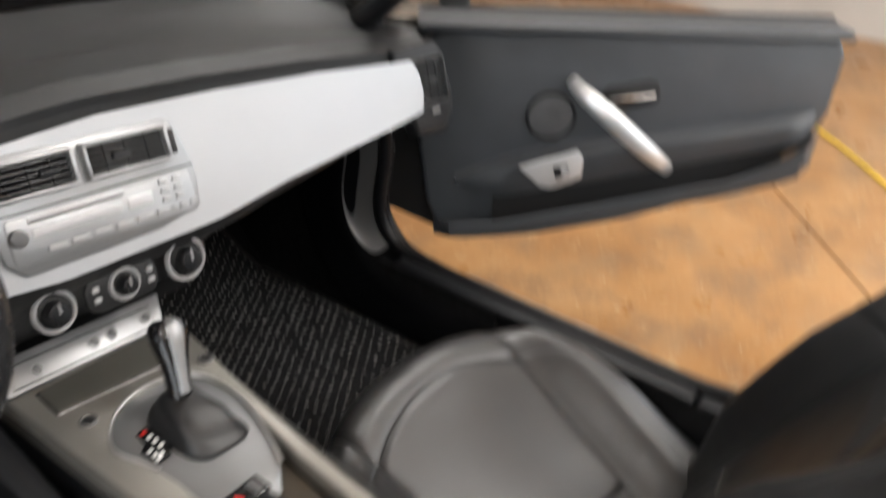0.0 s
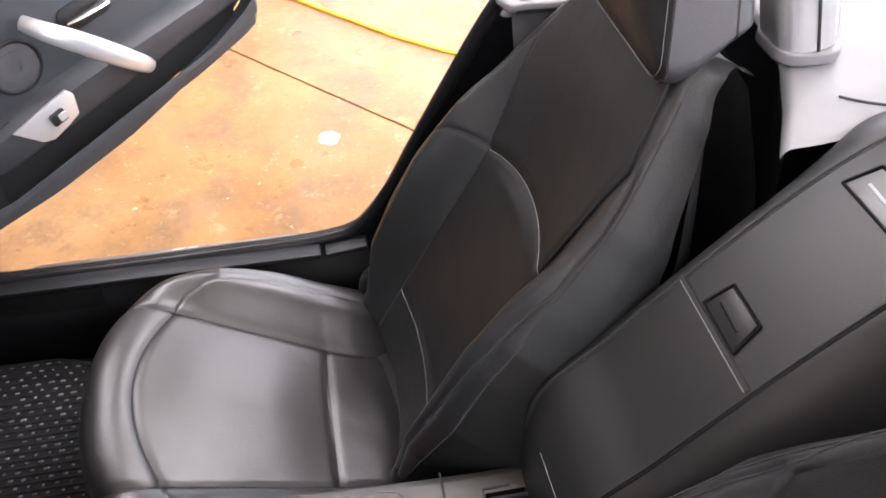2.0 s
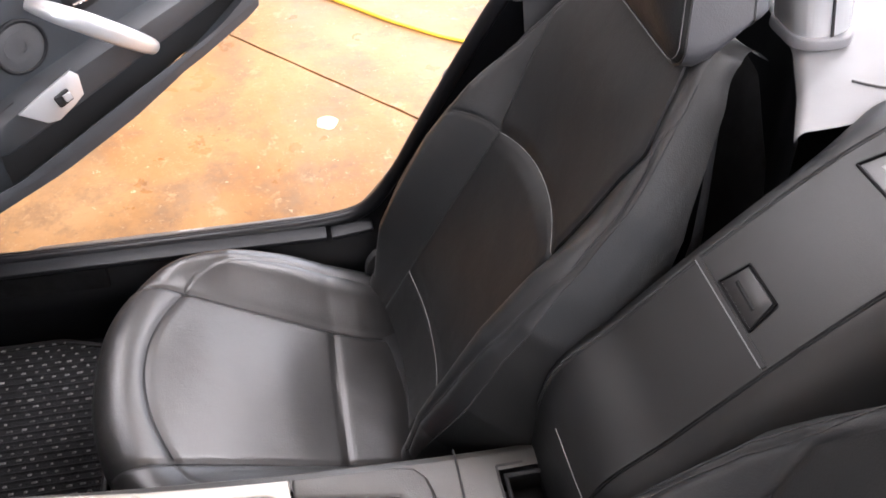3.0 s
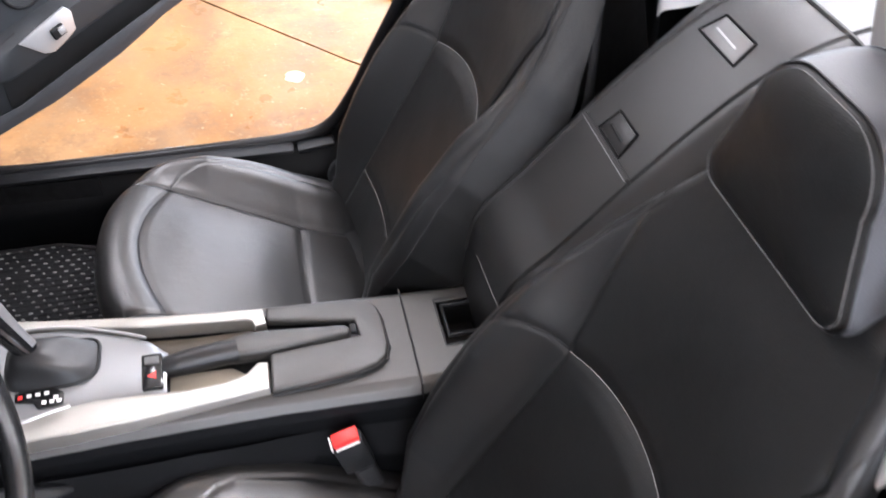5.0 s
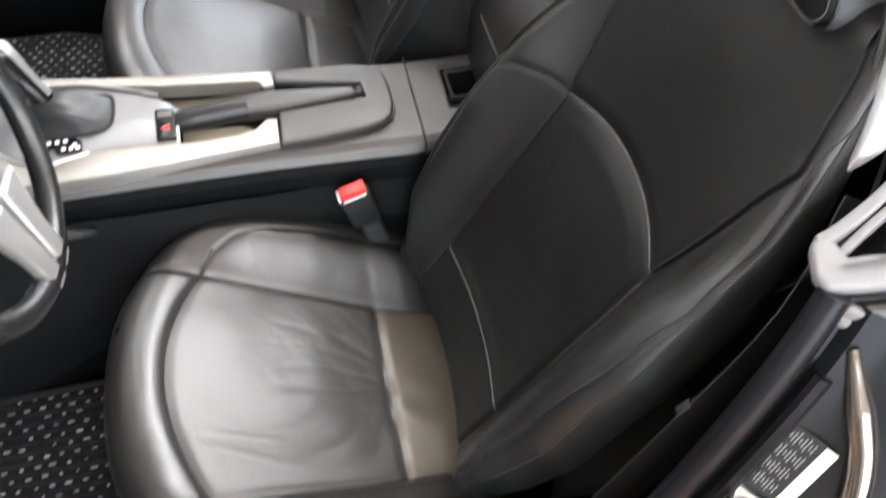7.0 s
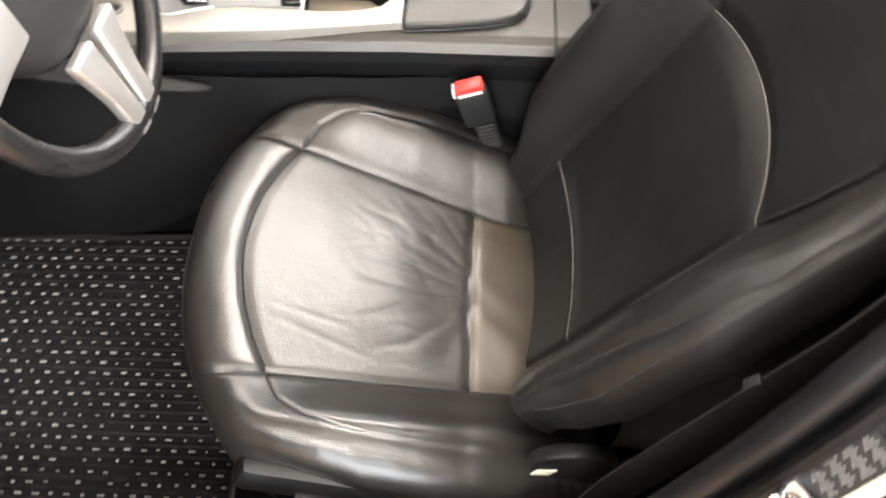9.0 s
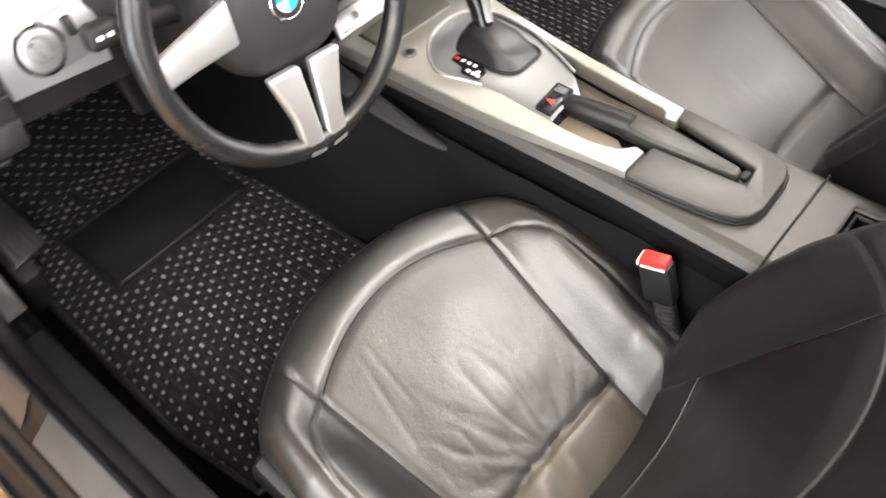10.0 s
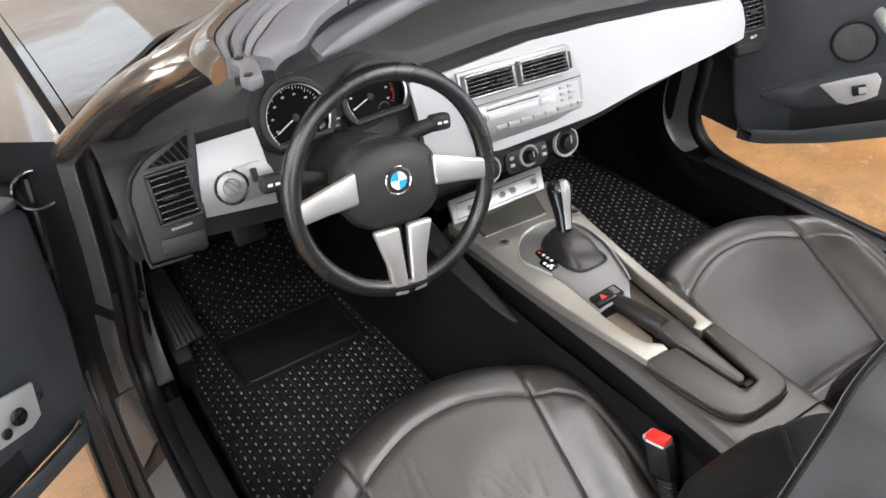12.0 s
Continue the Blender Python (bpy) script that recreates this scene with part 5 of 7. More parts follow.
for k in range(6):
    part("radio_key", box((0.0225, 0.0075, 0.003), (0, 0, 0), 0.0012), M_KEYMID, rad).matrix_local = ST(-0.090 + 0.0262 * k, -0.0158, 0.0085)
for k in range(6):
    part("radio_key", box((0.012, 0.0055, 0.003), (0, 0, 0), 0.0012), M_KEYMID, rad).matrix_local = ST(0.047 + 0.018 * (k % 2), 0.018 - 0.0105 * (k // 2), 0.0085)
for k in range(3):
    part("radio_key", box((0.0115, 0.007, 0.003), (0, 0, 0), 0.0012), M_KEYMID, rad).matrix_local = ST(0.052 + 0.0145 * k, -0.0155, 0.0085)

# climate knobs below the band
clim = frame_of((0.05, 0.727, 0.692), (1, 0, -0.03), (0, 0.22, 0.97))
part("climate_panel", prism(rounded(0.096, 0.046, 0.018), 0.008, clim @ Matrix.Translation((-0.0175, 0.001, 0)), 0.003), M_PLASTIC, dash)
for kx, r in ((-0.104, 0.026), (-0.0155, 0.0205), (0.0715, 0.0285)):
    k0 = part("climate_knob", ring(r - 0.005, r, 0.007, clim @ Matrix.Translation((kx, 0.004, 0.006))), M_GREYBTN, dash, "round climate control with a metal rim")
    part("knob_dish", disc(r - 0.004, 0.006, clim @ Matrix.Translation((kx, 0.004, 0.004))), M_DARK, k0)
    part("knob_cap", disc(r * 0.55, 0.018, clim @ Matrix.Translation((kx, 0.004, 0.008)), bevel=0.004), M_PLASTIC_GREY, k0)
    part("knob_mark", box((0.002, r * 0.5, 0.001), (0, 0, 0), 0), M_GREYBTN, k0).matrix_local = clim @ Matrix.Translation((kx, 0.004 + r * 0.28, 0.0265))
for k in range(4):
    part("climate_key", box((0.009, 0.006, 0.003), (0, 0, 0), 0.001), M_GREYBTN, dash).matrix_local = clim @ Matrix.Translation((0.020 if k % 2 else -0.052, 0.009 - 0.013 * (k // 2), 0.009))
# silver button strip where the console meets the dash
strip = frame_of((-0.018, 0.772, 0.612), (1, 0, 0), (0, 0.75, 0.66))
part("button_strip", prism([(-0.100, -0.030), (0.108, -0.034), (0.125, 0.012), (-0.088, 0.016)], 0.010, strip, 0.003), M_RADIO, dash, "silver button strip")
part("strip_groove", tube([strip @ Vector(p) for p in ((-0.090, -0.024, 0.0098), (-0.076, 0.004, 0.0098), (0.104, 0.000, 0.0098), (0.096, -0.027, 0.0098))], 0.0010, 6, closed=True), M_DARK, dash)
for bx in (-0.056, 0.0185, 0.043, 0.092):
    b0 = part("round_button", ring(0.0055, 0.008, 0.003, strip @ Matrix.Translation((bx, -0.0125, 0.010))), M_KEYMID, dash)
    part("button_cap", disc(0.0058, 0.0045, strip @ Matrix.Translation((bx, -0.0125, 0.009)), bevel=0.001), M_KEYDARK, b0)

# light switch
lsw = frame_of((-0.507, face_y(0.847) - 0.0285, 0.847), (1, 0, 0), (0, 0.33, 0.94))
part("switch_plate", prism(rounded(0.084, 0.052, 0.025), 0.014, lsw @ Matrix.Translation((0.024, -0.001, -0.0125)), 0.001), M_RADIO, dash)
l0 = part("light_switch", ring(0.021, 0.026, 0.006, lsw), M_CHROME, dash, "round light switch")
part("switch_dish", disc(0.022, 0.004, lsw), M_RADIO, l0)
part("switch_collar", ring(0.011, 0.0135, 0.006, lsw), M_KEY, l0)
part("switch_knob", box((0.008, 0.025, 0.014), (0, 0, 0.010), 0.0035), M_KEY, l0).matrix_local = lsw @ turned(0, 0, 35).to_4x4()
for k in range(2):
    part("dimmer", box((0.009, 0.02, 0.008), (0, 0, 0.004), 0.002), M_DARK, l0).matrix_local = lsw @ Matrix.Translation((0.037 + 0.014 * k, 0.006 - 0.016 * k, 0))

# gauges under the hood
def gauge_outline(r, wide):
    """A round dial with a cut-off foot; wide stretches its outer side to a slanted edge."""
    out = []
    for k in range(40):
        a = radians(218 - 256 * k / 39)
        x, y = r * math.cos(a), max(r * math.sin(a), -0.80 * r)
        if wide and x > 0.3 * r:
            x = 0.3 * r + (x - 0.3 * r) * (1 + wide)
        out.append((x, y))
    return out


def gauge(x, z, r, label, needle, red, wide):
    g = frame_of((x, 0.742, z), (1, 0, 0), (0, 0.36, 0.93))
    outline = gauge_outline(r, wide)
    rim = part("gauge_rim", tube([g @ Vector((px, py, 0.004)) for px, py in outline], 0.0028, 8, closed=True), M_ALU, dash, label)
    part("gauge_tube", tube([g @ Vector((px * 1.07, py * 1.07, 0.004)) for px, py in outline], 0.0055, 8, closed=True), M_PLASTIC, rim)
    part("gauge_dial", prism([(px * 1.03, py * 1.03) for px, py in outline], 0.003, g @ Matrix.Translation((0, 0, -0.014)), 0), M_COWL, rim)
    for k in range(37):
        a = radians(205 - 230 * k / 36)
        major = k % 4 == 0
        mk = box((0.0055 if major else 0.003, 0.0009, 0.0006), (r * (0.86 if major else 0.885), 0, 0), 0)
        bmesh.ops.transform(mk, matrix=g @ Matrix.Translation((0, 0, -0.0105)) @ turned(0, 0, math.degrees(a)).to_4x4(), verts=mk.verts)
        part("tick", mk, M_RED if red and k > 28 else M_WHITE, rim)
    for k in range(8):
        a = radians(200 - 220 * k / 7)
        part("dial_mark", box((0.0042, 0.0028, 0.0005), (0, 0, 0), 0), M_GREYBTN, rim).matrix_local = g @ Matrix.Translation((r * 0.68 * math.cos(a), r * 0.68 * math.sin(a), -0.0106))
    nd = box((r * 0.74, 0.0016, 0.0012), (r * 0.36, 0, 0), 0)
    bmesh.ops.transform(nd, matrix=g @ Matrix.Translation((0, 0, -0.009)) @ turned(0, 0, needle).to_4x4(), verts=nd.verts)
    part("needle", nd, M_WHITE, rim)
    part("needle_hub", disc(0.006, 0.004, g @ Matrix.Translation((0, 0, -0.0105)), 16, 0.001), M_DARK, rim)
    for k in range(9):
        a = radians(160 - 140 * k / 8)
        part("small_tick", box((0.0016, 0.0007, 0.0005), (0, 0, 0), 0), M_RED if k > 6 else M_GREYBTN, rim).matrix_local = g @ Matrix.Translation((r * 0.42 + 0.010 * math.cos(a), -r * 0.52 + 0.010 * math.sin(a), -0.0105)) @ turned(0, 0, math.degrees(a)).to_4x4()
    part("small_needle", box((0.012, 0.0011, 0.0008), (0, 0, 0), 0), M_WHITE, rim).matrix_local = g @ Matrix.Translation((r * 0.40, -r * 0.60, -0.010)) @ turned(0, 0, -8).to_4x4()
    return rim


gauge(-0.377, 0.902, 0.051, "round speedometer with white ticks", 205, False, 0.0)
gauge(-0.250, 0.896, 0.047, "rev counter with white and red ticks", 200, True, 0.35)
part("gauge_shroud", prism(rounded(0.245, 0.118, 0.055), 0.020, frame_of((-0.323, 0.760, 0.902), (1, 0, 0), (0, 0.36, 0.93)) @ Matrix.Translation((0, 0, -0.02)), 0.006), M_DARK, dash)
part("trip_display", box((0.05, 0.02, 0.003), (0, 0, 0), 0.001), M_GLOSS, dash).matrix_local = frame_of((-0.322, 0.738, 0.872), (1, 0, 0), (0, 0.36, 0.93))

# outer vents
pod = frame_of((-0.592, 0.703, 0.850), (1, 0, 0), (0.05, 0.33, 0.94))
part("vent_pod", prism([(-0.057, -0.064), (0.026, -0.071), (0.042, 0.012), (0.061, 0.089), (0.055, 0.098), (-0.018, 0.075), (-0.040, 0.056), (-0.052, 0.030)], 0.034, pod @ Matrix.Translation((0, 0, -0.034)), 0.005), M_PLASTIC, dash, "black moulded vent surround")
part("pod_rim", tube([pod @ Vector((q.x, q.y, -0.001)) for q in spline([(-0.016, 0.077, 0), (-0.041, 0.057, 0), (-0.054, 0.030, 0), (-0.058, -0.02, 0), (-0.058, -0.062, 0), (-0.050, -0.068, 0), (0.0, -0.071, 0)], 40)], 0.0024, 8), M_PLASTIC_GREY, dash, "satin edge of the vent surround")
PU, PR = pod.to_3x3() @ Vector((0.10, 1, 0)), pod.to_3x3() @ Vector((1, -0.02, 0))
slatted_vent("side_vent", pod @ Vector((0.0035, 0.0185, 0.003)), PR, PU, 0.060, 0.074, 7, -0.006, 30, M_PLASTIC)
fr = part("defroster_grille", prism([(-0.018, 0.063), (0.040, 0.0585), (0.049, 0.089), (0.044, 0.090)], 0.003, pod @ Matrix.Translation((0, 0, -0.0015)), 0.001), M_COWL, dash, "triangular defroster grille")
for k in range(6):
    x0 = -0.006 + 0.0095 * k
    part("defroster_rib", tube([pod @ Vector((x0 + 0.004, 0.0612 - 0.0006 * k, 0.002)), pod @ Vector((x0 - 0.006, 0.068 + 0.0042 * k, 0.002))], 0.0012, 6), M_PLASTIC_GREY, fr)
part("vent_slider", box((0.030, 0.004, 0.005), (0, 0, 0), 0.0015), M_KEY, dash).matrix_local = pod @ Matrix.Translation((0.0, -0.027, 0.002))
part("vent_drawer", prism([(-0.034, -0.036), (0.030, -0.041), (0.025, -0.063), (-0.038, -0.057)], 0.004, pod, 0.0015), M_DARK, dash, "small black drawer below the vent")
pod2 = frame_of((0.640, 0.765, 0.800), (1, 0.08, -0.04), (0.0, 0.3, 0.95))
part("vent_pod", prism([(-0.048, -0.086), (0.030, -0.096), (0.060, -0.068), (0.068, -0.030), (0.060, 0.036), (0.042, 0.058), (-0.072, 0.060)], 0.03, pod2 @ Matrix.Translation((0, 0, -0.024)), 0.008, 3), M_PLASTIC_GREY, dash, "charcoal moulded vent surround")
P2U, P2R = pod2.to_3x3() @ Vector((-0.14, 1, 0)), pod2.to_3x3() @ Vector((1, -0.06, 0))
slatted_vent("side_vent", pod2 @ Vector((0.000, -0.004, 0.008)), P2R, P2U, 0.084, 0.078, 8, 0.0, 35, M_PLASTIC)
part("vent_slider", box((0.02, 0.006, 0.006), (0, 0, 0), 0.002), M_KEYMID, dash).matrix_local = pod2 @ Matrix.Translation((0.008, -0.0555, 0.007))
part("pod_groove", tube([pod2 @ Vector((-0.045, -0.064, 0.0055)), pod2 @ Vector((0.048, -0.072, 0.0055))], 0.0012, 6), M_DARK, dash)
# knee panels and glove box
part("under_dash", grid(lambda u, v: (-0.12 + 0.30 * u, 0.80 + 0.45 * v, 0.60 + 0.02 * v), 4, 4), M_DARK, dash)

# ---- steering wheel ----
WC = Vector((-0.323, 0.570, 0.850))
W_TILT = 14.0
wheel = thing("steering_wheel", "black leather steering wheel with three silver spokes", "steering wheel", at=WC)
WM = frame_of((0, 0, 0), (1, 0, 0), (0, math.sin(radians(W_TILT)), math.cos(radians(W_TILT)))) @ turned(0, 0, -6.5).to_4x4()
rimp = [WM @ Vector((0.1525 * math.cos(a), 0.1525 * math.sin(a), 0.012)) for a in (2 * math.pi * k / 72 for k in range(72))]
rim_r = [0.0127 + 0.0012 * sum(math.exp(-(((k * 5 - c + 180) % 360 - 180) / 14) ** 2) for c in (15, 165, 270)) for k in range(72)]
part("rim", tube(rimp, rim_r, 14, closed=True, up=WM.to_3x3() @ Vector((0, 0, 1))), M_WHEEL, wheel, "black leather rim")


def dish(rx, ry, prof, n=40, power=0.75):
    return loft([[WM @ Vector((rx * k * math.copysign(abs(math.cos(a)) ** power, math.cos(a)), ry * k * math.copysign(abs(math.sin(a)) ** power, math.sin(a)) - 0.004, z)) for a in (2 * math.pi * q / n for q in range(n))] for k, z in prof])


part("airbag_cover", dish(0.077, 0.063, [(0.75, -0.045), (0.97, -0.03), (1.0, -0.012), (0.98, 0.002), (0.9, 0.012), (0.6, 0.021), (0.2, 0.024)]), M_DASH, wheel, "black airbag cover")
part("column_shroud", tube([WM @ Vector((0, 0, -0.03)), WM @ Vector((0, -0.01, -0.12)), WM @ Vector((0, -0.02, -0.20))], [0.062, 0.066, 0.06], 20), M_PLASTIC, wheel)
bdg = part("badge", ring(0.0180, 0.0205, 0.003, WM @ Matrix.Translation((0, 0.006, 0.0235))), M_CHROME, wheel, "round badge in blue and white")
part("badge_disc", disc(0.0197, 0.002, WM @ Matrix.Translation((0, 0.006, 0.0225)), bevel=0.0005), M_DARK, bdg)
for k in range(4):
    a0 = 90 * k
    pts = [(0, 0)] + [(0.0125 * math.cos(radians(a0 + 90 * q / 8)), 0.0125 * math.sin(radians(a0 + 90 * q / 8))) for q in range(9)]
    part("badge_field", prism(pts, 0.0012, WM @ Matrix.Translation((0, 0.006, 0.0245)), 0), M_BLUE if k % 2 else M_WHITE, bdg)
for sg in (-1, 1):
    side = [(0.060, 0.034), (0.110, 0.020), (0.152, 0.008), (0.161, 0.001), (0.158, -0.020), (0.152, -0.022), (0.108, -0.016), (0.060, -0.012)]
    part("spoke", prism([(sg * x, y - 0.004) for x, y in side], 0.013, WM @ Matrix.Translation((0, 0, 0.009)), 0.005, 4), M_SPOKE, wheel, "silver spoke")
for sg in (-1, 1):
    leg = [(sg * 0.007, -0.060), (sg * 0.0030, -0.140), (sg * 0.0030, -0.163), (sg * 0.027, -0.161), (sg * 0.031, -0.115), (sg * 0.047, -0.060)]
    part("spoke", prism(leg, 0.0150, WM @ Matrix.Translation((0, 0, 0.010)), 0.005, 4), M_SPOKE, wheel, "silver forked lower spoke")
part("spoke_slot", box((0.015, 0.10, 0.006), (0, 0, 0), 0.002), M_PLASTIC, wheel).matrix_local = WM @ Matrix.Translation((0, -0.108, -0.002))
part("spoke_foot", box((0.012, 0.016, 0.010), (0, 0, 0), 0.004), M_PLASTIC, wheel).matrix_local = WM @ Matrix.Translation((0, -0.146, 0.0120))

# stalks
def stalk(sg, label):
    s = thing("column_stalk", label, "stalk", "column stalks", at=WC)
    y, x1 = (0.045, 0.135) if sg > 0 else (0.012, 0.148)
    part("arm", tube([WM @ Vector((sg * 0.05, y - 0.012, -0.085)), WM @ Vector((sg * 0.10, y, -0.082)), WM @ Vector((sg * x1, y + 0.005, -0.08))], [0.009, 0.012, 0.011], 12), M_DARK, s)
    part("stalk_end", box((0.035, 0.026, 0.022), (0, 0, 0), 0.007, 3), M_DARK, s).matrix_local = WM @ Matrix.Translation((sg * (x1 - 0.003), y + 0.005, -0.079))
    for k in range(2):
        part("symbol", box((0.007, 0.004, 0.0006), (0, 0, 0), 0), M_WHITE, s).matrix_local = WM @ Matrix.Translation((sg * (x1 - 0.008 + 0.011 * k), y + 0.005, -0.0675))
    return s


stalk(1, "black wiper stalk with white symbols")
stalk(-1, "black indicator stalk with white symbols")

# ---- car body ----
body = thing("roadster", "dark grey open roadster body with black trim", "car")
part("floor_pan", grid(lambda u, v: (-0.66 + 1.32 * u, -0.15 + 1.42 * v, 0.238), 8, 12), M_CARPET, body, "black carpeted floor")
part("toe_board", grid(lambda u, v: (-0.66 + 1.32 * u, 1.26 + 0.28 * v, 0.238 + 0.36 * v ** 1.2), 8, 8), M_CARPET, body)
part("fire_wall", box((1.34, 0.03, 0.52), (0, 1.56, 0.47), 0.005), M_DARK, body)
part("underbody", box((1.36, 1.75, 0.03), (0, 0.62, 0.205), 0.005), M_DARK, body)


def side_curve(k, off_x, back):
    """The edge of the door opening from the hinge post along the sill and up the rear post; k from 0 to 1."""
    pts = [(0.650, 0.905, 0.90), (0.660, 0.886, 0.75), (0.670, 0.884, 0.63), (0.680, 0.908, 0.515), (0.685, 0.900, 0.458), (0.689, 0.862, 0.420), (0.691, 0.79, 0.403), (0.692, 0.60, 0.398), (0.692, 0.40, 0.400), (0.692, 0.22, 0.405),
           (0.690, 0.14, 0.430), (0.684, 0.085, 0.505), (0.672, 0.040, 0.60), (0.652, -0.015, 0.72), (0.630, -0.060, 0.82), (0.612, -0.085, 0.875)]
    t = k * (len(pts) - 1)
    i = min(int(t), len(pts) - 2)
    s = t - i
    a, b, c, d = (Vector(pts[j]) for j in (max(i - 1, 0), i, i + 1, min(i + 2, len(pts) - 1)))
    return 0.5 * (2 * b + (c - a) * s + (2 * a - 5 * b + 4 * c - d) * s * s + (3 * b - a - 3 * c + d) * s ** 3)


def away(k):
    """In the plane of the opening, square to its edge and away from its middle."""
    p = side_curve(k, 0, 0)
    q = side_curve(min(k + 0.01, 1), 0, 0) - side_curve(max(k - 0.01, 0), 0, 0)
    n = Vector((0, -q.z, q.y)).normalized()
    return n if n.dot(p - Vector((p.x, 0.45, 0.95))) > 0 else -n


def jamb(sg):
    """Painted jamb round the door opening, from the rubber seal outwards."""
    def f(u, v):
        p, o = side_curve(v, 0, 0), away(v)
        low = 1 - smooth01((v - 0.58) / 0.12)
        sec = [(0.000, -0.004), (0.010, 0.006), (0.026, -0.004 + 0.0 * low), (0.045, 0.004 + 0.022 * low), (0.075, 0.006 + 0.055 * low), (0.100, 0.012 + 0.080 * low), (0.125, 0.025 + 0.10 * low), (0.130, 0.09 + 0.07 * low), (0.110, 0.16)]
        t = u * (len(sec) - 1)
        i = min(int(t), len(sec) - 2)
        s = t - i
        dx, dn = (sec[i][k] * (1 - s) + sec[i + 1][k] * s for k in (0, 1))
        back = 0.7 * smooth01((v - 0.60) / 0.25)
        return (sg * (p.x + dx * (1 - 0.3 * back)), p.y + o.y * dn - back * dx, p.z + o.z * dn)
    return f


def jamb_strip(sg, u0, u1, v0, v1, lift):
    """A strip laid along the jamb."""
    f = jamb(sg)
    return grid(lambda u, v: Vector(f(u0 + (u1 - u0) * u, v0 + (v1 - v0) * v)) + Vector((sg * lift * 0.6, 0, lift * 0.8)), 4, 80)


def inner_side(sg):
    """Trim from the seal down to the carpet, and back and forward beyond the posts."""
    def f(u, v):
        p, o = side_curve(v, 0, 0), away(v)
        post = smooth01((v - 0.62) / 0.10)
        d = u * (0.17 + 0.16 * post)
        return (sg * (p.x - 0.006 - 0.040 * smooth01(u * 2.2) * (1 - 0.4 * post)), p.y + o.y * d, max(0.236, p.z + o.z * d))
    return grid(f, 14, 110)


for sg in (-1, 1):
    part("door_jamb", grid(jamb(sg), 24, 110), M_JAMB, body, "dark grey painted door jamb")
    part("side_trim", inner_side(sg), M_FLANK, body)
    part("door_seal", tube([Vector((sg * (p.x + 0.001), p.y, p.z)) - away(k / 110) * 0.004 for k, p in ((k, side_curve(k / 110, 0, 0)) for k in range(111))], 0.0125, 12), M_SEAL, body, "shiny black rubber door seal")
    part("door_seal", tube([Vector((sg * (p.x + 0.020), p.y - 0.016 * 0.9 * smooth01((k / 110 - 0.6) / 0.25), p.z - 0.001)) for k, p in ((k, side_curve(k / 110, 0, 0)) for k in range(14, 104))], 0.0075, 8), M_SEAL, body)
    jf = jamb(sg)
    part("sill_channel", jamb_strip(sg, 0.475, 0.56, 0.20, 0.60, 0.002), M_RUBBER, body)
    for uu, rr, v0, v1 in ((0.575, 0.0075, 0.03, 0.62), (0.76, 0.0045, 0.03, 0.62)):
        part("outer_seal", tube([Vector(jf(uu, v0 + (v1 - v0) * k / 70)) + Vector((sg * 0.002, 0, 0.002)) for k in range(71)], rr, 8), M_RUBBER, body, "black rubber seal along the sill edge")
    # post and sill strips: jamb paint made paler where light falls on it
    part("post_foot", jamb_strip(sg, 0.16, 0.40, 0.165, 0.300, 0.003), M_POST, body, "grey painted foot of the hinge post, paled as lit")
    part("post_foot", jamb_strip(sg, 0.16, 0.44, 0.304, 0.410, 0.003), M_POST, body, "grey painted front of the sill, paled as lit")
    part("post_edge", jamb_strip(sg, 0.22, 0.38, 0.02, 0.150, 0.003), M_POST, body)
    part("jamb_joint", tube([Vector(jf(0.12 + 0.44 * k / 10, 0.285)) for k in range(11)], 0.0016, 6), M_DARK, body)
    # sill cover with joint lines, sill plate with lettering plate
    part("sill_cover", box((0.034, 0.625, 0.010), (sg * 0.668, 0.530, 0.405), 0.004), M_PLASTIC_GREY, body)
    part("sill_cover", box((0.034, 0.075, 0.010), (sg * 0.668, 0.172, 0.408), 0.004, rot=turned(-8)), M_PLASTIC_GREY, body)
    pl = part("sill_plate", box((0.048, 0.50, 0.005), (sg * 0.736, 0.475, 0.388), 0.002, rot=turned(0, sg * 34, 0)), M_PLATE, body, "brushed grey metal sill plate")
    for k in range(2):
        part("plate_mark", box((0.018, 0.018, 0.001), (sg * 0.7385, 0.445 + 0.024 * k, 0.3902), 0, rot=turned(0, sg * 34, 0)), M_GREYBTN, pl)
    # outer sill skin
    part("outer_sill", grid(lambda u, v, g=sg: (g * (0.795 + 0.035 * math.sin(math.pi * min(1, u * 1.3))), -0.30 + 1.55 * v, 0.295 - 0.12 * u), 10, 10), M_PAINT, body)

for sg in (-1, 1):
    part("kick_trim", grid(lambda u, v, g=sg: (lambda p, o: (g * (p.x - 0.012 - 0.030 * u), p.y + o.y * (0.004 + 0.055 * math.sin(u * math.pi / 2) * math.sin(math.pi * min(1, 0.25 + 0.75 * v)) ** 0.5), p.z + o.z * (0.004 + 0.055 * math.sin(u * math.pi / 2) * math.sin(math.pi * min(1, 0.25 + 0.75 * v)) ** 0.5)))(side_curve(0.10 + 0.22 * v, 0, 0), away(0.10 + 0.22 * v)), 8, 40), M_KEYDARK, body, "shiny grey trim inside the hinge post")
    part("lower_kick_panel", box((0.012, 0.52, 0.17), (sg * 0.664, 0.86, 0.310), 0.003), M_CARPET, body)
    part("kick_panel", box((0.012, 0.66, 0.66), (sg * 0.668, 1.285, 0.56), 0.004), M_CARPET, body)

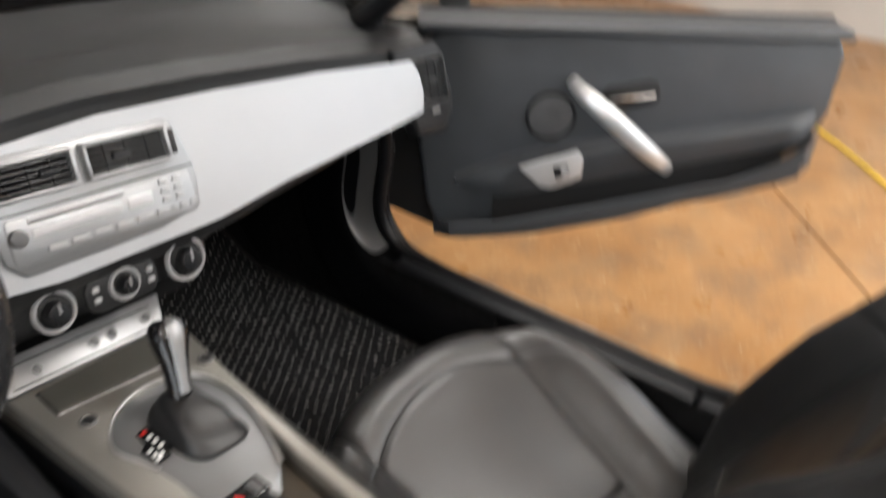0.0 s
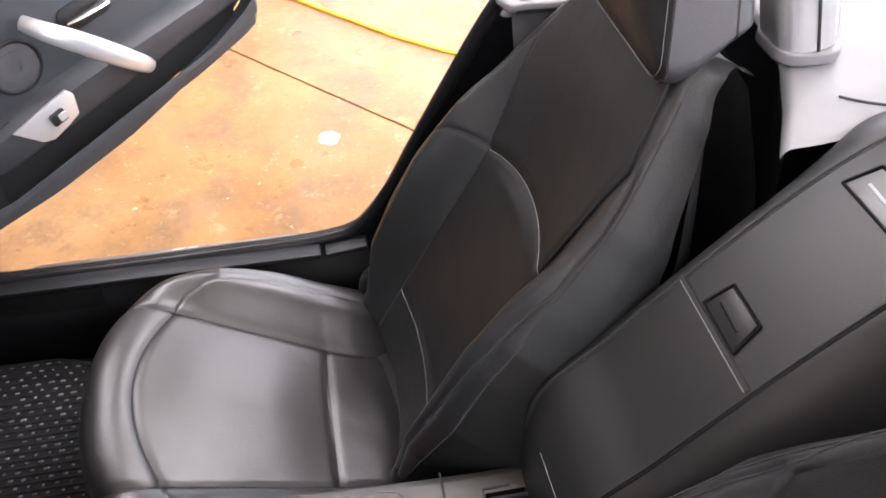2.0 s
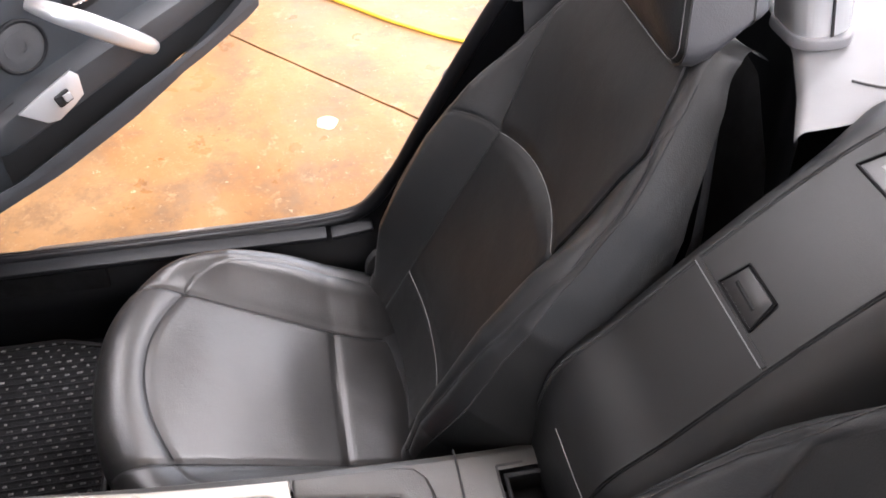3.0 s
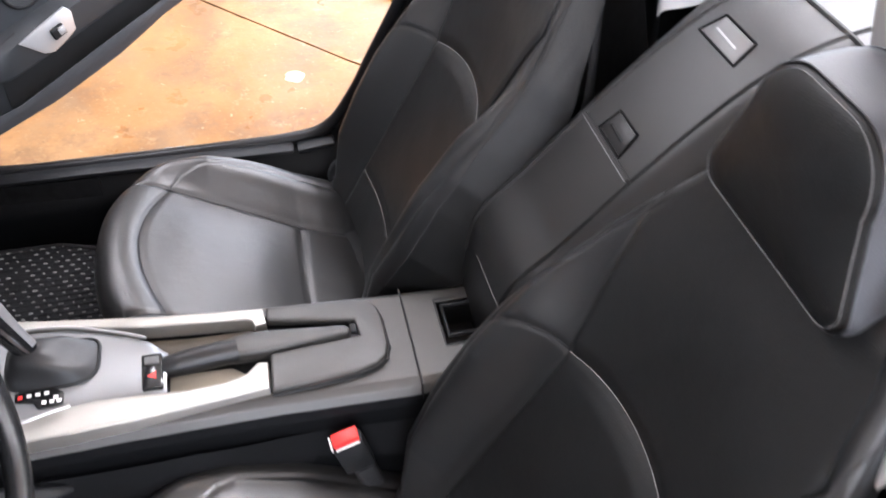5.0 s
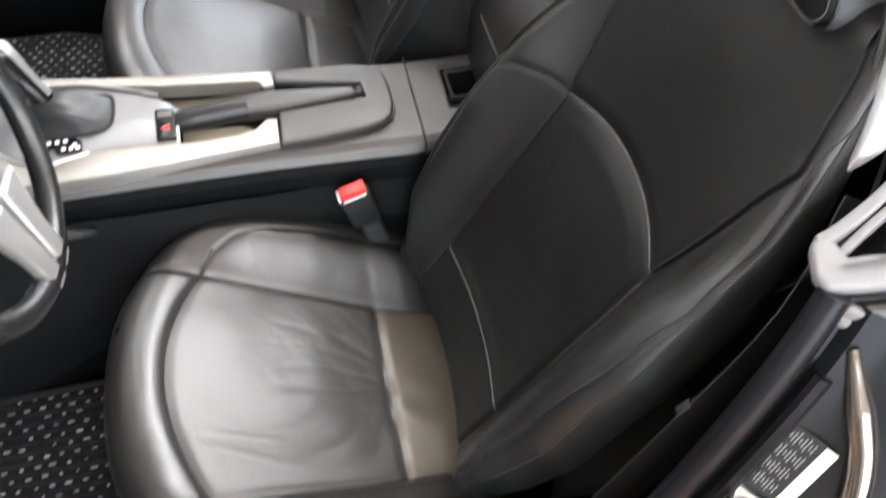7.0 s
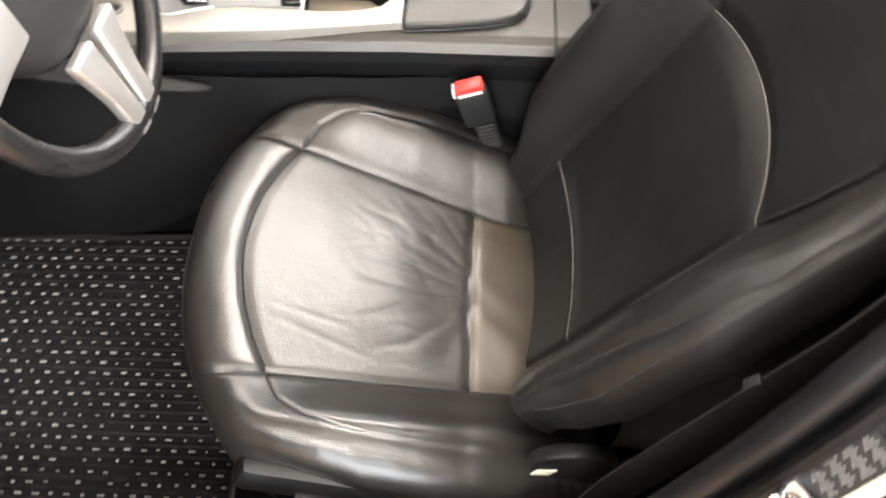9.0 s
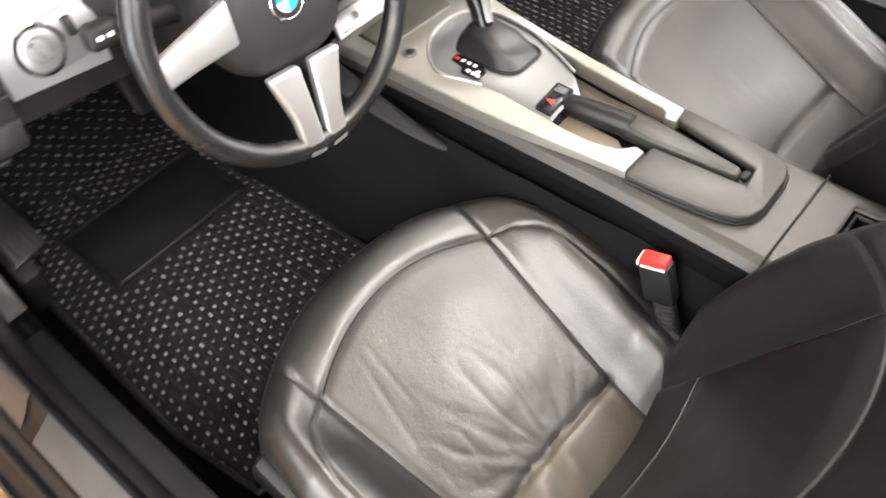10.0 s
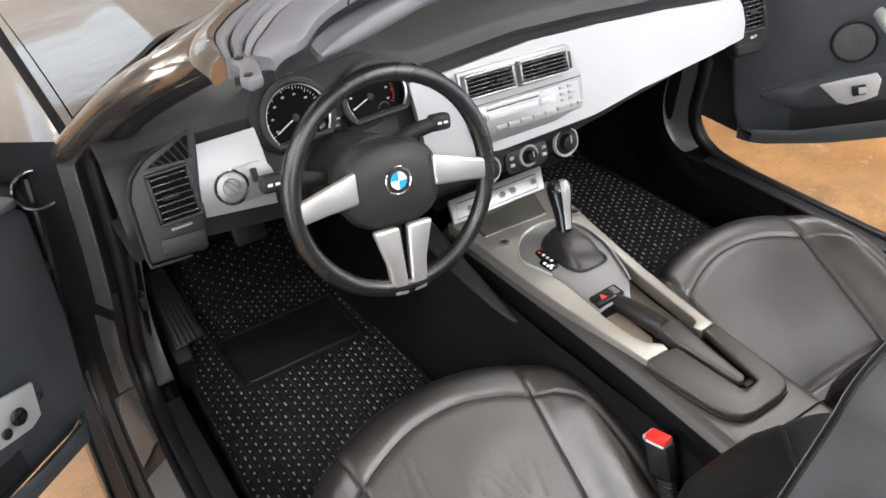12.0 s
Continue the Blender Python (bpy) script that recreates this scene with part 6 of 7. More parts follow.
for sg in (-1, 1):
    CM = frame_of((sg * 0.737, 0.955, 0.818), (1, 0, 0), (0, 0.44, 0.90))
    cav = part("hinge_cavity", grid(lambda u, v: CM @ Vector((0.036 * math.cos(2 * math.pi * u) * math.sin(math.pi / 2 * v), 0.030 * math.sin(2 * math.pi * u) * math.sin(math.pi / 2 * v), -0.026 * math.cos(math.pi / 2 * v))), 28, 10, wrap_u=True), M_GLOSS, body, "glossy black hollow behind the front wing")
    part("cavity_rim", tube([CM @ Vector((0.036 * math.cos(a), 0.030 * math.sin(a), 0.001)) for a in (2 * math.pi * k / 32 for k in range(32))], 0.0032, 8, closed=True), M_GLOSS, cav)
    part("cavity_bolt", disc(0.005, 0.006, CM @ Matrix.Translation((0.020, 0.004, -0.014)), 12, 0.001), M_STEEL, cav)

# rear bulkhead with the centre panel
part("rear_wall", box((1.20, 0.03, 0.72), (0, -0.265, 0.56), 0.01, rot=turned(12)), M_CARPET, body)


BULK = [(0.012, 0.545), (-0.004, 0.664), (-0.070, 0.738), (-0.145, 0.822), (-0.212, 0.890), (-0.275, 0.944), (-0.335, 0.976), (-0.42, 0.996), (-0.52, 1.004)]
BULK_CURVE = spline([(0, y, z) for y, z in BULK], 81)


def bulk(u, v):
    """The humped panel between the seats, falling away to both sides and rolling over into the rear deck."""
    x = -0.25 + 0.50 * u
    k = max(0.0, abs(x - 0.012) - 0.085)
    p = BULK_CURVE[min(80, round(v * 80))]
    drop = 3.0 * k ** 1.45 * (1 + (4.5 * (1 - smooth01((v - 0.32) / 0.35)) if x > 0 else 0)) + 0.004 * (abs(x - 0.012) / 0.1) ** 2
    low = smooth01(v / 0.12)
    return (x, p.y - drop * (0.85 - 0.5 * smooth01((v - 0.6) / 0.3)) - 0.03 * (1 - low) * k * 8, p.z - drop * (0.30 + 0.5 * smooth01((v - 0.6) / 0.3)))


# beyond the gap the hump is coloured pale for overhead light on it
part("lit_hump_top", grid(bulk, 60, 80, keep=lambda u, v: v > 0.80), M_DECK, body, "top of the hump, paled for light from above")
part("center_bulkhead", grid(bulk, 60, 80, keep=lambda u, v: v < 0.80), M_BULK, body, "black leather-covered panel between the seats")
BK = frame_of((0, -0.145, 0.824), (1, 0, 0), (0, -0.66, 0.75))
BK2 = frame_of((0, -0.275, 0.9455), (1, 0, 0), (0, -0.80, 0.60))
for sx in (-0.062, 0.086):
    part("panel_seam", tube([Vector(bulk(0.5 + sx / 0.5, v / 80)) + Vector((0, 0.0006, 0.0006)) for v in range(6, 72)], 0.0023, 6), M_DARK, body)
    part("seam_lip", tube([Vector(bulk(0.5 + (sx - 0.0032) / 0.5, v / 80)) for v in range(6, 72)], 0.0013, 5), M_BULK, body)
part("rear_gap", tube([Vector(bulk(0.5 + x / 0.5, 0.80)) for x in (-0.18 + 0.36 * k / 24 for k in range(25))], 0.0035, 6), M_DARK, body)
part("panel_gap", box((0.146, 0.0045, 0.004), (0, 0, 0), 0), M_DARK, body).matrix_local = BK @ Matrix.Translation((0.012, -0.004, 0.0000))
# pale strip drawn as the highlight along the gap's lower edge
part("panel_glint", box((0.142, 0.0014, 0.003), (0, 0, 0), 0), M_GREYSHELL, body).matrix_local = BK @ Matrix.Translation((0.012, -0.0072, 0.0004))


def latch(BK, x, y, w, h, pad, lever):
    """A push latch: skewed sunken frame, pad and a rounded lever."""
    sk = 0.16 * w
    out = [(-w / 2, -h / 2), (w / 2, -h / 2), (w / 2 - sk * 0.6, h / 2), (-w / 2 + sk * 0.6, h / 2)]
    lt = part("latch", prism([(px * 0.93, py * 0.88) for px, py in out], 0.003, BK @ Matrix.Translation((x, y, 0.0005)), 0.001), pad, body, "push latch in a sunken frame")
    for a, b in zip(out, out[1:] + out[:1]):
        part("latch_frame", tube([BK @ Vector((x + px, y + py, 0.001)) for px, py in (a, b)], 0.0015, 6), M_COWL, lt)
    part("latch_lever", tube([BK @ Vector((x - w * 0.26, y - h * 0.06, 0.004)), BK @ Vector((x + w * 0.30, y - h * 0.02, 0.004))], 0.0050, 10, flat=0.7), lever, lt)


latch(BK, 0.012, 0.018, 0.066, 0.034, M_BULK, M_TUNNEL)
latch(BK2, 0.020, 0.002, 0.088, 0.034, M_KEYDARK, M_GREYSHELL)
part("console_stitch", tube([(-0.09, 0.004, 0.652), (-0.05, 0.007, 0.655), (0.02, 0.009, 0.657)], 0.0006, 5), M_STITCH_DIM, body)
# rear deck
for sg in (-1, 1):
    # shelf of the deck on both sides of the hump, with a rolled front edge and a black drop before it
    def shelf(u, v, g=sg):
        x = 0.128 + 0.50 * u ** 1.3
        y0 = lerp([(0.12, -0.238), (0.135, -0.243), (0.172, -0.260), (0.212, -0.275), (0.235, -0.285), (0.33, -0.306), (0.63, -0.318)], x)
        z0 = lerp([(0.12, 0.925), (0.135, 0.934), (0.172, 0.952), (0.212, 0.961), (0.24, 0.965), (0.63, 0.962)], x)
        if v < 0.2:
            a = v / 0.2 * math.pi / 2
            return (g * x, y0 - 0.014 * (1 - math.sin(a)) * 0 - 0.012 * (1 - math.cos(a)), z0 - 0.012 * (1 - math.sin(a)))
        k = (v - 0.2) / 0.8
        return (g * x, y0 - 0.012 + (-0.60 - y0) * k, z0 + (0.046 - 0.050 * (x - 0.128)) * smooth01(k * 1.3))
    part("rear_deck", grid(shelf, 40, 30), M_DECK, body, "pale grey rear deck trim")
    part("deck_front", grid(lambda u, v, f=shelf: Vector(f(u, 0.0)) - Vector((0, 0.004 + 0.02 * v, 0.30 * v)), 30, 6), M_FLANK, body, "black panel below the deck edge")
    part("deck_seam", tube([Vector(shelf(0.15 - 0.02 * k, 0.30 + 0.035 * k)) + Vector((0, 0, 0.0004)) for k in range(7)], 0.0015, 6), M_DARK, body)
part("soft_top_cover", grid(lambda u, v: (-0.60 + 1.20 * u, -0.60 - 0.55 * v, 1.0 + 0.03 * math.sin(math.pi * u) - 0.03 * v), 16, 10), M_PAINT, body)
part("deck_gap", box((1.10, 0.03, 0.02), (0, -0.60, 0.99), 0.006), M_RUBBER, body)
for sg in (-1, 1):
    part("rear_quarter", grid(lambda u, v, g=sg: (g * (0.62 + 0.22 * math.sin(u * math.pi / 2)), -0.14 - 1.0 * v, 0.90 - 0.35 * (1 - math.cos(u * math.pi / 2))), 12, 12), M_PAINT, body)


def hoop(sg):
    """Roll hoop: two broad legs in silver joined by a bar behind the headrest, each on a grey collar."""
    h = thing("roll_hoop", "satin silver roll hoop with grey collars behind the headrest", "roll hoop", "roll hoops", at=(sg * 0.345, -0.30, 0))
    for s2 in (-1, 1):
        lx = s2 * 0.099
        lg = part("leg", prism(rounded(0.070, 0.064, 0.020), 0.21, Matrix.Translation((lx * 0.97, -0.006, 0.978)) @ turned(-15).to_4x4(), 0.005, 3), M_SILVER, h, "satin silver hoop leg")
        part("leg_collar", prism(rounded(0.078, 0.072, 0.024), 0.015, Matrix.Translation((lx * 0.97, -0.006, 0.966)), 0.004, 3), M_GREYSHELL, lg)
        part("leg_seam", box((0.003, 0.0025, 0.20), (lx * 0.97 - sg * 0.0352, 0.018, 1.078), 0, rot=turned(-15)), M_DARK, lg)
    part("cross_bar", tube(spline([(-0.099, 0.046, 1.165), (-0.085, 0.052, 1.19), (0, 0.055, 1.20), (0.085, 0.052, 1.19), (0.099, 0.046, 1.165)], 20), 0.034, 14), M_RADIO, h)


hoop(1)
hoop(-1)
# post tops: flat grey angle caps with two ridges running back below the belt guide
def ridge(pts, w, h, sg):
    """A flat, rounded strip along a line."""
    line = spline([(sg * x, y, z) for x, y, z in pts], 24)
    out = []
    for k, p in enumerate(line):
        d = (line[min(k + 1, 23)] - line[max(k - 1, 0)]).normalized()
        side = d.cross(Vector((0, 0, 1))).normalized()
        up = side.cross(d)
        out.append([p + side * (w * math.copysign(abs(math.cos(a)) ** 0.5, math.cos(a))) + up * (h * math.copysign(abs(math.sin(a)) ** 0.5, math.sin(a))) for a in (2 * math.pi * i / 16 for i in range(16))])
    return loft(out)


for sg in (-1, 1):
    def flat(pts, z, h, bevel=0.005):
        return prism([(sg * x, y) for x, y in (pts if sg > 0 else pts[::-1])], h, Matrix.Translation((0, 0, z)), bevel, 3)
    cap = part("post_cap", flat([(0.574, -0.080), (0.568, -0.086), (0.567, -0.093), (0.574, -0.100), (0.589, -0.100), (0.592, -0.143), (0.597, -0.151), (0.605, -0.155), (0.615, -0.153), (0.622, -0.144), (0.617, -0.100), (0.612, -0.073), (0.600, -0.070)][::-1], 0.872, 0.013), M_CAP, body, "flat pale grey angled post cap")
    part("lower_cap", flat([(0.604, -0.080), (0.603, -0.104), (0.622, -0.156), (0.636, -0.154), (0.646, -0.124), (0.634, -0.094), (0.620, -0.078)], 0.848, 0.014, 0.006), M_CAP, cap, "second rounded grey cap step")
    part("cap_tooth", ridge([(0.612, -0.084, 0.862), (0.624, -0.092, 0.866), (0.632, -0.108, 0.866), (0.634, -0.128, 0.864)], 0.004, 0.005, sg), M_CAP, cap)
    part("cap_gap", flat([(0.600, -0.098), (0.606, -0.150), (0.624, -0.150), (0.618, -0.090)], 0.861, 0.010, 0.001), M_DARK, cap)
    part("cap_ridge", ridge([(0.572, -0.088, 0.880), (0.567, -0.106, 0.884), (0.552, -0.139, 0.890), (0.534, -0.172, 0.900), (0.508, -0.205, 0.914), (0.489, -0.224, 0.926), (0.46, -0.26, 0.94)], 0.0055, 0.005, sg), M_CAP, cap)
    part("cap_ridge", ridge([(0.584, -0.098, 0.874), (0.568, -0.130, 0.884), (0.552, -0.163, 0.892), (0.527, -0.195, 0.906), (0.492, -0.228, 0.924), (0.465, -0.265, 0.936)], 0.004, 0.005, sg), M_CAP, cap)
    part("cap_web", ridge([(0.577, -0.094, 0.873), (0.567, -0.118, 0.878), (0.552, -0.151, 0.885), (0.530, -0.184, 0.896), (0.500, -0.216, 0.912), (0.475, -0.243, 0.924)], 0.009, 0.004, sg), M_PLASTIC_GREY, cap)
    well = part("well_panel", thick(grid(lambda u, v, g=sg: (g * (0.572 + 0.062 * u - 0.09 * v), -0.150 - 0.17 * v - 0.010 * u, 0.866 + 0.020 * v - 0.012 * u + 0.006 * math.sin(math.pi * u)), 10, 10), 0.006), M_GREYSHELL, body, "dull grey panel in the roof well")
    part("well_gap", tube(spline([(sg * 0.600, -0.168, 0.872), (sg * 0.580, -0.20, 0.878), (sg * 0.545, -0.262, 0.888)], 10), 0.004, 6), M_DARK, well)
    rb = grid(lambda u, v, g=sg: Vector((g * 0.556, -0.196, 0.886)) + Vector((g * 0.016 * math.cos(2 * math.pi * u), 0.020 * math.sin(2 * math.pi * u), 0)) * math.sin(math.pi * (0.02 + 0.96 * v)) * (1 + 0.45 * noise.noise((2.2 * math.cos(6.283 * u), 2.2 * math.sin(6.283 * u), 3 * v + 7))) + Vector((0, 0, 0.016 * (v - 0.5))), 28, 14)
    part("hinge_boot", rb, M_RUBBER, well, "crumpled black rubber hinge boot")
    for dz, r in ((0.0, 0.0045), (0.014, 0.0035)):
        part("hinge_link", tube([(sg * 0.552, -0.214, 0.886 + dz), (sg * 0.536, -0.240, 0.892 + dz), (sg * 0.520, -0.275, 0.896 + dz)], r, 8), M_STEEL, well)
    part("side_lining", grid(lambda u, v, g=sg: (g * (0.60 - 0.10 * u), -0.09 - 0.20 * v, 0.89 + 0.07 * v * u - 0.22 * u * (1 - v)), 8, 8), M_PLASTIC_GREY, body)
    part("wing_edge", tube(spline([(sg * 0.644, -0.090, 0.850), (sg * 0.662, -0.094, 0.826), (sg * 0.680, -0.097, 0.804), (sg * 0.697, -0.099, 0.781), (sg * 0.716, -0.096, 0.750), (sg * 0.730, -0.09, 0.71), (sg * 0.742, -0.08, 0.66)], 30), [0.004 + 0.007 * min(1, k / 8) for k in range(30)], 12), M_PAINT, body, "glossy painted edge of the rear wing")
    part("top_linkage", tube(spline([(sg * 0.64, -0.18, 0.90), (sg * 0.62, -0.25, 0.93), (sg * 0.60, -0.36, 0.95)], 10), 0.012, 8), M_DARK, body)
    part("linkage_joint", disc(0.02, 0.03, frame_of((sg * 0.615, -0.20, 0.905), (0, 1, 0), (0, 0, 1))), M_STEEL, body)

# driver's belt guide, belt and post details
guide = thing("belt_guide", "pale silver seat belt guide beside the headrest", "belt guide")
EDGE_A = spline([(-0.4354, -0.1765, 0.9985), (-0.4470, -0.1750, 0.9800), (-0.4690, -0.1668, 0.9460), (-0.4936, -0.1524, 0.9005), (-0.5060, -0.1435, 0.8740)], 40)
EDGE_B = spline([(-0.4440, -0.1935, 1.0090), (-0.4625, -0.1985, 0.9925), (-0.4900, -0.1950, 0.9560), (-0.5090, -0.1775, 0.9120), (-0.5090, -0.1480, 0.8760)], 40)


def blade_ring(k):
    """A slim, rounded section between the two edges."""
    a, b = EDGE_A[k], EDGE_B[k]
    along = EDGE_A[min(k + 1, 39)] + EDGE_B[min(k + 1, 39)] - EDGE_A[max(k - 1, 0)] - EDGE_B[max(k - 1, 0)]
    nb = (b - a).cross(along).normalized()
    th = min(0.013, 0.55 * (b - a).length) * min(1.0, 0.25 + k / 14)
    return [(a + b) * 0.5 + (b - a) * 0.5 * math.cos(q) + nb * (th * math.sin(q)) for q in (2 * math.pi * i / 18 for i in range(18))]


part("blade", loft([blade_ring(k) for k in range(40)]), M_SILVER, guide)
part("blade_tip", box((0.014, 0.010, 0.003), (-0.4397, -0.185, 1.0045), 0.001, rot=turned(30, 0, 0)), M_DARK, guide)
ARM_U = [Vector(p) for p in ((-0.466, -0.192, 0.968), (-0.455, -0.225, 0.959), (-0.442, -0.26, 0.951), (-0.426, -0.30, 0.943), (-0.415, -0.34, 0.938))]
ARM_L = [Vector(p) for p in ((-0.484, -0.190, 0.914), (-0.478, -0.225, 0.908), (-0.469, -0.26, 0.905), (-0.455, -0.30, 0.903), (-0.445, -0.34, 0.90))]
part("guide_arm", loft([[(a + b) * 0.5 + (a - b) * 0.5 * math.copysign(abs(math.cos(q)) ** 0.6, math.cos(q)) + Vector((-0.86, -0.25, 0.40)) * (0.010 * math.copysign(abs(math.sin(q)) ** 0.7, math.sin(q))) for q in (2 * math.pi * i / 20 for i in range(20))] for a, b in zip(ARM_U, ARM_L)]), M_GREYSHELL, guide, "broad lavender-grey guide arm")
part("blade_slot", tube([EDGE_A[k] + Vector((0.0035, 0.003, 0.001)) for k in range(5, 25)], [0.0006 + 0.0034 * math.sin(math.pi * k / 19) ** 0.5 for k in range(20)], 8), M_DARK, guide)
part("blade_tail", tube([(-0.5075, -0.1465, 0.876), (-0.511, -0.142, 0.862), (-0.5125, -0.140, 0.850)], [0.0008, 0.0030, 0.0042], 8), M_GREYSHELL, guide)
belt = thing("seat_belt", "black webbing seat belt hanging beside the driver's seat", "seat belt")
part("webbing", thick(grid(lambda u, v: Vector(spline([(-0.538, -0.150, 0.872), (-0.588, -0.095, 0.80), (-0.614, -0.02, 0.68), (-0.622, 0.05, 0.50), (-0.622, 0.08, 0.36)], 21)[round(v * 20)]) + Vector((0.006, 0.040, 0.02)) * (u - 0.5), 2, 20), 0.002), M_DARK, belt)
part("belt_tongue", box((0.009, 0.016, 0.003), (-0.606, -0.012, 0.716), 0.001, rot=turned(-55)), M_PLASTIC, belt)

# striker and stickers on the driver's rear post
PM = frame_of((-0.652, -0.025, 0.722), (0.171, -0.408, 0.897), (0.781, 0.611, 0.129)) @ Matrix.Translation((0, 0, 0.0055))
strk = thing("door_striker", "bright steel door striker loop on the post", "striker")
part("striker_plate", prism(rounded(0.042, 0.040, 0.006), 0.004, PM @ Matrix.Translation((-0.030, -0.040, 0)), 0.001), M_STEEL, strk)
for by in (-0.026, -0.047):
    part("striker_loop", tube([PM @ Vector((-0.030 + px, by, pz)) for px, pz in ((-0.017, 0.003), (-0.018, 0.020), (-0.010, 0.026), (0.006, 0.026), (0.012, 0.020), (0.012, 0.003))], 0.0035, 10), M_CHROME, strk)
part("striker_bolt", disc(0.0075, 0.007, PM @ Matrix.Translation((-0.019, -0.037, 0.004)), 12), M_CHROME, strk)
stk = thing("tyre_sticker", "black sticker with grey print and a pale strip", "sticker", "post stickers")
part("sticker_field", prism(rounded(0.070, 0.030, 0.002), 0.001, PM @ Matrix.Translation((0.032, -0.036, 0)), 0), M_DARK, stk)
for k in range(9):
    for q in range(4):
        part("print_bar", box((0.0135 - 0.004 * ((k * 2 + q) % 3), 0.0008, 0.0004), (0, 0, 0), 0), M_PRINT, stk).matrix_local = PM @ Matrix.Translation((0.007 + 0.0165 * q, -0.0245 - 0.0027 * k, 0.0012))
part("pale_strip", box((0.070, 0.010, 0.0008), (0, 0, 0), 0), M_LABEL, stk).matrix_local = PM @ Matrix.Translation((0.030, -0.0565, 0.001))
stk2 = thing("warning_sticker", "small black sticker with a white pictogram", "sticker", "post stickers")
part("sticker_field", prism(rounded(0.042, 0.022, 0.002), 0.001, PM @ Matrix.Translation((-0.086, -0.042, 0)), 0), M_DARK, stk2)
part("pictogram", ring(0.0055, 0.0072, 0.0006, PM @ Matrix.Translation((-0.080, -0.042, 0.001)), 20), M_WHITE, stk2)
for k in range(3):
    part("print_bar", box((0.009, 0.0009, 0.0004), (0, 0, 0), 0), M_WHITE, stk2).matrix_local = PM @ Matrix.Translation((-0.099, -0.038 - 0.004 * k, 0.0012))
stk3 = thing("data_sticker", "black sticker with pale print low on the post", "sticker", "post stickers")
part("sticker_field", prism(rounded(0.040, 0.026, 0.002), 0.001, PM @ Matrix.Translation((-0.140, -0.044, 0)), 0), M_DARK, stk3)
for k in range(4):
    part("print_bar", box((0.032 - 0.006 * (k % 2), 0.0010, 0.0004), (0, 0, 0), 0), M_LABEL, stk3).matrix_local = PM @ Matrix.Translation((-0.140, -0.036 - 0.005 * k, 0.0012))
tg = thing("seat_tag", "small pale fabric tag at the driver's seat hinge", "tag")
part("tag_strip", thick(grid(lambda u, v: (-0.598 + 0.006 * v, 0.112 + 0.020 * u + 0.006 * v, 0.455 - 0.036 * v), 3, 5), 0.001), M_LABEL, tg)

# ---- windscreen, bonnet ----
scr = thing("windscreen", "windscreen with dark grey frame and clear glass", "windscreen")
HDR = [(-0.520, 0.484, 1.109), (-0.505, 0.514, 1.113), (-0.478, 0.549, 1.115), (-0.444, 0.585, 1.116), (-0.393, 0.618, 1.118), (-0.302, 0.651, 1.122), (-0.150, 0.676, 1.126)]
HDR = HDR + [(0.0, 0.684, 1.128)] + [(-x, y, z) for x, y, z in reversed(HDR)]


def rail_section(sec, n=72):
    """A rail along the header's line: offsets square to it, forwards and up."""
    pts = spline(HDR, n)
    out = []
    for k, p in enumerate(pts):
        d = pts[min(k + 1, n - 1)] - pts[max(k - 1, 0)]
        side = Vector((-d.y, d.x, 0)).normalized()
        out.append([p + side * (o * (0.50 + 0.50 * smooth01(min(k, n - 1 - k) / 9))) + Vector((0, 0, dz)) for o, dz in sec])
    return loft(out)


part("header", rail_section([(-0.060, -0.010), (-0.059, 0.000), (-0.052, 0.005), (-0.018, 0.010), (-0.014, 0.004), (-0.009, 0.010), (-0.003, 0.012), (0.002, 0.004), (0.008, 0.012), (0.018, 0.013), (0.023, 0.004), (0.028, 0.011), (0.040, 0.009), (0.042, -0.014)]), M_HEADER, scr, "ridged blue-grey header rail")
for o in (-0.014, 0.002, 0.023):
    part("header_groove", rail_section([(o - 0.0022, 0.003), (o - 0.0022, 0.0066), (o + 0.0022, 0.0066), (o + 0.0022, 0.003)]), M_DARK, scr)
part("header_lip", rail_section([(-0.056, -0.022), (-0.056, -0.010), (-0.046, -0.008), (0.03, -0.012), (0.03, -0.022)]), M_PLASTIC_GREY, scr)
part("header_skin", rail_section([(0.042, -0.012), (0.042, 0.010), (0.050, 0.013), (0.068, 0.004), (0.080, -0.012), (0.07, -0.02)]), M_PAINT, scr)
for sg in (-1, 1):
    def visor(u, v, g=sg):
        x = 0.427 - 0.36 * u
        return (g * x, lerp([(0.053, 0.628), (0.246, 0.584), (0.354, 0.538), (0.427, 0.501)], x) + 0.10 * v * (1 - 0.6 * (1 - smooth01(u / 0.2))), 1.087 + 0.012 * v)
    vz = part("sun_visor", thick(grid(visor, 20, 6), 0.008), M_HEADER, scr, "folded blue-grey sun visor")
    part("visor_edge", tube([visor(k / 20, 0.0) for k in range(21)], [0.003 + 0.009 * min(1, k / 5) ** 0.5 for k in range(21)], 10), M_HEADER, vz)
    part("header_joint", tube([(sg * 0.364, 0.543, 1.121), (sg * 0.352, 0.560, 1.127), (sg * 0.343, 0.576, 1.129)], 0.0014, 6), M_DARK, scr)
BASE = [(-0.655, 0.945, 0.880), (-0.5, 1.075, 0.902), (-0.25, 1.15, 0.92), (0, 1.17, 0.925), (0.25, 1.15, 0.92), (0.5, 1.075, 0.902), (0.655, 0.945, 0.880)]
def pane(u, v):
    a, b = spline(BASE, 25)[round(u * 24)], spline(HDR, 25)[round(u * 24)]
    p = a.lerp(b, v)
    return p + Vector((0, 0.03, 0.03)) * math.sin(math.pi * v)
gl = part("pane", grid(pane, 24, 10), M_GLASS, scr, "clear windscreen glass")
gl.visible_shadow = False
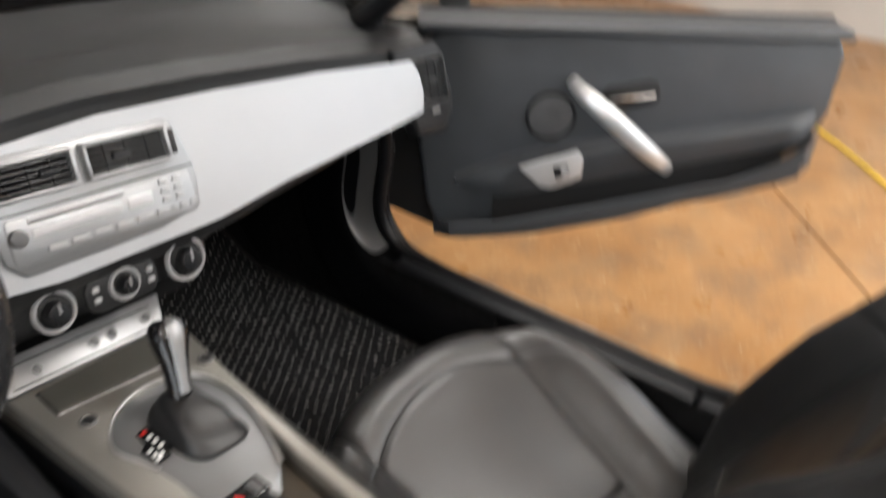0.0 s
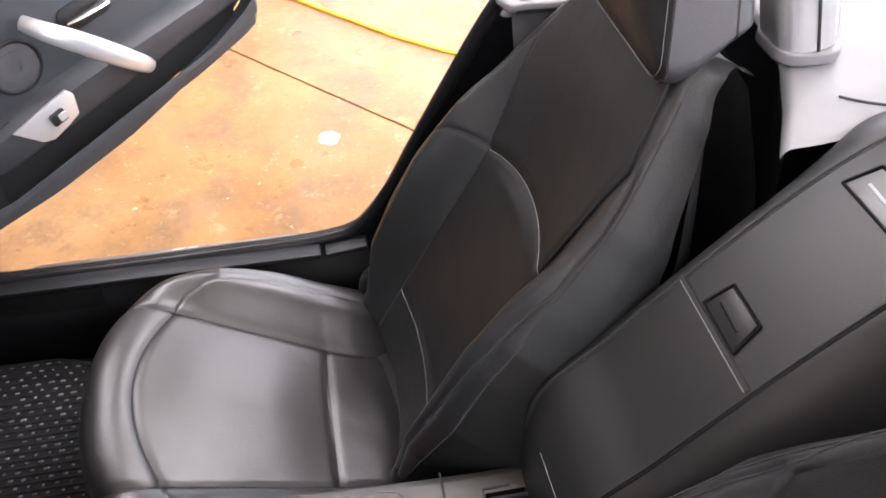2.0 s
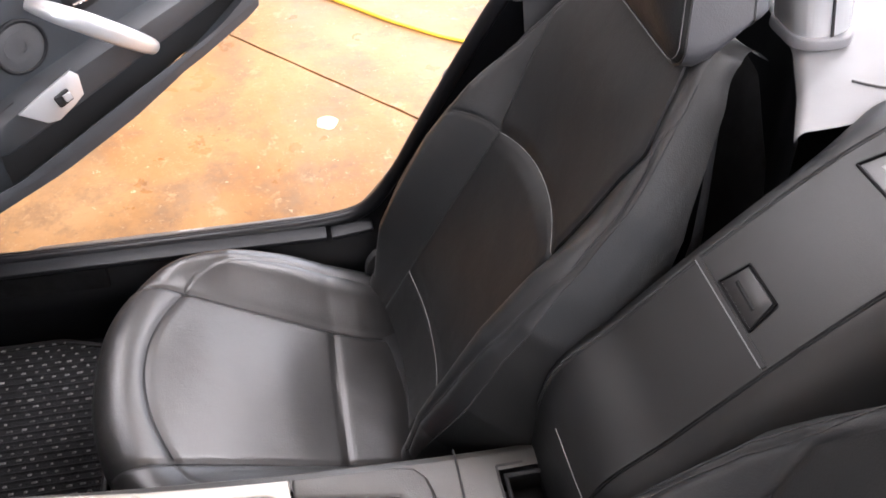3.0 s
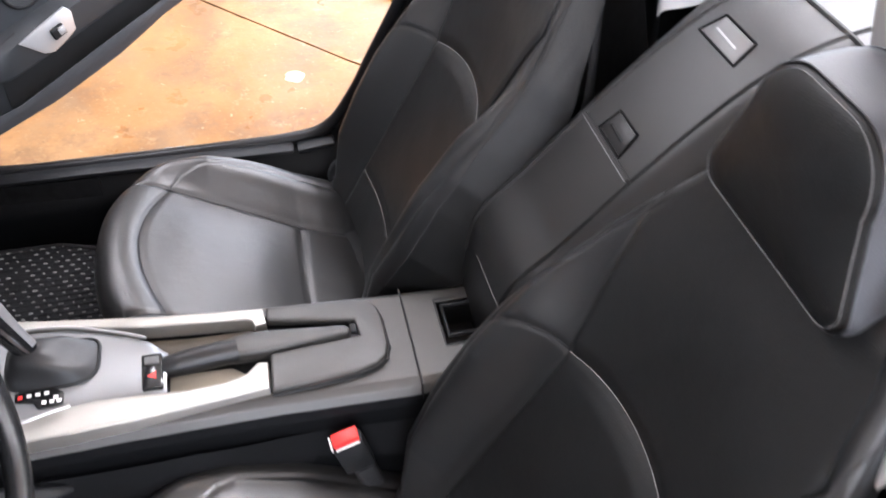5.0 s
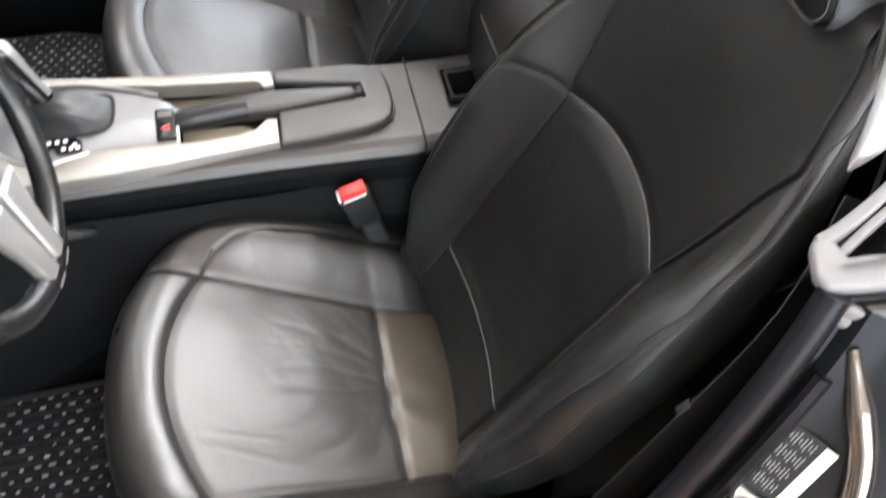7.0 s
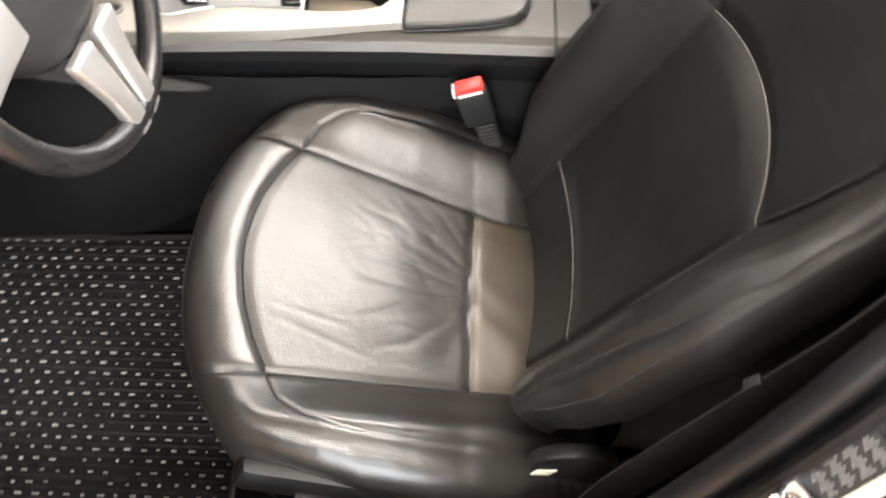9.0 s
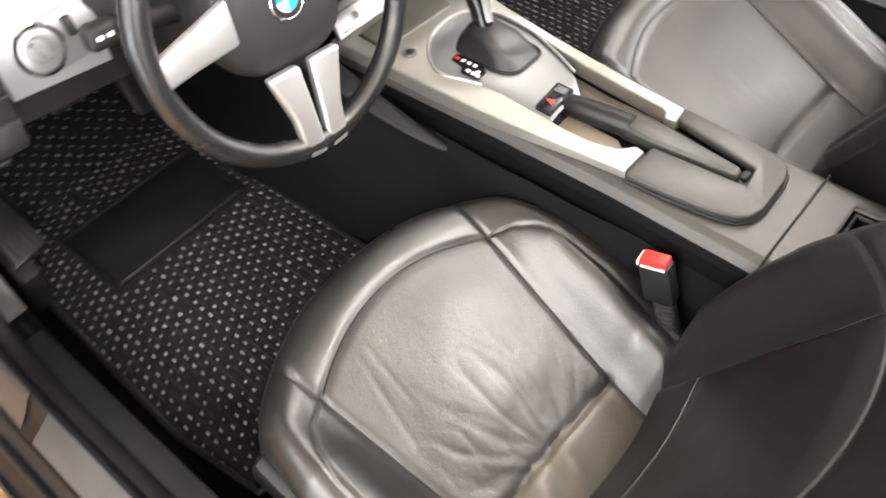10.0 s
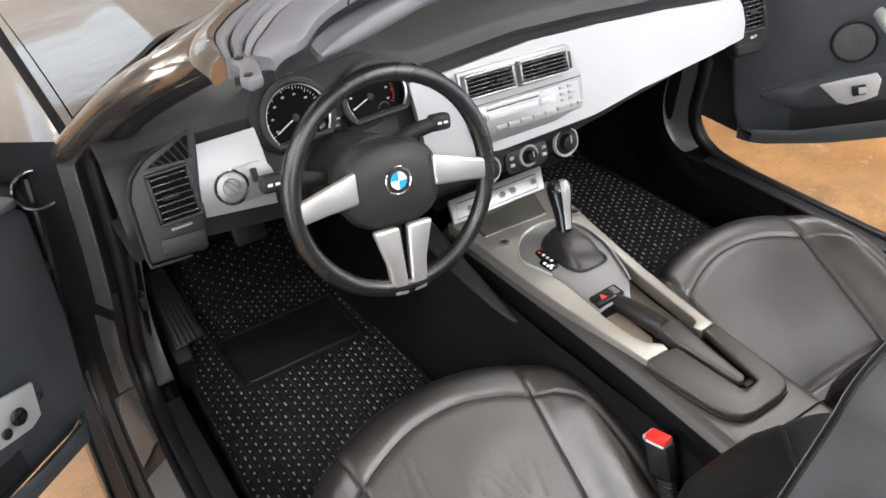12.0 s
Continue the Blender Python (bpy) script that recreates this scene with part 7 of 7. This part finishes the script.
for sg in (-1, 1):
    pts = spline([(sg * 0.668, 0.940, 0.868), (sg * 0.661, 0.888, 0.900), (sg * 0.622, 0.763, 0.990), (sg * 0.587, 0.670, 1.048), (sg * 0.552, 0.622, 1.078), (sg * 0.510, 0.616, 1.092), (sg * 0.455, 0.668, 1.096)], 24)
    part("pillar", tube(pts, [0.036 - 0.004 * k / 23 for k in range(24)], 14, flat=0.75), M_PAINT, scr, "painted windscreen pillar")
    part("pillar_trim", tube([p + Vector((-sg * 0.028, -0.012, -0.010)) for p in pts], 0.020, 12), M_PLASTIC_GREY, scr)
    for off, rr in (((-0.010, -0.030, 0.014), 0.0075), ((-0.038, -0.026, 0.004), 0.005)):
        part("pillar_seal", tube([p + Vector((sg * off[0], off[1], off[2])) for p in pts], rr, 8), M_RUBBER, scr, "black rubber seal along the pillar")
    sock = [(0.535, 0.489), (0.520, 0.507), (0.508, 0.496), (0.514, 0.461), (0.523, 0.428), (0.540, 0.423), (0.544, 0.440), (0.533, 0.462)]
    lp = part("latch_socket", prism([(sg * x, y) for x, y in (sock if sg < 0 else sock[::-1])], 0.014, Matrix.Translation((0, 0, 1.104)), 0.004, 3), M_HEADER, scr, "grey soft top latch socket")
    for hx, hy in ((0.535, 0.436), (0.526, 0.484)):
        part("socket_hole", disc(0.0052, 0.003, Matrix.Translation((sg * hx, hy, 1.1162)), 16, 0.001), M_DARK, lp)

hood = thing("bonnet", "glossy dark grey bonnet reflecting the lamps", "bonnet")


def bonnet_rear(x):
    return 1.42 - 0.35 * (abs(x) / 0.64) ** 2.3


def bonnet_z(x, y):
    return 0.872 - 0.060 * max(0.0, (y - 1.1) / 0.9) ** 1.6 + 0.014 * math.cos(x / 0.64 * math.pi / 2) - 0.006 * (abs(x) / 0.64) ** 6 + 0.010 * math.exp(-((abs(x) - 0.42) / 0.05) ** 2)


part("bonnet_skin", thick(grid(lambda u, v: ((2 * u - 1) * (0.64 - 0.02 * v), bonnet_rear((2 * u - 1) * 0.64) * (1 - v) + 2.62 * v, bonnet_z((2 * u - 1) * 0.64, bonnet_rear((2 * u - 1) * 0.64) * (1 - v) + 2.62 * v)), 60, 40), 0.008), M_PAINT, hood)
part("bonnet_edge", tube([((-1 + 2 * k / 60) * 0.64, bonnet_rear((-1 + 2 * k / 60) * 0.64) - 0.004, bonnet_z((-1 + 2 * k / 60) * 0.64, 1.2) - 0.006) for k in range(61)], 0.005, 8), M_RUBBER, hood, "black rubber edge strip")
part("cowl", grid(lambda u, v: ((-1 + 2 * u) * 0.645, (spline(BASE, 25)[round(u * 24)].y - 0.01) * (1 - v) + (bonnet_rear((2 * u - 1) * 0.64) + 0.04) * v, 0.845 - 0.02 * math.sin(math.pi * v)), 24, 6), M_COWL, body, "black plastic cowl below the glass")
part("bay_floor", box((1.34, 1.44, 0.02), (0, 1.86, 0.70), 0), M_DARK, body)
part("cowl_rib", tube(spline([(-0.60, 1.03, 0.862), (-0.50, 1.12, 0.872), (-0.36, 1.22, 0.878), (-0.15, 1.29, 0.882)], 24), 0.009, 8), M_PLASTIC_GREY, body, "grey moulded rib of the cowl")
for sg in (-1, 1):
    part("fender", thick(grid(lambda u, v, g=sg: (g * (0.645 - 0.02 * v + 0.20 * math.sin(u * math.pi / 2)), 0.992 + 0.02 * u + 1.5 * v, bonnet_z(0.64, 0.992 + 1.5 * v) + 0.004 - 0.42 * (1 - math.cos(u * math.pi / 2))), 20, 30), 0.008), M_PAINT, body, "glossy dark grey front wing")
def road_wheel(x, y):
    """Tyre with rounded shoulders, dished rim, five spokes and a hub."""
    sg = math.copysign(1, x)
    m = frame_of((x, y, 0.312), (0, 1, 0), (0, 0, 1)) if sg > 0 else frame_of((x, y, 0.312), (0, -1, 0), (0, 0, 1))
    turn = lambda prof, n=48: loft([[m @ Vector((r * math.cos(a), r * math.sin(a), z)) for a in (2 * math.pi * k / n for k in range(n))] for r, z in prof], cap=False)
    w = part("wheel", turn([(0.215, -0.105), (0.27, -0.112), (0.300, -0.100), (0.312, -0.075), (0.312, 0.075), (0.300, 0.100), (0.27, 0.112), (0.215, 0.105)]), M_RUBBER, body, "black rubber tyre on a silver rim")
    part("rim", turn([(0.218, 0.106), (0.210, 0.098), (0.200, 0.060), (0.196, -0.100)]), M_SILVER, w)
    for k in range(5):
        part("wheel_spoke", prism([(-0.022, 0.03), (0.022, 0.03), (0.016, 0.200), (-0.016, 0.200)], 0.02, m @ turned(0, 0, 72 * k).to_4x4() @ Matrix.Translation((0, 0, 0.055)), 0.004), M_SILVER, w)
    part("hub", disc(0.04, 0.03, m @ Matrix.Translation((0, 0, 0.055)), 24), M_SILVER, w)


for wx in (-0.735, 0.735):
    for wy in (1.72, -0.76):
        road_wheel(wx, wy)
wip = thing("wiper_arm", "black wiper arm lying at the foot of the glass", "wiper")
part("arm", tube(spline([(-0.55, 1.09, 0.872), (-0.30, 1.21, 0.90), (-0.05, 1.24, 0.915)], 16), 0.007, 8), M_DARK, wip)
part("blade", tube(spline([(-0.56, 1.10, 0.895), (-0.30, 1.165, 0.918), (0.02, 1.18, 0.93)], 16), 0.006, 8), M_RUBBER, wip)

# ---- doors ----
def car_door(sg, angle, label):
    d = thing("side_door", label, "door", "side doors", at=(sg * 0.72, 0.968, 0))
    U = Vector((sg * math.sin(radians(angle)), -math.cos(radians(angle)), 0))
    N = Vector((-sg * math.cos(radians(angle)), -math.sin(radians(angle)), 0))
    M = Matrix(((U.x, 0, N.x, 0), (U.y, 0, N.y, 0), (0, 1, 0, 0), (0, 0, 0, 1)))
    bottom = [(0.105, 0.47), (0.125, 0.425), (0.16, 0.405), (0.33, 0.420), (0.50, 0.455), (0.62, 0.493), (0.74, 0.540), (0.82, 0.578), (0.87, 0.618), (0.90, 0.68)]
    top = [(0.905, 0.80), (0.885, 0.835), (0.60, 0.838), (0.30, 0.838), (0.14, 0.838), (0.08, 0.80), (0.085, 0.60)]
    ahead = 0.028 if sg < 0 else -0.010
    bottom = [(u - ahead * smooth01((0.2 - u) / 0.06), z) for u, z in bottom]
    top = [(u - ahead * smooth01((0.2 - u) / 0.06), z) for u, z in top]
    panel = part("door_panel", prism(bottom + top, 0.055, M @ Matrix.Translation((0, 0, -0.055)), 0.012, 3), M_DOOR, d, "grey-black door lining")
    skin_out = [(-0.03, 0.45), (0.14, 0.42), (0.4, 0.44), (0.62, 0.50), (0.80, 0.575), (0.89, 0.68), (0.91, 0.82), (0.5, 0.845), (-0.02, 0.85), (-0.05, 0.6)]
    part("door_skin", prism(skin_out, 0.09, M @ Matrix.Translation((0, 0, -0.165)), 0.02, 3), M_PAINT, d, "dark grey painted door skin")
    part("inner_shell", prism([(0.0, 0.46), (0.13, 0.400), (0.34, 0.412), (0.52, 0.452), (0.80, 0.562), (0.885, 0.66), (0.90, 0.82), (0.0, 0.82)], 0.06, M @ Matrix.Translation((0, 0, -0.095)), 0.01), M_DARK, d)
    part("window_ledge", prism([(0.09, 0.833), (0.90, 0.833), (0.90, 0.852), (0.09, 0.852)], 0.13, M @ Matrix.Translation((0, 0, -0.10)), 0.008, 3), M_DOOR, d)
    part("glass_gap", box((0.80, 0.004, 0.014), (0, 0, 0), 0), M_DARK, d).matrix_local = M @ Matrix.Translation((0.50, 0.853, -0.08))
    # lower bulge with the long pocket
    rings = []
    for k in range(25):
        u = 0.13 + 0.75 * k / 24
        zb = lerp(bottom, u)
        zt = lerp([(0.13, 0.475), (0.255, 0.480), (0.50, 0.535), (0.70, 0.578), (0.82, 0.612), (0.88, 0.640)], u)
        w = 0.050 * smooth01((u - 0.10) / 0.06) * smooth01((0.90 - u) / 0.05)
        sec = [(zb + 0.004, 0.0), (zb + 0.002, w * 0.6), (zb + 0.012, w * 0.95), (zb + 0.03, w), (zt - 0.030, w * 1.02), (zt - 0.021, w * 0.96), (zt - 0.024, w * 0.86), (zt - 0.060, w * 0.80), (zt - 0.062, 0.004)]
        rings.append([M @ Vector((u, z, ww)) for z, ww in sec])
    part("map_pocket", loft(rings), M_DOOR, d, "long map pocket along the door")
    # black sheet laid behind the pocket mouth in place of its shade
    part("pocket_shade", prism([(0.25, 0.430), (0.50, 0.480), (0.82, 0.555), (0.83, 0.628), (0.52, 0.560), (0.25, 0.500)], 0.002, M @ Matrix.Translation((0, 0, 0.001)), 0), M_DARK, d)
    # armrest swelling
    rings = []
    for k in range(25):
        u = 0.17 + 0.70 * k / 24
        zl = lerp([(0.17, 0.515), (0.255, 0.500), (0.50, 0.552), (0.87, 0.635)], u)
        zh = lerp([(0.17, 0.535), (0.30, 0.590), (0.50, 0.628), (0.87, 0.690)], u)
        w = 0.034 * smooth01((u - 0.15) / 0.14) * smooth01((0.89 - u) / 0.05)
        rings.append([M @ Vector((u, z, ww)) for z, ww in ((zl, 0.0), (zl + 0.002, w * 0.8), (zl + 0.012, w), (zh - 0.012, w), (zh, w * 0.6), (zh + 0.006, 0.0))])
    part("armrest", loft(rings), M_DOOR, d)
    part("lining_seam", tube([M @ Vector(p) for p in ((0.172, 0.533, 0.004), (0.235, 0.562, 0.012), (0.30, 0.590, 0.02))], 0.0016, 6), M_DARK, d)
    sp = part("speaker", ring(0.043, 0.050, 0.006, M @ Matrix.Translation((0.353, 0.668, 0.0))), M_PLASTIC_GREY, d, "round door speaker")
    part("speaker_grille", disc(0.044, 0.004, M @ Matrix.Translation((0.353, 0.668, 0.0))), M_GREYGRILLE, sp)
    part("speaker_cone", ring(0.010, 0.030, 0.003, M @ Matrix.Translation((0.353, 0.668, 0.003))), M_GREYGRILLE, sp)
    plate = [(0.293, 0.574), (0.345, 0.592), (0.407, 0.611), (0.420, 0.596), (0.419, 0.556), (0.395, 0.543), (0.360, 0.529), (0.338, 0.534)]
    if sg < 0:
        plate = [(0.206, 0.592), (0.26, 0.612), (0.34, 0.634), (0.405, 0.648), (0.420, 0.630), (0.419, 0.590), (0.39, 0.572), (0.27, 0.536), (0.240, 0.527), (0.216, 0.532)]
    pl = part("switch_plate", prism(plate, 0.006, M @ Matrix.Translation((0, 0, 0.033)), 0.002), M_SILVER, d, "silver window switch plate")
    if sg > 0:
        part("window_switch", box((0.030, 0.024, 0.010), (0, 0, 0), 0.003), M_DARK, pl).matrix_local = M @ Matrix.Translation((0.378, 0.569, 0.042)) @ turned(0, 0, 15).to_4x4()
        part("switch_key", box((0.016, 0.016, 0.006), (0, 0, 0), 0.002), M_GREYBTN, pl).matrix_local = M @ Matrix.Translation((0.384, 0.571, 0.047)) @ turned(0, 0, 15).to_4x4()
    else:
        part("mirror_knob", disc(0.0135, 0.014, M @ Matrix.Translation((0.257, 0.571, 0.039)), bevel=0.006), M_GLOSS, pl, "round black mirror knob")
        part("mirror_switch", disc(0.0085, 0.008, M @ Matrix.Translation((0.284, 0.562, 0.039)), bevel=0.003), M_GLOSS, pl)
        for k in range(2):
            part("window_switch", box((0.026, 0.024, 0.009), (0, 0, 0), 0.003), M_DARK, pl).matrix_local = M @ Matrix.Translation((0.325 + 0.038 * k, 0.592 + 0.009 * k, 0.042)) @ turned(0, 0, 14).to_4x4()
    grip = spline([M @ Vector(p) for p in ((0.385, 0.742, 0.012), (0.405, 0.728, 0.046), (0.45, 0.695, 0.066), (0.51, 0.645, 0.068), (0.56, 0.602, 0.056), (0.590, 0.574, 0.030))], 30)
    part("pull_handle", tube(grip, [0.013 + 0.007 * math.sin(math.pi * k / 29) for k in range(30)], 14, flat=0.62, up=N), M_SILVER, d, "curved silver pull handle")
    part("opener_dish", prism(rounded(0.11, 0.05, 0.02), 0.003, M @ Matrix.Translation((0.505, 0.715, 0.0)) @ turned(0, 0, 10).to_4x4(), 0.001), M_DARK, d)
    part("opener", tube(spline([M @ Vector(p) for p in ((0.465, 0.706, 0.008), (0.50, 0.716, 0.018), (0.545, 0.722, 0.016))], 12), [0.007 + 0.003 * k / 11 for k in range(12)], 10, flat=0.6), M_CHROME, d, "chrome door opener")
    # mirror on the outside
    mi = part("mirror_shell", grid(lambda u, v: M @ Vector((0.10 + 0.10 * (1 - math.cos(math.pi * v)) * 0.9, 0.905 + 0.055 * math.sin(2 * math.pi * u) * math.sin(math.pi * v) ** 0.5, -0.21 + 0.06 * math.cos(2 * math.pi * u) * math.sin(math.pi * v) ** 0.5)), 24, 16, wrap_u=True), M_PAINT, d, "painted door mirror shell")
    part("mirror_foot", box((0.06, 0.05, 0.12), (0, 0, 0), 0.015), M_DARK, d).matrix_local = M @ Matrix.Translation((0.16, 0.86, -0.15))
    boot_at = [(-0.03, 0.655, -0.06), (0.02, 0.668, -0.045), (0.06, 0.690, -0.02)]
    part("cable_boot", tube(spline([M @ Vector(p) for p in boot_at], 40), [0.013 + 0.0035 * math.sin(k * 1.6) for k in range(40)], 12), M_RUBBER, d, "ribbed black rubber cable boot")
    # hinge and check strap
    for z in (0.45, 0.70):
        part("hinge", box((0.09, 0.045, 0.022), (0, 0, 0), 0.006), M_STEEL, d).matrix_local = M @ Matrix.Translation((0.02, z, -0.075))
    return d


M_GREYGRILLE = mat("grey_speaker_mesh", (0.06, 0.062, 0.066), 0.55, tone=0.1, grain=0.8, grain_scale=1500)
car_door(1, 40.6, "open black-lined passenger door with a silver pull handle")
car_door(-1, 49.0, "open black-lined driver's door with a silver switch plate")

# foot rest, pedals
fr = thing("foot_rest", "ribbed black plastic foot rest", "foot rest")
FM = frame_of((-0.588, 1.040, 0.448), (1, 0, 0), (0.10, 0.83, 0.55))
part("rest_plate", prism([(-0.030, -0.085), (0.030, -0.075), (0.014, 0.085), (-0.026, 0.085)], 0.012, FM, 0.003), M_RUBBER, fr)
for k in range(6):
    part("rib", tube([FM @ Vector((-0.026 + 0.0105 * k, -0.079, 0.013)), FM @ Vector((-0.023 + 0.0066 * k, 0.080, 0.013))], 0.0024, 6), M_PLASTIC_GREY, fr)
part("rest_block", box((0.036, 0.15, 0.14), (-0.606, 1.07, 0.335), 0.01, rot=turned(24)), M_DARK, fr)
for nm, px, w, h, z in (("brake_pedal", -0.36, 0.075, 0.055, 0.44), ("accelerator_pedal", -0.245, 0.05, 0.15, 0.40)):
    p = thing(nm, "black rubber-faced " + nm.replace("_", " "), "pedal")
    pm = frame_of((px, 1.22, z), (1, 0, 0), (0, 0.5, 0.86))
    part("pad", prism(rounded(w, h, 0.01), 0.012, pm, 0.003), M_RUBBER, p)
    for k in range(3):
        part("rib", box((w * 0.8, 0.004, 0.004), (0, 0, 0), 0.001), M_DARK, p).matrix_local = pm @ Matrix.Translation((0, (k - 1) * h * 0.28, 0.0125))
    part("arm", tube([pm @ Vector((0, 0, 0)), pm @ Vector((0, 0.12, -0.10)), pm @ Vector((0, 0.22, -0.14))], 0.009, 8), M_DARK, p)
kb = thing("bonnet_release", "small black bonnet release with a white symbol", "lever")
part("lever", box((0.012, 0.045, 0.03), (-0.650, 0.93, 0.575), 0.004), M_DARK, kb)
part("symbol", box((0.001, 0.014, 0.012), (-0.6435, 0.93, 0.577), 0), M_WHITE, kb)


# ---- floor mats ----
def floor_mat(outline, label, heel):
    """Ribbed mat with bound edge; rows of woven flecks as real bumps."""
    mt = thing("floor_mat", label, "floor mat", "floor mats")
    zf = lambda y: 0.262 + (0.0 if y < 1.22 else 0.75 * (y - 1.22) ** 1.15)
    def inside(x, y, pad=0.0):
        c = False
        for (x0, y0), (x1, y1) in zip(outline, outline[1:] + outline[:1]):
            if (y0 > y) != (y1 > y) and x < (x1 - x0) * (y - y0) / (y1 - y0) + x0:
                c = not c
        return c
    xs, ys = [p[0] for p in outline], [p[1] for p in outline]
    nx, ny = 40, 60
    f = lambda u, v: (min(xs) + (max(xs) - min(xs)) * u, min(ys) + (max(ys) - min(ys)) * v, zf(min(ys) + (max(ys) - min(ys)) * v))
    base = grid(f, nx, ny, keep=lambda u, v: inside(*f(u, v)[:2]))
    part("mat_base", base, M_MAT, mt)
    dense = []
    for (x0, y0), (x1, y1) in zip(outline, outline[1:] + outline[:1]):
        dense += [(x0 + (x1 - x0) * k / 12, y0 + (y1 - y0) * k / 12) for k in range(12)]
    part("binding", tube([(x, y, zf(y) + 0.001) for x, y in dense], 0.005, 8, closed=True), M_RUBBER, mt)
    rnd = random.Random(5)
    verts, faces = [], []
    j, x = 0, min(xs)
    while x < max(xs):
        y = min(ys) + (0.0105 if j % 2 else 0)
        while y < max(ys):
            if inside(x, y) and not (heel and heel[0] - 0.012 < x < heel[1] + 0.012 and heel[2] - 0.012 < y < heel[3] + 0.012) and rnd.random() > 0.05:
                l2, w2, h2 = 0.0037 * rnd.uniform(0.4, 1.35), 0.0017 * rnd.uniform(0.7, 1.25), 0.0026
                z = zf(y) + 0.0015
                cx, cy = x + rnd.uniform(-1, 1) * 0.0010, y + rnd.uniform(-1, 1) * 0.0016
                n0 = len(verts)
                verts += [(cx - w2, cy - l2, z), (cx + w2, cy - l2, z), (cx + w2, cy + l2, z), (cx - w2, cy + l2, z), (cx, cy - l2 * 0.5, z + h2), (cx, cy + l2 * 0.5, z + h2)]
                faces += [tuple(n0 + q for q in t) for t in ((0, 1, 4), (1, 2, 5, 4), (2, 3, 5), (3, 0, 4, 5))]
            y += 0.021
        x += 0.0150
        j += 1
    ribs = bmesh.new()
    x = min(xs) + 0.0075
    while x < max(xs):
        run = [y for y in (min(ys) + 0.02 * k for k in range(int((max(ys) - min(ys)) / 0.02) + 1)) if inside(x, y) and inside(x, y + 0.02)]
        for y in run:
            if not (heel and heel[0] - 0.006 < x < heel[1] + 0.006 and heel[2] - 0.022 < y < heel[3] + 0.004):
                a = [ribs.verts.new((x + dx, y + dy, zf(y + dy) + dz)) for dy in (0, 0.02) for dx, dz in ((-0.0032, 0.0005), (0, 0.0030), (0.0032, 0.0005))]
                ribs.faces.new((a[0], a[1], a[4], a[3]))
                ribs.faces.new((a[1], a[2], a[5], a[4]))
        x += 0.0150
    tagged(part("mat_rib", ribs, M_CARPET_GREY, mt, smooth=False), "woven ribs of the mat", kind="stuff")
    me = bpy.data.meshes.new("flecks")
    me.from_pydata(verts, [], faces)
    me.materials.append(M_FLECK)
    fl = new("fleck_weave", me)
    fl.parent = mt
    tagged(fl, "pale woven flecks of the mat", kind="stuff")
    if heel:
        hp = part("heel_pad", box((heel[1] - heel[0], heel[3] - heel[2], 0.006), ((heel[0] + heel[1]) / 2, (heel[2] + heel[3]) / 2, 0.266), 0.002), M_HEEL, mt, "smooth black heel pad")
        part("heel_rim", tube([(x, y, 0.269) for x, y in rounded(heel[1] - heel[0] - 0.012, heel[3] - heel[2] - 0.012, 0.008, 4, (heel[0] + heel[1]) / 2, (heel[2] + heel[3]) / 2)], 0.0016, 5, closed=True), M_RUBBER, hp)
    return mt


M_HEEL = mat("heel_pad_rubber", (0.010, 0.010, 0.011), 0.42, tone=0.3, tone_scale=20, grain=0.3, grain_scale=300)
floor_mat([(-0.200, 0.50), (-0.212, 1.10), (-0.225, 1.44), (-0.50, 1.46), (-0.54, 1.16), (-0.60, 1.10), (-0.618, 0.66), (-0.60, 0.50)], "black ribbed floor mat with pale flecks and a heel pad", (-0.510, -0.240, 0.945, 1.115))
floor_mat([(0.215, 0.60), (0.22, 1.10), (0.235, 1.44), (0.60, 1.44), (0.625, 1.10), (0.625, 0.70), (0.59, 0.60)], "black ribbed floor mat with pale flecks", None)
